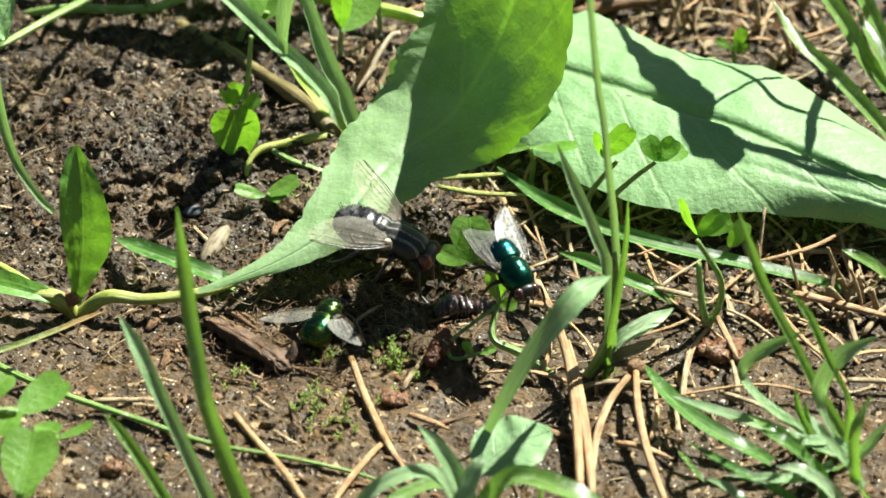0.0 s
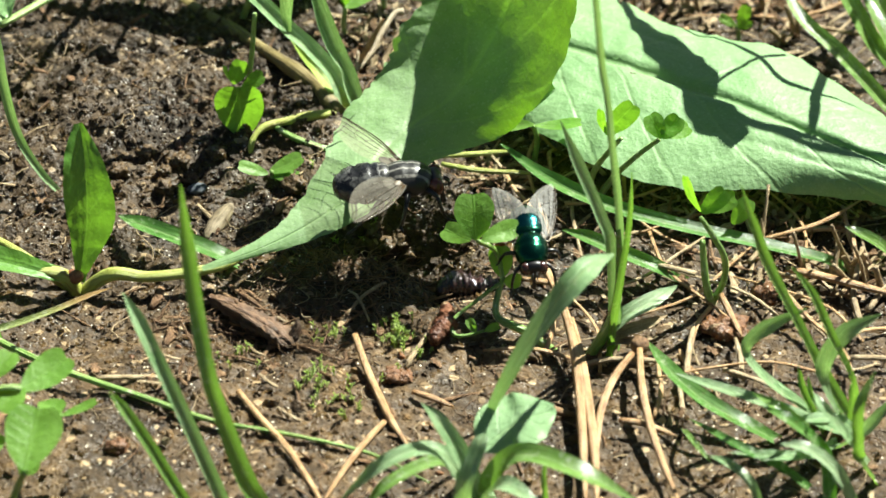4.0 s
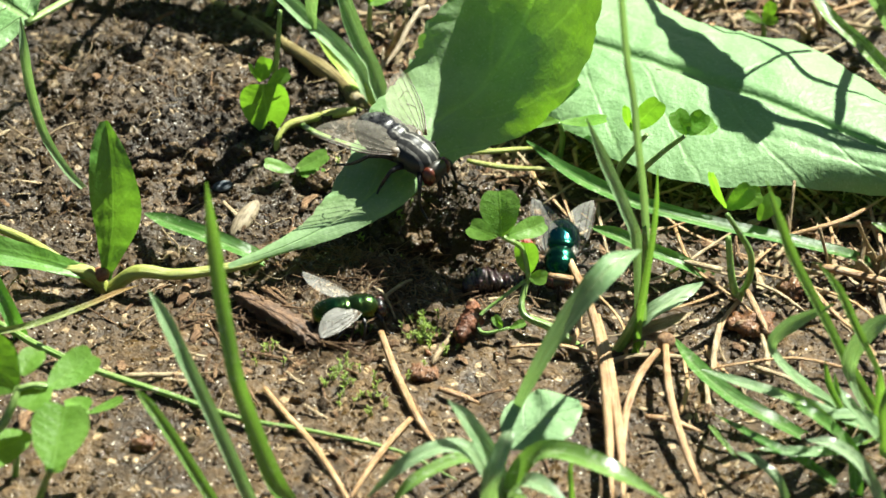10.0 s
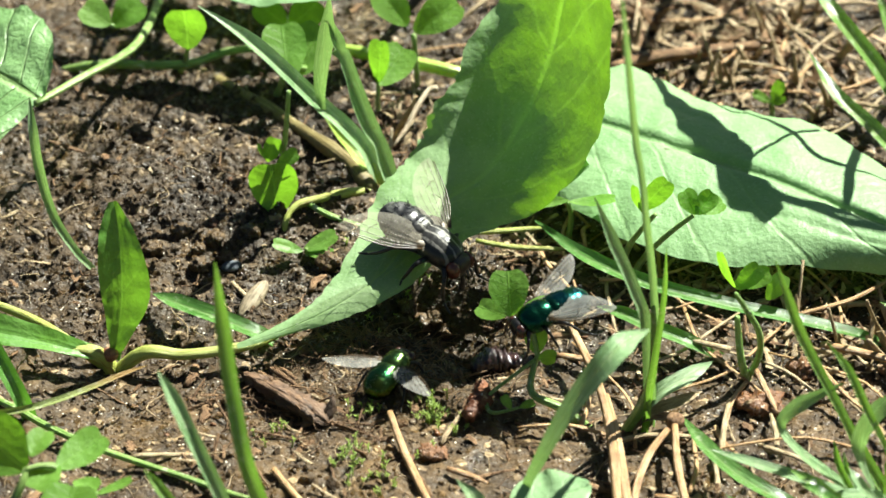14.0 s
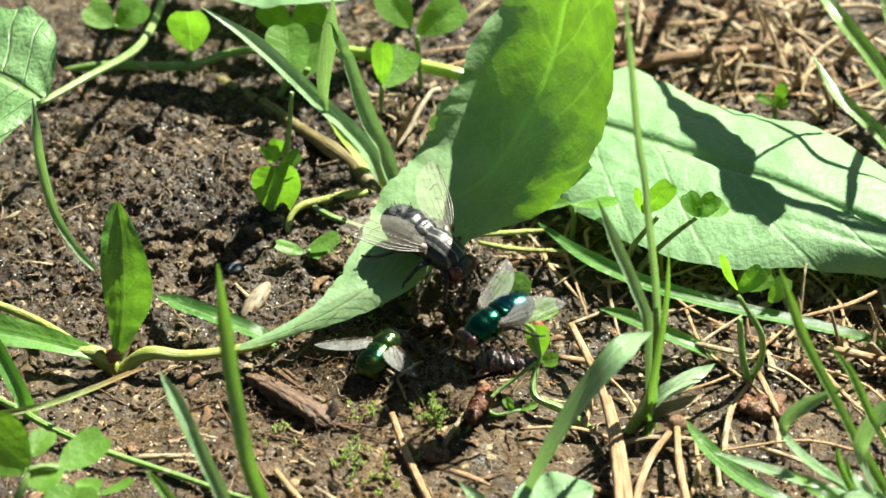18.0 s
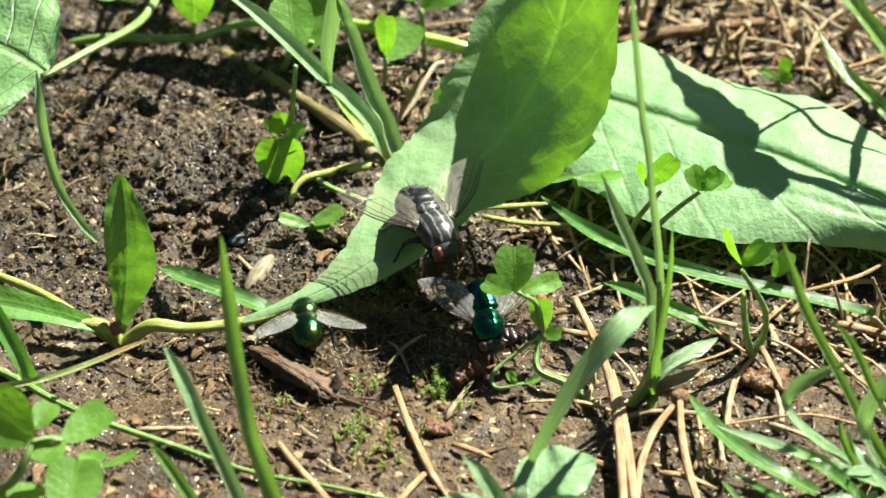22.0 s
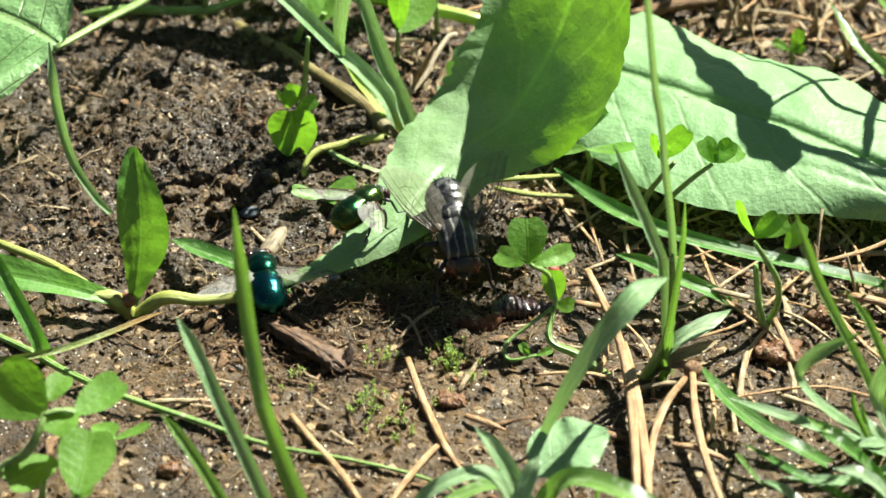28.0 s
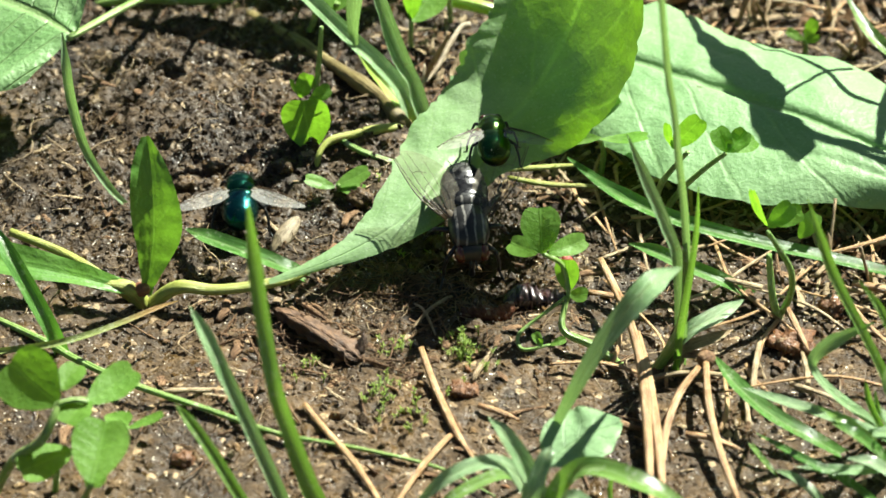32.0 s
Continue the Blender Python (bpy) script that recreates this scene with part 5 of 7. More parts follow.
def scatter(geos, count, area, seed, material, name, label, category, size=(0.7, 1.2), mask=None, tilt=18, lift=0.05, flat=False):
    """Many small pieces lying on the soil, joined as one object."""
    q = np.random.RandomState(seed)
    xy = np.stack([q.uniform(area[0], area[1], count * 5), q.uniform(area[2], area[3], count * 5)], -1)
    if mask:
        xy = xy[q.rand(len(xy)) < mask(xy[:, 0], xy[:, 1])]
    xy = xy[:count]
    n = len(xy)
    z = ground_height(xy[:, 0], xy[:, 1]) + lift
    scale = size[0] + (size[1] - size[0]) * q.rand(n) ** 1.7
    rx, ry, rz = np.radians(q.normal(0, tilt, n)), np.radians(q.normal(0, tilt, n)), q.uniform(0, 2 * math.pi, n)
    which = q.randint(0, len(geos), n)
    out = Geo()
    for k, g in enumerate(geos):
        sel = np.where(which == k)[0]
        v = np.array(g.v)[None] * scale[sel][:, None, None]
        x, y, w = v[..., 0], v[..., 1], v[..., 2]
        c, s = np.cos(rx[sel])[:, None], np.sin(rx[sel])[:, None]
        y, w = y * c - w * s, y * s + w * c
        c, s = np.cos(ry[sel])[:, None], np.sin(ry[sel])[:, None]
        x, w = x * c + w * s, w * c - x * s
        c, s = np.cos(rz[sel])[:, None], np.sin(rz[sel])[:, None]
        x, y = x * c - y * s, x * s + y * c
        pts = np.stack([x + xy[sel, 0:1], y + xy[sel, 1:2], w + z[sel][:, None]], -1)
        o, m = len(out.v), len(g.v)
        out.v += [tuple(p) for p in pts.reshape(-1, 3).tolist()]
        for i in range(len(sel)):
            out.f += [tuple(o + i * m + j for j in f) for f in g.f]
        out.uv += g.uv * len(sel)
    return tagged(new(name, out.mesh(name, material, flat)), label, category, kind="stuff")


def crumb_geo(seed):
    """A small rough lump."""
    bm = bmesh.new()
    bmesh.ops.create_icosphere(bm, subdivisions=1, radius=1.0)
    r, g = drawn(seed), Geo()
    sx, sy, sz = r.uniform(0.7, 1.4), r.uniform(0.6, 1.2), r.uniform(0.45, 0.9)
    g.v = [(v.co.x * sx * k, v.co.y * sy * k, v.co.z * sz * k) for v, k in ((v, r.uniform(0.55, 1.25)) for v in bm.verts)]
    g.f = [tuple(v.index for v in f.verts) for f in bm.faces]
    g.uv = [(v.co.x, v.co.y) for v in bm.verts]
    bm.free()
    return g


CRUMBS = [crumb_geo(k) for k in range(8)]
mound = lambda x, y: np.minimum(1.0, 0.3 + hump(x, y, -26, 30, 26, 26) + 0.7 * hump(x, y, -2, 6, 16, 9))
litter = lambda x, y: np.minimum(1.0, 0.04 + hump(x, y, 30, 10, 24, 40) + 0.3 * hump(x, y, -38, 15, 20, 14))
scatter(CRUMBS, 26000, (-56, 56, -44, 80), 1, M_CRUMB, "soil_grains", "fine dark grains of soil", "soil", (0.1, 0.32), mound, 40, 0.0, True)
scatter(CRUMBS, 5500, (-58, 58, -46, 88), 8, M_CRUMB, "soil_crumbs", "small dark crumbs of soil", "soil", (0.2, 0.65), mound, 40, 0.0, True)
scatter(CRUMBS, 170, (-58, 58, -46, 88), 2, M_CRUMB, "soil_lumps", "rough lumps of dark soil", "soil", (0.6, 1.3), mound, 30, -0.1, True)
scatter(CRUMBS, 60, (-60, 60, -48, 88), 5, M_CLOD, "red_brown_crumbs", "reddish-brown crumbs of rotten bark", "soil", (0.3, 0.8))
scatter(CHIPS, 420, (-60, 60, -48, 88), 3, M_STRAW, "straw_chips", "scattered pale straw and husk chips", "litter", (0.3, 0.8), litter, 25, 0.1, True)
scatter(CHIPS, 420, (-60, 60, -48, 88), 4, M_BARK, "bark_chips", "scattered brown bark chips", "litter", (0.4, 1.1), None, 25, 0.1, True)


FIBRES = [Geo().tube([(0, -l / 2, 0), (b, -l / 6, 0.2), (-b, l / 6, 0.25), (b * 0.5, l / 2, 0.05)], [0.07, 0.08, 0.07, 0.04], 4, 1.0, 3) for l, b in ((3, 0.3), (5, 0.8), (7, 0.6), (4, 1.2), (9, 1.5))]
scatter(FIBRES, 420, (-60, 60, -48, 88), 6, M_STRAW, "root_fibres", "fine pale root fibres and dry grass threads", "litter", (0.6, 1.2), None, 10, 0.1)
scatter(FIBRES, 260, (-60, 60, -48, 88), 7, M_BARK, "dark_fibres", "fine dark root fibres on soil", "litter", (0.6, 1.3), None, 10, 0.1)


nest = lambda x, y: hump(x, y, -6, -3, 8, 5)
scatter(FIBRES, 170, (-22, 10, -16, 8), 9, M_BARK, "brown_fibres", "tangled brown root fibres by the hollow", "litter", (0.5, 1.0), nest, 14, 0.2)
scatter(FIBRES, 80, (-22, 10, -16, 8), 10, M_STRAW, "pale_fibres", "tangled pale root fibres by the hollow", "litter", (0.4, 0.8), nest, 14, 0.25)


# dry straws, each a thing of its own
def straw(k, length, radius, bend):
    ob = thing("dry_straw", "short dry tan grass straw lying in litter", "straw", "dry straws")
    part("stalk", Geo().tube([(0, -length / 2, 0), (bend, -length / 6, 0.3), (bend * 0.6, length / 6, 0.35), (0, length / 2, 0)], [radius, radius, radius * 0.9, radius * 0.6], 6, 0.7, 3), M_STRAW if k % 3 else M_NEEDLE, ob)
    return ob


r = drawn(31)
straws = [straw(k, l, w, b) for k, (l, w, b) in enumerate(((9, 0.26, 0.6), (14, 0.22, 1.2), (6, 0.32, 0.2), (18, 0.2, 2.0), (11, 0.36, -0.8)))]
for k in range(150):
    x, y = ((r.uniform(14, 52), r.uniform(30, 84)), (r.uniform(10, 50), r.uniform(-22, 26)), (r.uniform(-52, -34), r.uniform(-4, 24)), (r.uniform(2, 16), r.uniform(42, 70)))[(0, 1, 0, 1, 1, 0, 0, 3)[k % 8]]
    spot = pose(x * MM, y * MM, (gz(x, y) + r.uniform(0.3, 1.4)) * MM, r.gauss(0, 7), 0, r.uniform(0, 360))
    if k < len(straws):
        straws[k].matrix_basis = spot
    else:
        copy_thing(r.choice(straws), spot)


def clod(x, y, size, material, label, seed, name="soil_clod"):
    """A rough lump of earth, half sunk."""
    bm = bmesh.new()
    bmesh.ops.create_icosphere(bm, subdivisions=3, radius=1.0)
    g = Geo()
    for v in bm.verts:
        c = v.co
        d = 1 + 0.5 * noise.noise(c * 1.6 + Vector((seed * 7, 0, 0))) + 0.4 * noise.noise(c * 3.5 + Vector((0, seed * 5, 0))) + 0.3 * noise.noise(c * 8)
        g.v.append((c.x * d * size, c.y * d * size * 0.85, c.z * d * size * 0.7))
        g.uv.append((c.x, c.y))
    g.f = [tuple(v.index for v in f.verts) for f in bm.faces]
    bm.free()
    ob = part(name, g, material)
    ob.matrix_basis = pose(x * MM, y * MM, (gz(x, y) + size * 0.2) * MM, 0, 0, seed * 47)
    return tagged(ob, label, "soil", "soil clods")


for k, (p, size) in enumerate((((-5.7, 6.3, -6.4), 1.6), ((-3.7, 6.4, -6.6), 1.4), ((-5.1, 7.4, -5.3), 1.3), ((-2.3, 7.0, -6.2), 1.2), ((-7.7, 5.0, -6.1), 1.0), ((-1.1, 5.8, -7.5), 0.9), ((-27.2, 9.9, 0.7), 1.1), ((-24.3, 11.4, 0.3), 1.0), ((-29.3, 15.3, 0.8), 1.3),
                               ((-25.5, 13.4, 1.5), 1.2), ((-27.3, 12.0, 1.4), 0.8), ((-43.4, -4.8, -1.0), 1.0), ((35.9, 3.9, 0.4), 1.3), ((38.2, 2.9, 0.0), 1.1), ((-13.4, 10.2, 0.5), 1.5), ((-32.1, 11.9, 1.4), 1.1))):
    clod(p[0], p[1], size, M_CRUMB, "rough crumbly lump of dark soil", k)
for k, (p, size) in enumerate((((31.0, -13.2, 0.1), 1.9), ((29.6, -12.6, 0.1), 1.3), ((32.4, -13.6, -0.2), 1.2), ((-2.6, -21.0, 0.5), 1.2), ((-1.6, -21.2, 0.3), 0.9), ((35.5, -6.9, -0.4), 1.7), ((22.5, -17.4, -0.8), 0.9), ((-29.5, -31.7, 0.4), 1.1), ((-4.7, -22.4, 0.8), 0.8))):
    clod(p[0], p[1], size, M_CLOD, "reddish-brown lump of rotten wood", k + 20, "wood_crumb")

# a curled strip of bark, a pale husk and a few chips of wood
def chunk_geo(pts, widths, thick, seed, seg=22, steps=7):
    """A torn slab of bark along pts: ridged along its length, broken at the ends."""
    line = smooth(pts, steps)
    n = len(line)
    w = spread(widths, n)
    rows = []
    for i, (p, t) in enumerate(zip(line, tangents(line))):
        side = t.cross(Vector((0, 0, 1))).normalized()
        up = side.cross(t)
        end = min(1.0, (min(i, n - 1 - i) + 0.6) / 2.5)
        row = []
        for j in range(seg):
            a = 2 * math.pi * j / seg
            g = 1 + 0.4 * float(lattice(i * 0.5, j * 1.3, 1.0, 50 + seed)) + 0.3 * float(lattice(i * 1.3, j * 0.9, 1.0, 60 + seed)) + 0.1 * math.sin(j * 2.4 + seed)
            row.append(p + side * (math.cos(a) * w[i] * g * end) + up * (math.sin(a) * thick * g * end * (0.75 + 0.35 * math.cos(a))) + t * (0.5 * float(lattice(j * 1.1, 3.0, 1.0, 70 + seed))))
        rows.append(row)
    return Geo().sheet(rows, wrap=True, caps=True)


bark = thing("bark_chunk", "rough torn chunk of dark brown bark on soil", "bark")
part("slab", chunk_geo([(-21.8, -7.8, 0.3), (-19.4, -10.2, 0.9), (-16.7, -12.9, 1.3), (-14.6, -15.0, 1.4), (-12.6, -17.0, 1.1)], [0.6, 1.0, 1.25, 1.2, 0.7], 0.8, 2), M_DARKBARK, bark)
part("ridge", chunk_geo([(-20.6, -9.9, 1.1), (-18.2, -12.3, 1.6), (-15.6, -15.2, 1.7), (-13.2, -17.4, 1.3)], [0.35, 0.55, 0.5, 0.35], 0.5, 5, 12), M_DARKBARK, bark)
part("stub", chunk_geo([(-13.2, -16.6, 1.0), (-12.6, -15.6, 2.0), (-12.4, -14.8, 2.7)], [0.55, 0.5, 0.3], 0.4, 7, 12, 4), M_DARKBARK, bark, "rusty upright stub")
for line, width in (([(-19.8, -5.8, 0.4), (-18.9, -7.6, 1.0), (-17.6, -9.6, 1.5), (-15.9, -11.3, 1.3)], [0.4, 0.6, 0.6, 0.3]),
                    ([(-18.6, -6.4, 0.4), (-17.4, -8.4, 1.2), (-16.3, -10.0, 1.3)], [0.3, 0.5, 0.3]),
                    ([(-20.9, -6.6, 0.3), (-19.8, -8.6, 1.0), (-18.6, -10.6, 1.6)], [0.3, 0.5, 0.3])):
    part("strip", blade_geo(line, width, -0.3, 30, tip=False), M_BARK, bark, "tan frayed fibre")
fork = thing("forked_twig", "small forked pale dead twig on soil", "twig")
part("stick", Geo().tube([(-7.6, -11.2, 0.5), (-5.9, -8.6, 0.9), (-4.3, -6.6, 0.7), (-3.6, -5.6, 0.3)], [0.16, 0.2, 0.2, 0.14], 7), M_STRAW, fork)
part("stick", Geo().tube([(-7.4, -7.6, 0.9), (-6.6, -8.6, 1.1), (-6.0, -9.8, 0.9), (-5.2, -11.9, 0.3)], [0.1, 0.15, 0.16, 0.1], 7), M_STRAW, fork)
chips = []
for k, (long, wide) in enumerate(((3.6, 0.45), (4.6, 0.34), (2.0, 0.9), (2.8, 0.4), (1.4, 0.7), (5.4, 0.26), (2.2, 0.5), (1.6, 0.35))):
    ob = thing("bark_splinter", "rusty brown splinter of rotten bark on soil", "bark", "bark splinters")
    part("splinter", chip_geo(long, wide, (0.09, 0.14, 0.08, 0.1)[k % 4], 90 + k), M_BARK if k != 3 else M_STRAW, ob, flat=True)
    chips.append(ob)
heap = (-16.2, -14.0, 0.0)
for k in range(120):
    if k % 2:
        x, y = r.gauss(heap[0], 5.0), r.gauss(heap[1], 4.2)
    else:
        x, y = r.uniform(-36, 30), r.uniform(-30, -3)
    spot = pose(x * MM, y * MM, (gz(x, y) + r.uniform(0.1, 0.7)) * MM, r.gauss(0, 16), r.gauss(0, 25), r.gauss(52, 42))
    if k < len(chips):
        chips[k].matrix_basis = spot
    else:
        copy_thing(r.choice(chips), spot)
heaped = lambda x, y: hump(x, y, heap[0], heap[1], 7, 6)
scatter(FIBRES, 110, (heap[0] - 14, heap[0] + 14, heap[1] - 12, heap[1] + 12), 13, M_BARK, "bark_fibres", "frayed brown bark fibres on soil", "litter", (0.4, 0.9), heaped, 16, 0.4)
twig = thing("twig", "reddish-brown dead twig lying in dry straw", "twig")
part("stick", Geo().tube([(17.6, 45.2, 2.0), (23.4, 46.9, 2.4), (29.9, 48.6, 2.2), (36.2, 50.6, 1.6)], [0.7, 0.75, 0.65, 0.5], 8), M_BARK, twig)
stubs = []
for k, (high, thick) in enumerate(((5.5, 0.34), (7.5, 0.26), (4.0, 0.4))):
    ob = thing("straw_stub", "short bleached stub of a mown grass stalk", "straw", "mown stubs")
    part("stalk", Geo().tube([(0, 0, -0.6), (0.2, 0.1, high * 0.4), (0.1, 0.5, high)], [thick, thick * 0.9, thick * 0.8], 7, 0.8, 3), M_STRAW, ob)
    part("husk", blade_geo([(0.2, 0, -0.4), (0.7, 0.2, high * 0.3), (1.4, 0.2, high * 0.55)], [0.8, 1.0, 0.3], 0.3), M_STRAW, ob)
    stubs.append(ob)
for k in range(34):
    x, y = (r.uniform(16, 44), r.uniform(36, 66)) if k % 3 else (r.uniform(34, 50), r.uniform(-8, 1))
    spot = pose(x * MM, y * MM, gz(x, y) * MM, r.gauss(0, 22), r.gauss(0, 22), r.uniform(0, 360))
    if k < 3:
        stubs[k].matrix_basis = spot
    else:
        copy_thing(r.choice(stubs), spot)
for k, (c, sx, sy) in enumerate(((((8.8, 13.8, 0.0)), 4.5, 3.0), (((26.6, 7.4, 0.0)), 8.0, 2.5), (((40.8, -1.3, 0.0)), 6.0, 5.0), (((-5.9, 33.7, 0.0)), 4.0, 6.0))):
    bits = lambda x, y: hump(x, y, c[0], c[1], sx, sy)
    box = (c[0] - 2 * sx, c[0] + 2 * sx, c[1] - 2 * sy, c[1] + 2 * sy)
    scatter(CHIPS, 70, box, 40 + k, M_STRAW, "straw_bits", "bleached bits of straw beneath leaves", "litter", (0.3, 0.9), bits, 28, 0.4, True)
    scatter(CHIPS, 60, box, 50 + k, M_BARK, "bark_bits", "brown bits of rotten bark beneath leaves", "litter", (0.3, 0.9), bits, 28, 0.3, True)
thatch = lambda x, y: np.minimum(1.0, hump(x, y, 30, 54, 16, 16) + 0.8 * hump(x, y, 42, 8, 10, 10))
scatter(CHIPS, 420, (6, 60, -8, 88), 11, M_STRAW, "straw_thatch", "dense bleached bits of mown straw", "litter", (0.5, 1.5), thatch, 35, 0.5, True)
scatter(CHIPS, 380, (6, 60, -8, 88), 12, M_BARK, "brown_thatch", "dense brown bits of rotten straw", "litter", (0.5, 1.5), thatch, 35, 0.4, True)
husk = thing("seed_husk", "pale brown oval seed husk in crumbly soil", "seed", at=(-21.2, 4.4, gz(-21.2, 4.4) + 0.7))
husk.rotation_euler = (radians(10), 0, radians(-27))
part("shell", Geo().ball((0, 0, 0), (1.0, 2.9, 0.85), None, 14, 14), M_HUSK, husk)
pebble = thing("pebble", "small flat blue-grey pebble in crumbly soil", "stone", at=(-23.7, 9.9, gz(-23.7, 9.9) + 0.25))
part("stone", Geo().ball((0, 0, 0), (1.15, 0.8, 0.45), Matrix.Rotation(radians(20), 3, "Z"), 9, 12), M_STONE, pebble)
splinters = [thing("wood_splinter", "small tan splinter of dead wood", "wood", "wood splinters") for _ in range(3)]
for k, ob in enumerate(splinters):
    part("chip", chip_geo((4.5, 6.5, 3.2)[k], (0.9, 0.7, 1.2)[k], 0.3, 60 + k), M_STRAW if k == 1 else M_BARK, ob)
for k in range(36):
    x, y = (r.uniform(-48, 50), r.uniform(-30, 8)) if k % 2 else (r.uniform(6, 50), r.uniform(-10, 60))
    if math.hypot(x, y + 4) < 11:
        x += 20
    spot = pose(x * MM, y * MM, (gz(x, y) + 0.35) * MM, r.gauss(0, 10), r.gauss(0, 10), r.uniform(0, 360))
    if k < 3:
        splinters[k].matrix_basis = spot
    else:
        copy_thing(r.choice(splinters), spot)


# low moss cushions
def moss(c, spread_mm, count, seed):
    q, g = drawn(seed), Geo()
    for _ in range(count):
        x, y = q.gauss(c[0], spread_mm), q.gauss(c[1], spread_mm * 1.3)
        h, lean, turn = q.uniform(0.5, 1.5), q.uniform(0.1, 0.6), q.uniform(0, 6.3)
        z = gz(x, y)
        top = Vector((x + lean * math.cos(turn), y + lean * math.sin(turn), z + h))
        g.tube([(x, y, z - 0.2), (x + lean * 0.3 * math.cos(turn), y + lean * 0.3 * math.sin(turn), z + h * 0.6), top], [0.08, 0.07, 0.04], 4, steps=1)
        for m in range(5):
            a = turn + m * 1.9
            s = 0.35 + 0.13 * m
            b = Vector((x, y, z)).lerp(top, s)
            out = Vector((math.cos(a), math.sin(a), 0.7)).normalized() * 0.45
            w = Vector((-math.sin(a), math.cos(a), 0)) * 0.11
            g.sheet([[b - w * 0.5, b + w * 0.5], [b + out * 0.5 - w, b + out * 0.5 + w], [b + out - w * 0.1, b + out + w * 0.1]])
    return tagged(new("moss", g.mesh("moss", M_MOSS)), "tiny bright green moss shoots on bare soil", "moss", kind="stuff")


for k, (c, s, n) in enumerate((((-1.8, -15.2, 0.0), 1.3, 34), ((-10.4, -22.3, -0.0), 1.1, 22), ((-8.1, -24.9, 0.0), 1.6, 12), ((-9.1, -14.3, 0.0), 0.8, 12), ((-3.7, -12.5, -0.0), 0.8, 10), ((-17.8, -19.2, 0.0), 1.4, 9), ((-5.6, 7.9, 0.0), 2.5, 30))):
    moss(c, s, n, 80 + k)

# ---- the chewed worm ----
M_WORM = grain_material("worm_skin", (0.008, 0.005, 0.005), (0.024, 0.012, 0.012), (0.07, 0.03, 0.03), 900, 1.0, 0.16, 1.0, 0.8)
M_FLESH = soil_material("chewed_flesh", (0.05, 0.016, 0.008), (0.14, 0.05, 0.022), (0.26, 0.11, 0.05), 0.4)


def ringed_geo(length, radius, rings, seed):
    """A short ringed, shrivelled tube lying along y."""
    r, rows = drawn(seed), []
    n = rings * 4
    for i in range(n + 1):
        s = i / n
        g = radius * math.sin(math.pi * (0.08 + 0.84 * s)) ** 0.45 * (1 + 0.035 * math.cos(2 * math.pi * s * rings)) * r.uniform(0.82, 1.14)
        c = Vector((0.5 * radius * math.sin(s * 4 + seed), (s - 0.5) * length, 0.25 * radius * math.sin(s * 7)))
        rows.append([c + Vector((g * math.cos(a), 0, g * math.sin(a))) * r.uniform(0.82, 1.18) for a in (2 * math.pi * j / 10 for j in range(10))])
    return Geo().sheet(rows, wrap=True, caps=True)


worm = thing("dead_worm", "shrivelled dark glossy worm on the soil", "worm", at=(4.8, -3.4, gz(4.8, -3.4) + 0.9))
worm.rotation_euler = (0, 0, radians(-80))
part("body", ringed_geo(6.4, 1.45, 9, 3), M_WORM, worm)
scrap = thing("worm_scrap", "reddish-brown chewed end of a worm", "worm")
part("body", ringed_geo(5.8, 1.0, 7, 5), M_FLESH, scrap)


# ---- the flies ----
def eye_material(name, colour):
    n = Nodes(name)
    facets = n.cells(9000)
    n.set(Base_Color=n.mix(n.noise(900, 2), colour, tuple(v * 0.45 for v in colour)), Roughness=0.25, Specular_IOR_Level=0.6, Normal=n.bump(facets["Distance"], 0.3, 0.00005))
    return n.mat


def metal_material(name, base, edge, rough=0.16):
    """Metallic insect skin: hue shifting in broad patches, fine pits."""
    n = Nodes(name)
    a, b = n.noise(260, 2), n.noise(5000, 2)
    n.set(Base_Color=n.mix(n.step(a, 0.35, 0.65), base, edge), Metallic=0.95, Roughness=n.ramp(n.noise(700, 3), [(0.3, (rough,) * 3), (0.8, (rough + 0.12,) * 3)]),
          Normal=n.bump(n.math("ADD", b, n.noise(1800, 3)), 0.28, 0.0001), Coat_Weight=0.1, Coat_Roughness=0.2)
    return n.mat


def stripe_material():
    """Black thorax with pale grey dusted stripes running along it."""
    n = Nodes("striped_thorax")
    p = n.split(n.pos)
    x = n.math("ABSOLUTE", n.math("ADD", p[0], n.math("MULTIPLY", n.math("SUBTRACT", n.noise(900, 2), 0.5), 0.0004)))
    inner = n.math("SUBTRACT", 1.0, n.step(n.math("ABSOLUTE", n.math("SUBTRACT", x, 0.00050)), 0.00005, 0.00016))
    outer = n.math("SUBTRACT", 1.0, n.step(n.math("ABSOLUTE", n.math("SUBTRACT", x, 0.00135)), 0.00006, 0.00018))
    pale = n.math("MULTIPLY", n.math("MAXIMUM", inner, outer), n.step(n.noise(1600, 3), 0.25, 0.55))
    col = n.mix(pale, n.mix(n.noise(2500, 3), (0.012, 0.012, 0.012), (0.03, 0.029, 0.027)), (0.20, 0.19, 0.17))
    n.set(Base_Color=col, Roughness=n.ramp(n.noise(2600, 3), [(0.35, (0.28,) * 3), (0.65, (0.48,) * 3)]), Specular_IOR_Level=0.4, Normal=n.bump(n.noise(3200, 3), 0.14, 0.0001))
    return n.mat


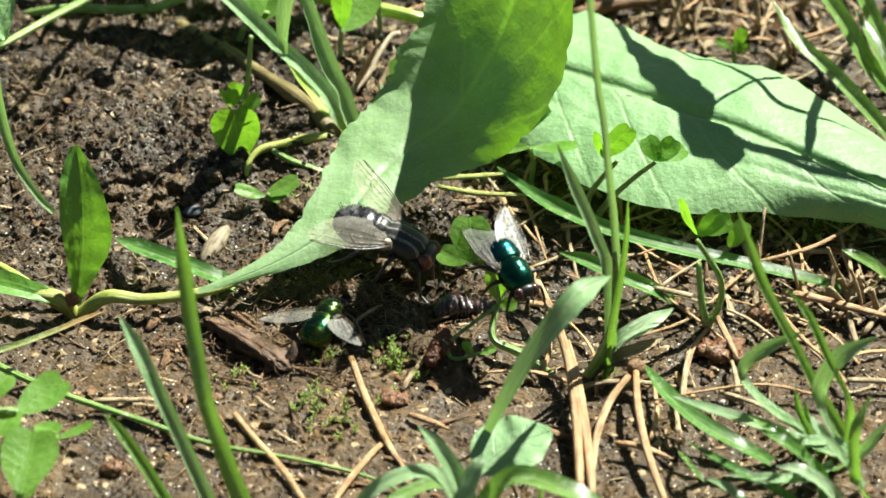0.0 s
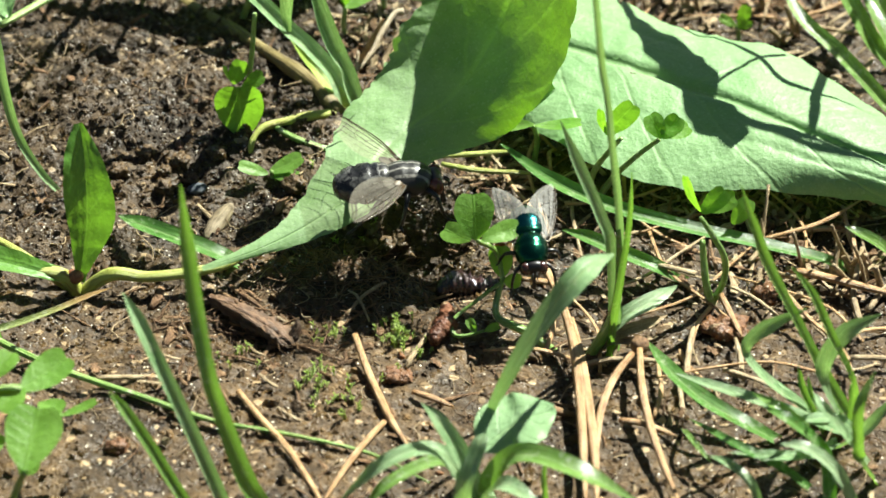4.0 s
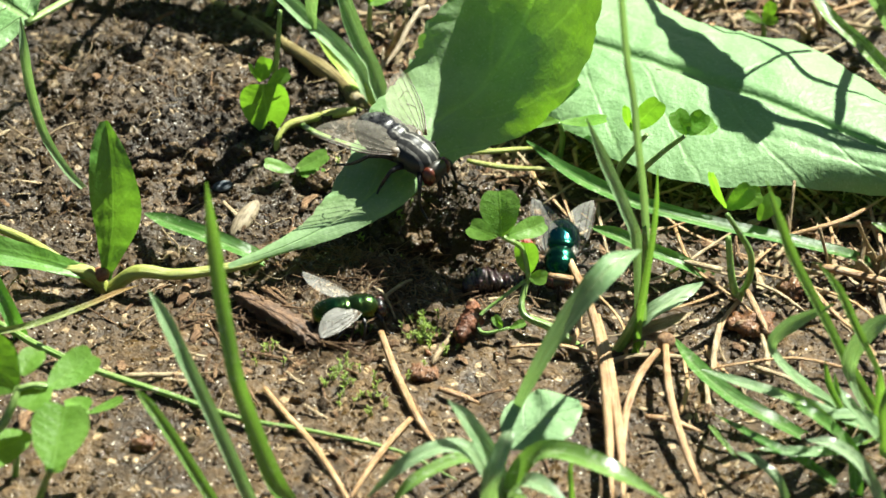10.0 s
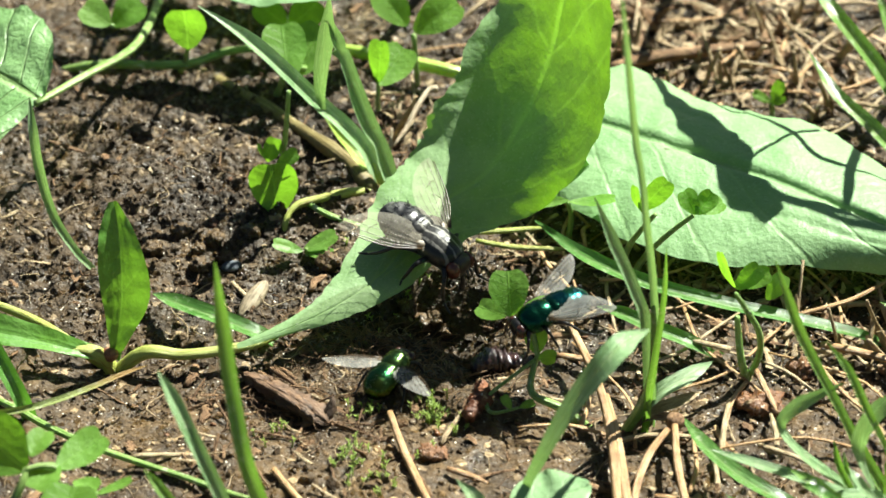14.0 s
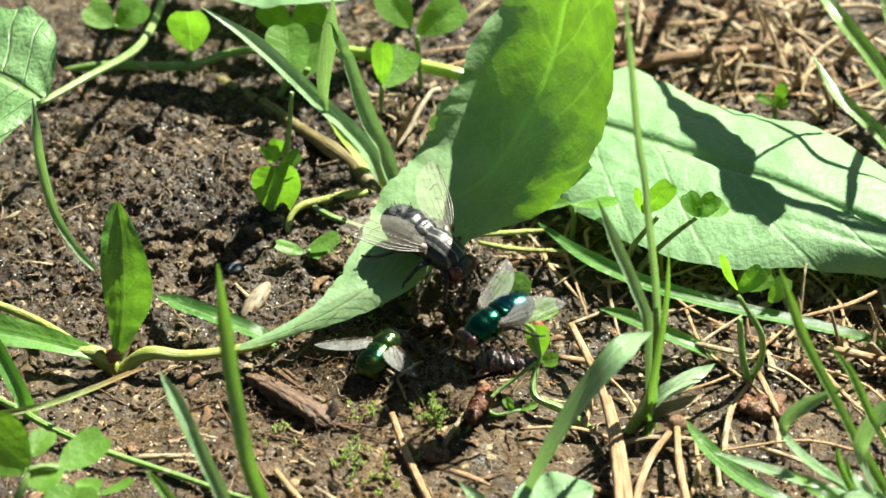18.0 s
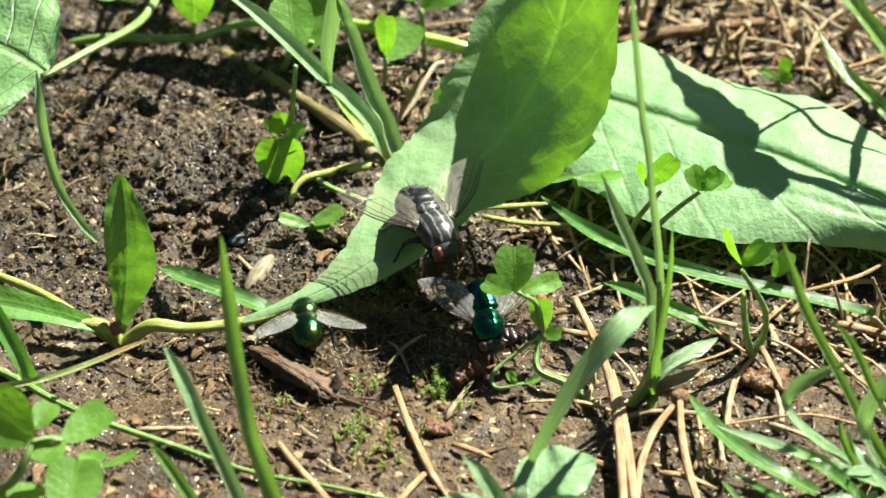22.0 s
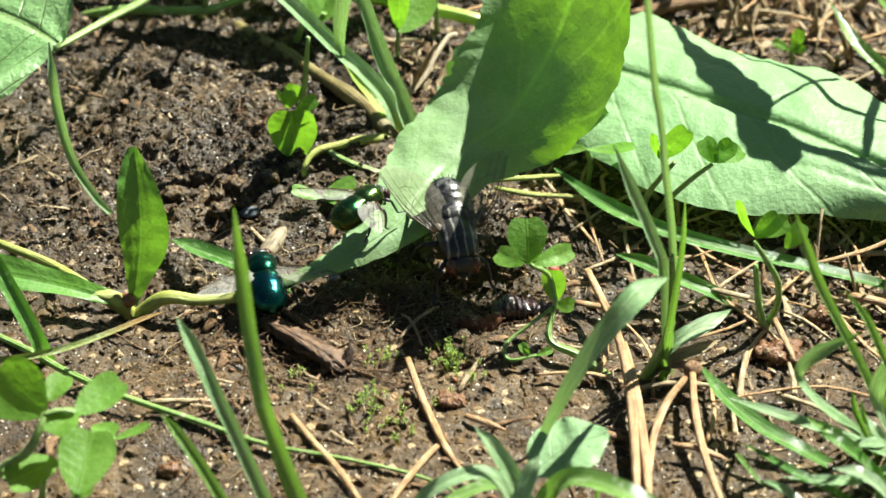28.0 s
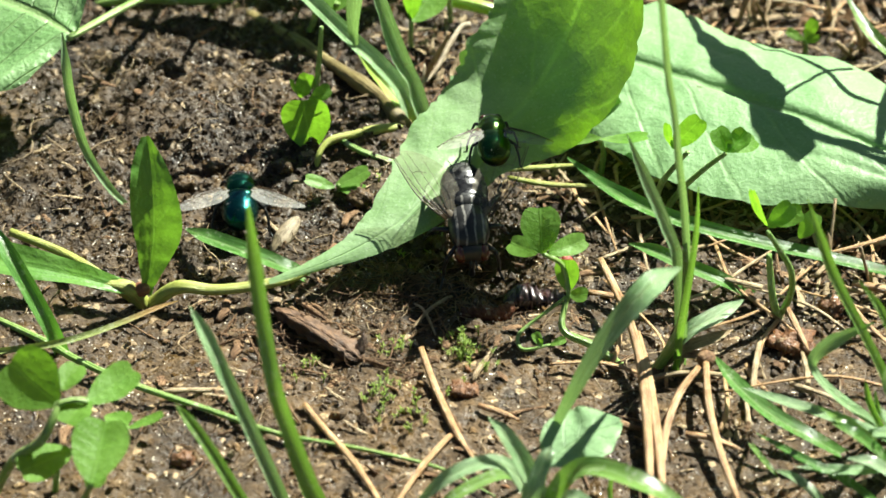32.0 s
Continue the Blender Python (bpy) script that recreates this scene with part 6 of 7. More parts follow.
def chequer_material():
    """Silver-grey and black patches that alternate over the abdomen."""
    n = Nodes("chequered_abdomen")
    mp = n.add("ShaderNodeMapping")
    n.put(mp.inputs[0], n.uv)
    mp.inputs["Scale"].default_value = (8, 4, 1)
    ck = n.add("ShaderNodeTexChecker")
    off = n.add("ShaderNodeVectorMath", operation="ADD")
    n.put(off.inputs[0], mp.outputs[0])
    wob = n.add("ShaderNodeTexNoise")
    wob.inputs["Scale"].default_value = 700
    n.put(wob.inputs["Vector"], n.pos)
    n.put(off.inputs[1], wob.outputs["Color"])
    n.put(ck.inputs[0], off.outputs[0])
    ck.inputs["Scale"].default_value = 1.0
    fac = n.math("MULTIPLY", ck.outputs["Fac"], n.step(n.noise(1500, 3), 0.3, 0.6))
    n.set(Base_Color=n.mix(fac, (0.008, 0.008, 0.009), (0.085, 0.085, 0.08)), Roughness=n.ramp(n.noise(2200, 3), [(0.35, (0.22,) * 3), (0.65, (0.4,) * 3)]), Specular_IOR_Level=0.45, Normal=n.bump(n.noise(2800, 3), 0.14, 0.0001))
    return n.mat


def wing_material(name, skin, low, high, rough, metal, gloss):
    """Clear wing skin: mostly see-through, faintly smoky, with a thin-film gloss."""
    n = Nodes(name)
    n.set(Base_Color=skin, Roughness=rough, Metallic=metal, Specular_IOR_Level=gloss, Normal=n.bump(n.noise(1600, 3), 0.3, 0.0001))
    clear = n.add("ShaderNodeBsdfTransparent")
    clear.inputs[0].default_value = (0.9, 0.88, 0.82, 1)
    m = n.add("ShaderNodeMixShader")
    n.put(m.inputs[0], n.ramp(n.noise(500, 3), [(0.3, (low,) * 3), (0.7, (high,) * 3)]))
    n.put(m.inputs[1], clear.outputs[0])
    n.put(m.inputs[2], n.bsdf.outputs[0])
    n.put(n.out.inputs[0], m.outputs[0])
    return n.mat


def plain_material(name, colour, rough=0.4, scale=3000):
    n = Nodes(name)
    n.set(Base_Color=n.mix(n.noise(scale, 3), colour, tuple(v * 0.5 for v in colour)), Roughness=rough, Normal=n.bump(n.noise(scale, 2), 0.3, 0.00006))
    return n.mat


M_WING = wing_material("wing_membrane", (0.72, 0.70, 0.64), 0.12, 0.28, 0.3, 0.0, 0.3)
M_CLEAR = wing_material("clear_wing_membrane", (0.44, 0.40, 0.32), 0.10, 0.20, 0.42, 0.0, 0.12)
M_VEIN = plain_material("wing_vein", (0.07, 0.042, 0.018), 0.35)
M_BLACK = plain_material("black_leg", (0.012, 0.011, 0.012), 0.35)
M_RED_EYE = eye_material("red_eye", (0.12, 0.028, 0.013))
M_BROWN_EYE = eye_material("brown_eye", (0.05, 0.016, 0.012))
M_FACE = plain_material("silver_face", (0.035, 0.03, 0.022), 0.4)
M_CALYPTER = plain_material("wing_scale", (0.04, 0.035, 0.025), 0.7)
M_BASE = plain_material("wing_base", (0.14, 0.11, 0.07), 0.5)
FLESH_SKIN = dict(thorax=stripe_material(), abdomen=chequer_material(), eye=M_RED_EYE, head=M_FACE)
GREEN_SKIN = dict(thorax=metal_material("green_thorax", (0.010, 0.085, 0.034), (0.08, 0.10, 0.016)), abdomen=metal_material("green_abdomen", (0.007, 0.05, 0.016), (0.06, 0.08, 0.010)), eye=M_BROWN_EYE, head=M_BLACK)
BLUE_SKIN = dict(thorax=metal_material("teal_thorax", (0.003, 0.038, 0.030), (0.006, 0.066, 0.030)), abdomen=metal_material("teal_abdomen", (0.003, 0.048, 0.056), (0.007, 0.08, 0.062)), eye=M_BROWN_EYE, head=M_BLACK)


def wing_geo(k, sign):
    """A wing from its hinge at the origin, pointing back along -y, rounded at the end."""
    rows = []
    for i in range(15):
        s = i / 14
        lead = 0.75 + 0.55 * math.sin(math.pi * s ** 0.8) - 0.35 * s
        rear = 0.35 + 2.55 * math.sin(math.pi * min(1, 0.06 + s * 0.93) ** 0.85) ** 0.8
        if s > 0.86:
            lead *= math.sqrt(max(0.02, 1 - ((s - 0.86) / 0.14) ** 2))
            rear *= math.sqrt(max(0.02, 1 - ((s - 0.86) / 0.14) ** 2))
        row = []
        for j in range(9):
            a = j / 8
            x = lead - a * (lead + rear)
            z = -0.10 * math.sin(s * 3) + 0.02 * math.sin(a * 11) * (0.4 + s) - 0.22 * (a - 0.3) ** 2
            row.append((sign * x * k, -9.3 * s * k, z * k))
        rows.append(row)
    return Geo().sheet(rows)


def vein_lines(k, sign):
    lines = []
    for x0, x1, x2, end, fat in ((0.6, 1.2, 0.55, 1.0, 1.6), (0.45, 0.85, 0.4, 1.0, 1.1), (0.3, 0.35, -0.3, 0.99, 0.8), (0.1, -0.45, -0.9, 0.95, 0.6), (-0.1, -1.1, -1.7, 0.78, 0.5), (-0.2, -1.6, -2.2, 0.5, 0.4)):
        lines.append(Geo().tube([(sign * x * k, -9.2 * e * end * k, 0.04 * k) for x, e in ((x0, 0.02), (x1, 0.45), (x2, 0.97))], [0.066 * k * fat, 0.046 * k * fat, 0.028 * k * fat], 5, steps=4))
    for pts in (((0.35, -3.9), (-0.2, -4.3), (-0.7, -4.2)), ((0.1, -6.2), (-0.5, -6.0), (-1.1, -5.2))):
        lines.append(Geo().tube([(sign * x * k, y * k, 0.04 * k) for x, y in pts], 0.034 * k, 5, steps=2))
    return lines


def fly(name, label, length, skin, plump, spread_angle, seed):
    """A fly with its feet at z = 0 and its head towards +y; returns it with its two wings."""
    k, r = length / 12, drawn(seed)
    ob = thing(name, label, "fly")
    S = lambda *p: tuple(v * k for v in p)
    full = lambda y, e: max(0.05, 4 * y * (1 - y)) ** -e  # squares off the ends
    groove = lambda y: (1 - (0.025 if plump else 0.09) * math.exp(-(((y * 4.2) % 1.0 - 0.5) / 0.10) ** 2)) * full(y, 0.14 if plump else 0.1)
    part("abdomen", Geo().ball(S(0, -2.3, 3.05), S(2.6 if plump else 2.5, 3.5, 2.15 if plump else 1.95), Matrix.Rotation(radians(6), 3, "X"), 30, 20, groove), skin["abdomen"], ob)
    waist = lambda y: full(y, 0.12) * (1.0 - 0.06 * math.exp(-((y - 0.52) / 0.05) ** 2))
    part("thorax", Geo().ball(S(0, 1.75, 3.4), S(2.3 if plump else 2.15, 2.75, 2.05 if plump else 1.8), None, 24, 20, waist), skin["thorax"], ob)
    part("scutellum", Geo().ball(S(0, -0.75, 4.2), S(1.95 if plump else 1.6, 1.2 if plump else 1.05, 1.0 if plump else 0.85)), skin["thorax"], ob)
    head = part("head", Geo().ball(S(0, 4.65, 2.9), S(1.85, 0.9, 1.4)), skin["head"], ob)
    for sx in (-1, 1):
        part("eye", Geo().ball(S(sx * (1.1 if plump else 1.2), 4.72, 3.05), S(0.78 if plump else 0.66, 0.85, 1.1), None, 12, 16), skin["eye"], head)
        part("antenna", Geo().tube([S(sx * 0.22, 5.7, 3.3), S(sx * 0.3, 6.1, 3.0), S(sx * 0.35, 6.2, 2.5)], S(0.12, 0.14, 0.1), 6), M_BLACK, head)
    part("proboscis", Geo().tube([S(0, 5.3, 2.2), S(0, 5.6, 1.3), S(0, 5.7, 0.4)], S(0.3, 0.25, 0.4), 7), M_BLACK, head)
    hair = Geo()
    for _ in range(100):
        back = r.random() < 0.55
        a, y = r.uniform(-1.2, 1.2), r.uniform(-5.6, -0.6) if back else r.uniform(-0.6, 4.0)
        cy, ry, rr = (-2.7, 3.2, 2.1) if back else (2.0, 2.6, 2.1)
        g = rr * math.sqrt(max(0.05, 1 - ((y - cy) / ry) ** 2)) * 0.93
        p = Vector(S(g * math.sin(a), y, 3.1 + g * math.cos(a) * 0.9))
        out = Vector((math.sin(a), -0.7, math.cos(a))).normalized() * r.uniform(0.25, 0.65) * k
        hair.tube([p - out * 0.1, p + out * 0.5, p + out + Vector((0, -0.2 * k, 0))], [0.035 * k, 0.022 * k, 0.01 * k], 4, steps=1)
    part("bristles", hair, M_BLACK, ob)
    for sx in (-1, 1):
        for y0, yk, yf, out in ((3.2, 4.6, 5.6, 2.9), (1.8, 1.6, 1.0, 4.0), (0.6, -1.4, -3.6, 3.9)):
            j = r.uniform(-0.3, 0.3)
            leg = Geo()
            leg.tube([S(sx * 1.0, y0, 2.2), S(sx * (out * 0.55), (y0 + yk) / 2, 2.9), S(sx * out * 0.85, yk + j, 2.7)], S(0.36, 0.34, 0.24), 7, steps=3)
            leg.tube([S(sx * out * 0.85, yk + j, 2.7), S(sx * out * 0.98, (yk + yf) / 2 + j, 1.3), S(sx * out, yf + j, 0.25)], S(0.22, 0.2, 0.15), 7, steps=3)
            leg.tube([S(sx * out, yf + j, 0.25), S(sx * (out + 0.25), yf * 1.12 + j, 0.08), S(sx * (out + 0.5), yf * 1.24 + j, 0.0)], S(0.15, 0.13, 0.1), 6, steps=2)
            part("leg", leg, M_BLACK, ob)
    wings = []
    for sx in (-1, 1):
        wing = part("wing", wing_geo(k, sx), M_WING if plump else M_CLEAR, ob, "clear veined wing")
        for line in vein_lines(k, sx):
            part("vein", line, M_VEIN, wing)
        part("wing_base", Geo().ball(S(-sx * 0.1, -0.35, -0.05), S(0.4, 0.6, 0.14)), M_BASE, wing)
        part("calypter", Geo().ball(S(-sx * 0.75, -0.9, -0.25), S(0.75, 0.8, 0.12)), M_CALYPTER, wing, "pale scale at the wing's root")
        wing.matrix_basis = wing_pose(k, sx, spread_angle)
        wings.append((wing, k, sx))
    return ob, wings


def wing_pose(k, sx, angle, lift=10):
    """The wing's pose in the fly's space, opened by that angle from the body's line."""
    return pose(sx * 1.75 * k * MM, 1.0 * k * MM, 4.3 * k * MM, 0, 0, sx * angle) @ pose(0, 0, 0, -lift * 0.5, sx * 14, 0)


flesh, flesh_wings = fly("flesh_fly", "grey and black striped flesh fly with red eyes feeding", 12, FLESH_SKIN, False, 32, 21)
green_a, a_wings = fly("greenbottle_fly", "shiny golden-green metallic blowfly walking on soil", 8.0, GREEN_SKIN, True, 42, 22)
green_b, b_wings = fly("greenbottle_fly", "shiny blue-green metallic blowfly near the clover", 9.2, BLUE_SKIN, True, 30, 23)


def motions():
    walk(flesh, [
        (0, pose(-0.00381, -0.00373, 0.00500, -14.0, 0.0, -111.0)),
        (1, pose(-0.00447, -0.00360, 0.00500, -14.0, 0.0, -109.6)),
        (1.6, pose(-0.00378, -0.00350, 0.00500, -14.0, 0.0, -109.7)),
        (1.8, pose(-0.00396, -0.00263, 0.00550, -14.0, 0.0, -131.9)),
        (2, pose(-0.00469, -0.00106, 0.00550, -12.9, 0.0, -162.2)),
        (2.6, pose(-0.00432, -0.00095, 0.00550, -22.0, 0.0, -152.7)),
        (3, pose(-0.00621, -0.00153, 0.00550, -14.7, 0.0, -150.8)),
        (3.5, pose(-0.00520, -0.00151, 0.00600, -8.0, 0.0, -111.8)),
        (4.5, pose(-0.00231, -0.00190, 0.00800, 5.0, 0.0, -65.7)),
        (5.5, pose(-0.00248, 0.00083, 0.00800, 12.0, 0.0, -8.0)),
        (6, pose(-0.00377, 0.00410, 0.00800, 11.7, 0.0, 12.9)),
        (7, pose(-0.00476, 0.00333, 0.00800, 9.0, 0.0, 6.7)),
        (7.6, pose(-0.00491, 0.00393, 0.00800, 8.0, 0.0, 0.7)),
        (7.8, pose(-0.00497, 0.00411, 0.00800, 4.0, 0.0, -40.5)),
        (8, pose(-0.00516, 0.00264, 0.00800, 1.7, 0.0, -72.1)),
        (9, pose(-0.00563, 0.00400, 0.00750, -2.5, 0.0, -120.3)),
        (10, pose(-0.00506, 0.00460, 0.00700, -10.5, 0.0, -129.9)),
        (11, pose(-0.00563, 0.00495, 0.00650, -17.2, 0.0, -136.2)),
        (12, pose(-0.00496, 0.00347, 0.00650, -17.8, 0.0, -127.4)),
        (13, pose(-0.00458, 0.00318, 0.00650, -17.5, 0.0, -124.7)),
        (14, pose(-0.00373, 0.00347, 0.00650, -16.0, 0.0, -128.1)),
        (17, pose(-0.00454, 0.00319, 0.00650, -16.0, 0.0, -125.1)),
        (18, pose(-0.00372, 0.00325, 0.00650, -16.0, 0.0, -128.4)),
        (19, pose(-0.00446, 0.00332, 0.00650, -17.6, 0.0, -123.6)),
        (20, pose(-0.00556, 0.00402, 0.00650, -15.6, 0.0, -122.8)),
        (21, pose(-0.00372, 0.00047, 0.00650, -13.5, 0.0, -134.0)),
        (22, pose(-0.00333, 0.00144, 0.00650, -5.3, 0.0, -155.9)),
        (23, pose(-0.00345, -0.00047, 0.00600, -8.0, 0.0, -163.5)),
        (24, pose(-0.00243, -0.00103, 0.00600, -8.0, 0.0, -160.4)),
        (25, pose(-0.00165, 0.00062, 0.00550, -17.2, 0.0, -171.9)),
        (28, pose(-0.00232, -0.00060, 0.00500, -23.1, 0.0, -166.9)),
        (29, pose(-0.00224, -0.00060, 0.00500, -23.5, 0.0, -168.8)),
        (30, pose(-0.00205, -0.00007, 0.00500, -24.1, 0.0, -170.9)),
        (31, pose(-0.00212, 0.00030, 0.00500, -24.9, 0.0, -170.4)),
        (32, pose(-0.00228, 0.00010, 0.00500, -25.3, 0.0, -172.2)),
    ])
    walk(green_a, [
        (0, pose(-0.00937, -0.01080, 0.00032, 0.0, 0.0, -22.0)),
        (1, pose(-0.00874, -0.01081, 0.00032, 4.7, 0.0, -24.1)),
        (1.7, pose(-0.00941, -0.01023, 0.00037, 0.0, 0.0, -25.6)),
        (2, pose(-0.01242, -0.01256, 0.00700, 15.0, 0.0, 29.4)),
        (2.2, pose(-0.02074, -0.00692, 0.01400, 10.0, 0.0, 38.4)),
        (2.4, pose(-0.02125, -0.00551, 0.01800, 0.0, 0.0, 39.9)),
        (2.6, pose(-0.01857, 0.00140, 0.01800, 0.0, 0.0, 72.9)),
        (2.667, pose(-0.01751, 0.00200, 0.01733, 0.0, 0.0, 14.4)),
        (2.733, pose(-0.01645, 0.00260, 0.01667, 0.0, 0.0, -44.1)),
        (2.8, pose(-0.01539, 0.00319, 0.01600, 0.0, 0.0, -102.5)),
        (3, pose(-0.01019, 0.00736, 0.00700, -0.1, 0.0, -52.0)),
        (3.5, pose(-0.01037, 0.00460, 0.00700, 0.0, 0.0, -39.9)),
        (4.3, pose(0.00180, 0.02497, 0.02800, 10.0, 0.0, -22.0)),
        (5.3, pose(0.00543, 0.02460, 0.02800, -5.0, 0.0, -8.3)),
        (5.467, pose(0.00425, 0.01703, 0.02667, -6.7, 0.0, -68.2)),
        (5.633, pose(0.00307, 0.00947, 0.02533, -8.3, 0.0, -128.1)),
        (5.8, pose(0.00189, 0.00190, 0.02400, -10.0, 0.0, -187.9)),
        (5.867, pose(0.00242, -0.00167, 0.02200, -6.7, 0.0, -128.8)),
        (5.933, pose(0.00295, -0.00524, 0.02000, -3.3, 0.0, -69.8)),
        (6, pose(0.00347, -0.00881, 0.01800, 0.0, 0.0, -10.7)),
        (6.067, pose(0.00163, -0.00924, 0.01550, 0.0, 0.0, 42.7)),
        (6.1, pose(-0.00021, -0.00968, 0.01300, 0.0, 0.0, 96.1)),
        (6.4, pose(-0.01389, -0.01117, 0.01000, 0.0, 0.0, 112.7)),
        (6.7, pose(-0.01981, -0.01025, 0.00600, 0.0, 0.0, 130.2)),
        (6.867, pose(-0.01712, -0.01087, 0.00360, 0.0, 0.0, 197.9)),
        (7, pose(-0.01451, -0.01183, 0.00121, -1.3, 0.0, 281.6)),
        (7.5, pose(-0.01346, -0.01287, 0.00076, 0.0, 0.0, 226.4)),
        (8, pose(-0.01200, -0.01448, 0.00060, 3.5, 0.0, 252.6)),
        (9, pose(-0.01220, -0.01419, 0.00063, 2.1, 0.0, 253.2)),
        (9.8, pose(-0.00778, -0.01391, 0.00040, 0.0, 0.0, 275.3)),
        (10, pose(-0.00983, -0.01340, 0.00053, -0.9, 0.0, 281.7)),
        (11, pose(-0.00563, -0.01204, 0.00012, 0.0, 0.0, 315.4)),
        (12, pose(-0.00612, -0.01110, 0.00021, 0.0, 0.0, 330.2)),
        (13, pose(-0.00643, -0.01044, 0.00023, 0.0, 0.0, 332.3)),
        (14, pose(-0.00670, -0.01016, 0.00026, 0.0, 0.0, 331.0)),
        (17, pose(-0.00817, -0.00693, 0.00039, 0.0, 0.0, 335.6)),
        (18, pose(-0.00786, -0.00670, 0.00036, 0.0, 0.0, 333.3)),
        (19, pose(-0.00680, -0.00635, 0.00002, 0.0, 0.0, 330.6)),
        (20, pose(-0.00753, -0.00810, 0.00026, 0.0, 0.0, 331.3)),
        (21, pose(-0.01222, -0.00825, 0.00023, 0.0, 0.0, 357.1)),
        (22, pose(-0.01582, -0.00687, 0.00102, 1.0, 0.0, 367.6)),
        (23, pose(-0.01688, -0.00325, 0.00300, 1.7, 0.0, 335.7)),
        (24, pose(-0.01707, -0.00407, 0.00400, 2.8, 0.0, 336.7)),
        (25, pose(-0.01739, -0.00417, 0.00600, -1.5, 0.0, 316.8)),
        (28, pose(-0.01165, -0.00141, 0.00800, -1.5, 0.0, 321.3)),
        (29, pose(-0.00862, 0.00454, 0.01000, -2.4, 0.0, 295.4)),
        (30, pose(-0.00386, 0.00758, 0.01100, 0.4, 0.0, 262.1)),
        (31, pose(0.00032, 0.00633, 0.01000, 0.0, 0.0, 343.0)),
        (32, pose(0.00058, 0.00589, 0.01000, 0.0, 0.0, 364.9)),
    ])
    walk(green_b, [
        (0, pose(0.00900, -0.01040, 0.00720, -13.2, 0.0, -152.0)),
        (1, pose(0.00882, -0.01007, 0.00720, -13.2, 0.0, -152.5)),
        (2, pose(0.00931, -0.01041, 0.00720, -13.2, 0.0, -152.9)),
        (3, pose(0.00959, -0.00895, 0.00720, -14.6, 0.0, -151.7)),
        (3.5, pose(0.01031, -0.00941, 0.00720, -12.0, 0.0, -162.7)),
        (5.5, pose(0.01150, -0.00092, -0.00041, -14.0, 0.0, -183.4)),
        (6, pose(0.01162, -0.00015, -0.00023, -13.6, 0.0, -186.4)),
        (7, pose(0.01168, -0.00072, -0.00025, -15.0, 0.0, -188.6)),
        (8, pose(0.01171, -0.00055, -0.00021, -13.8, 0.0, -190.0)),
        (9, pose(0.01212, -0.00236, -0.00021, -14.8, 0.0, -184.7)),
        (10, pose(0.01179, -0.00301, -0.00028, -13.9, 0.0, -183.2)),
        (11, pose(0.01221, -0.00463, 0.00240, -10.9, 0.0, -209.0)),
        (12, pose(0.01133, -0.00754, 0.00540, -6.4, 0.0, -232.9)),
        (13, pose(0.00999, -0.00869, 0.00690, -7.4, 0.0, -237.0)),
        (14, pose(0.00985, -0.00907, 0.00690, -10.0, 0.0, -244.1)),
        (17, pose(0.00457, -0.01188, 0.00950, -10.7, 0.0, -238.0)),
        (18, pose(0.00412, -0.01318, 0.00950, -10.0, 0.0, -231.4)),
        (19, pose(0.00421, -0.01185, 0.00950, -9.8, 0.0, -238.9)),
        (20, pose(0.00524, -0.01088, 0.00950, -9.6, 0.0, -242.9)),
        (21, pose(0.00518, -0.01340, 0.00800, -11.3, 0.0, -228.8)),
        (21.6, pose(0.00263, -0.00642, 0.00290, -15.0, 0.0, -269.4)),
        (21.8, pose(0.00248, -0.00710, 0.00290, -17.5, 0.0, -219.2)),
        (22, pose(0.00233, -0.00778, 0.00290, -20.0, 0.0, -169.0)),
        (23, pose(0.00322, -0.01241, 0.00126, -5.0, 0.0, -190.6)),
        (23.6, pose(0.00333, -0.00621, -0.00251, 0.0, 0.0, -199.3)),
        (23.7, pose(0.00192, -0.00949, 0.00070, 5.0, 0.0, -266.3)),
        (23.8, pose(0.00051, -0.01276, 0.00390, 10.0, 0.0, -333.2)),
        (24, pose(-0.00326, -0.01387, 0.00590, 4.3, 0.0, -354.9)),
        (24.3, pose(-0.00706, -0.01511, 0.00390, 0.0, 0.0, -352.8)),
        (24.6, pose(-0.01129, -0.01257, 0.00190, 0.0, 0.0, -354.6)),
        (25, pose(-0.01260, -0.01030, 0.00079, -0.5, 0.0, -345.1)),
        (25.5, pose(-0.01305, -0.00895, 0.00041, 0.0, 0.0, -347.5)),
        (27.5, pose(-0.01969, -0.00851, 0.00034, 0.0, 0.0, -351.0)),
        (28, pose(-0.02151, -0.00467, 0.00083, 4.5, 0.0, -347.3)),
        (29, pose(-0.02569, 0.00185, 0.00074, 1.3, 0.0, -355.1)),
        (30, pose(-0.02633, 0.00851, 0.00084, 3.1, 0.0, -358.0)),
        (31, pose(-0.02624, 0.00742, 0.00066, 0.0, 0.0, -360.7)),
        (32, pose(-0.02597, 0.00741, 0.00063, 0.0, 0.0, -357.4)),
    ])
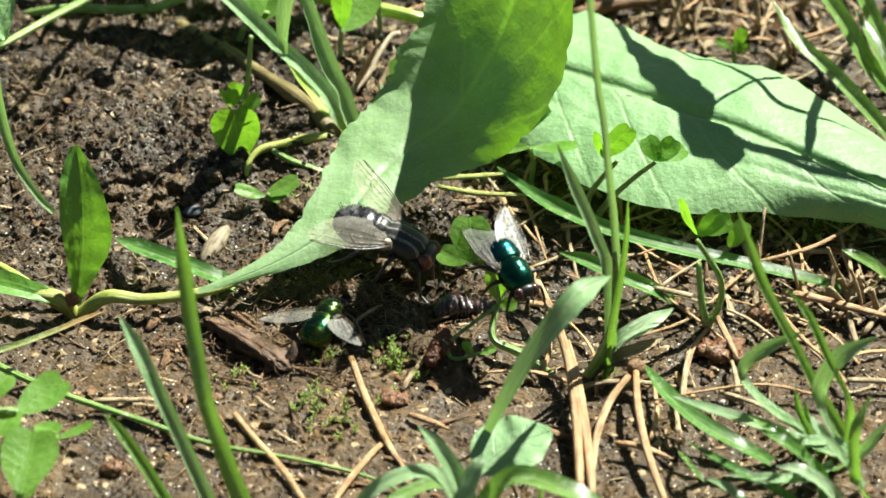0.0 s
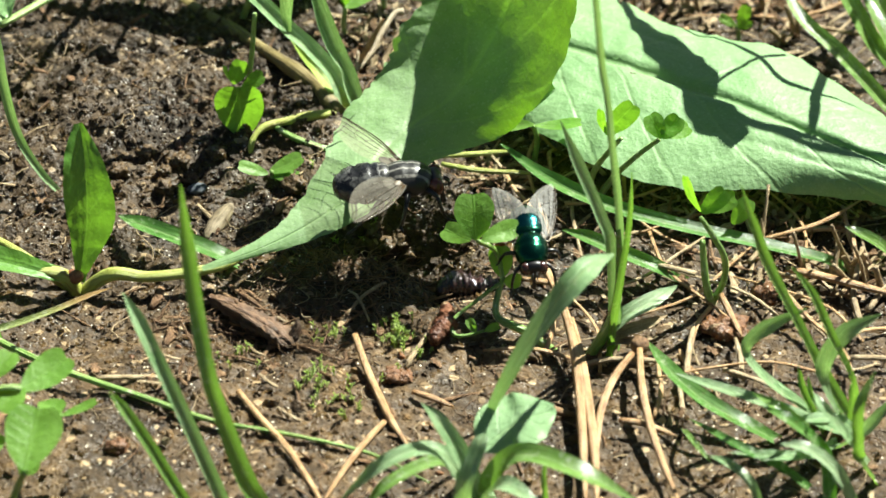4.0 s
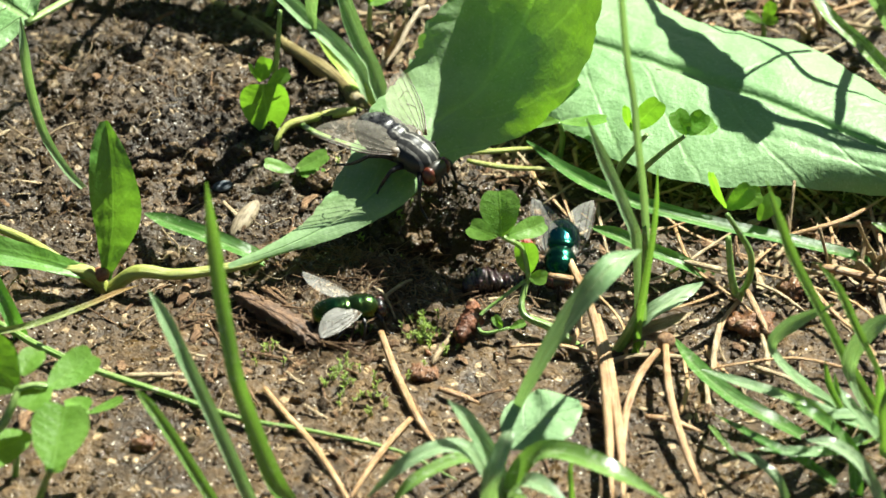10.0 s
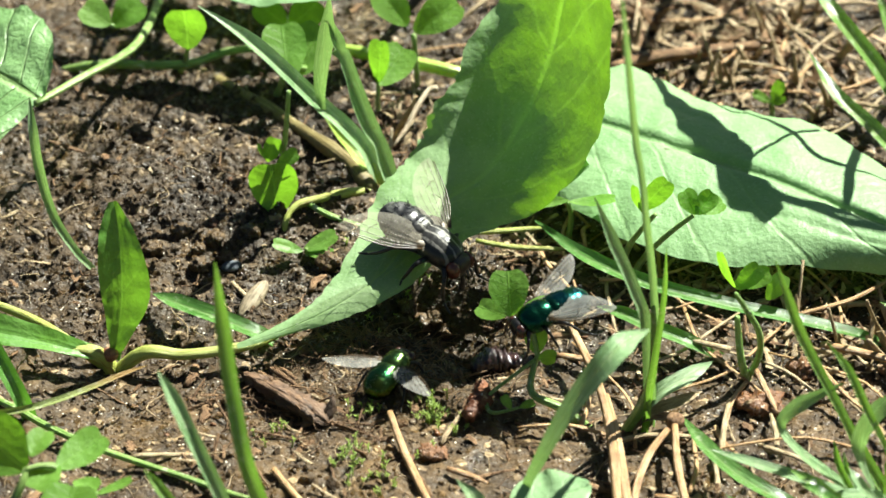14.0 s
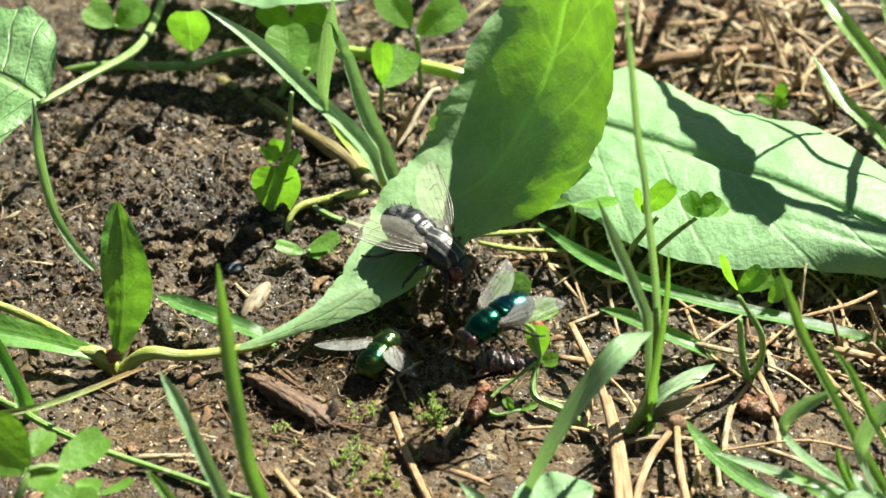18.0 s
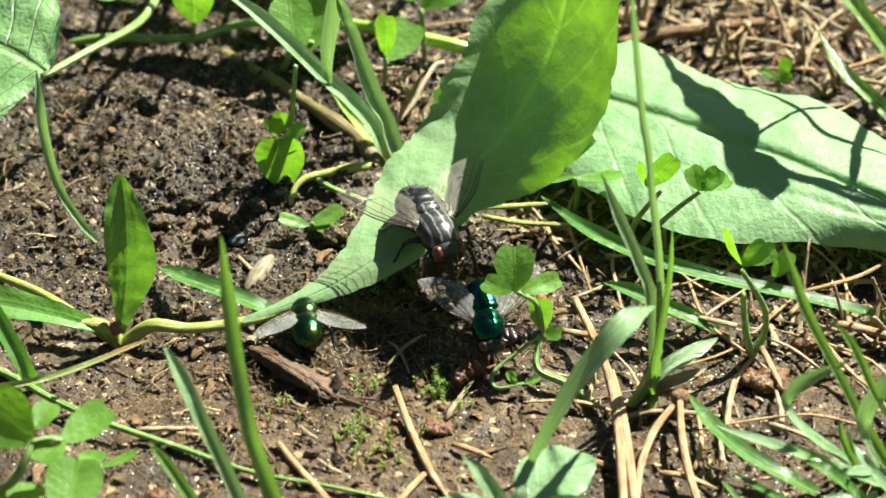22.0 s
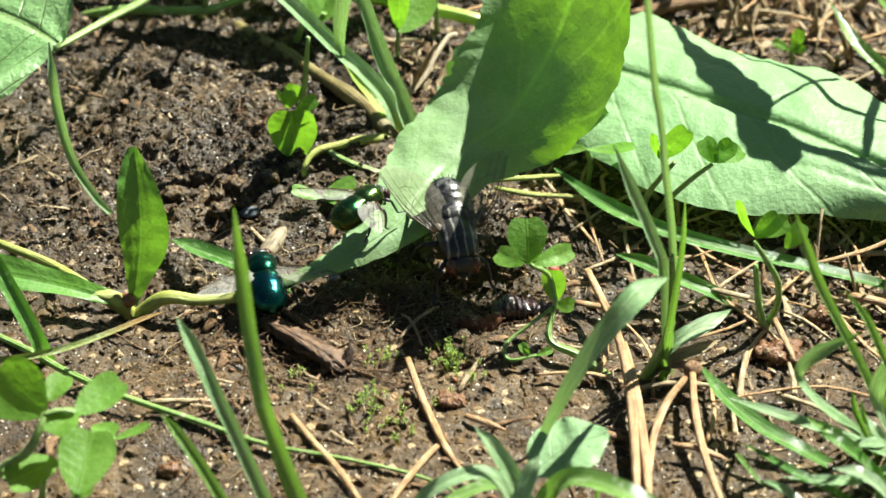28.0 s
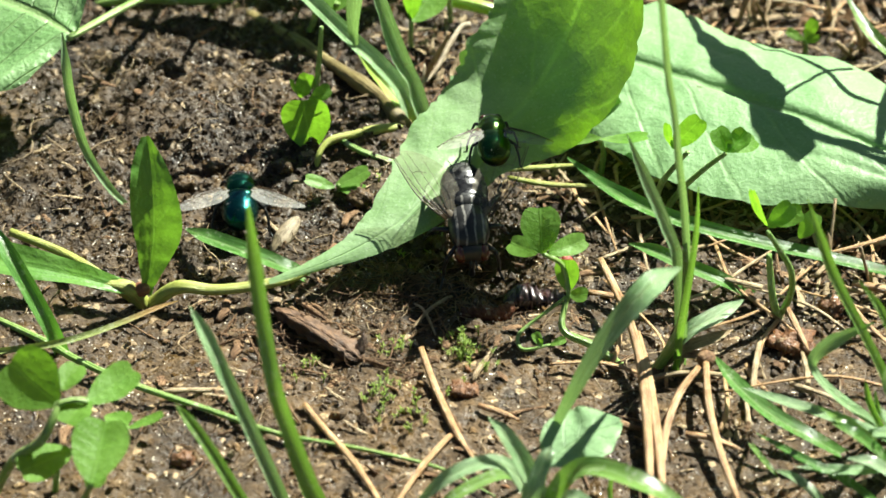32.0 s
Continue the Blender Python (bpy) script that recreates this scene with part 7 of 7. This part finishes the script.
    walk(scrap, [
        (0, pose(0.0021, -0.0140, (gz(2.1, -14.0) + 0.8) * MM, 0, 0, -5.0)),
        (21, pose(0.0021, -0.0140, (gz(2.1, -14.0) + 0.8) * MM, 0, 0, -5.0)),
        (22, pose(0.0010, -0.0125, (gz(1.0, -12.5) + 0.8) * MM, 0, 0, -20.0)),
        (23, pose(0.0000, -0.0112, (gz(0.0, -11.2) + 0.8) * MM, 0, 0, -35.0)),
        (24, pose(-0.0002, -0.0085, (gz(-0.2, -8.5) + 0.8) * MM, 0, 0, -62.0)),
        (25, pose(0.0000, -0.0072, (gz(0.0, -7.2) + 0.8) * MM, 0, 0, -66.0)),
        (32, pose(0.0000, -0.0072, (gz(0.0, -7.2) + 0.8) * MM, 0, 0, -66.0)),
    ])
    for wings, rows in (
        (flesh_wings, [(0, 34), (1.6, 34), (1.9, 48), (2.4, 40), (3.0, 36), (3.4, 62), (4.5, 40), (5.5, 30), (7.2, 34), (7.6, 60), (8.0, 30), (9.0, 30), (10.0, 34), (12.0, 37), (18.8, 37), (19.5, 34),
                       (20.3, 46), (20.8, 60), (21.3, 48), (22.0, 42), (22.8, 62), (24.0, 42), (25.0, 30), (28.0, 30), (32.0, 32)]),
        (a_wings, [(0, 44), (1.7, 44), (1.9, 85), (2.1, 60), (2.4, 88), (2.7, 66), (2.9, 80), (3.1, 44), (3.5, 44), (4.0, 85), (5.8, 85), (6.2, 65), (6.5, 85), (6.9, 40), (7.5, 58), (8.0, 34), (10.0, 42),
                   (10.7, 55), (14.0, 55), (20.2, 44), (20.6, 46), (22.0, 48), (23.0, 44), (27.6, 40), (28.0, 46), (28.4, 40), (32.0, 50)]),
        (b_wings, [(0, 9), (3.5, 12), (5.5, 13), (10.8, 14), (11.2, 60), (12.0, 40), (14.0, 30), (19.8, 26), (21.8, 44), (23.4, 40), (23.8, 80), (24.0, 66), (24.3, 52), (24.8, 60), (25.2, 62),
                   (25.5, 58), (27.5, 56), (28.0, 60), (28.4, 40), (30.0, 44), (32.0, 50)]),
    ):
        for wing, k, sx in wings:
            walk(wing, [(t, wing_pose(k, sx, a)) for t, a in rows])


motions()
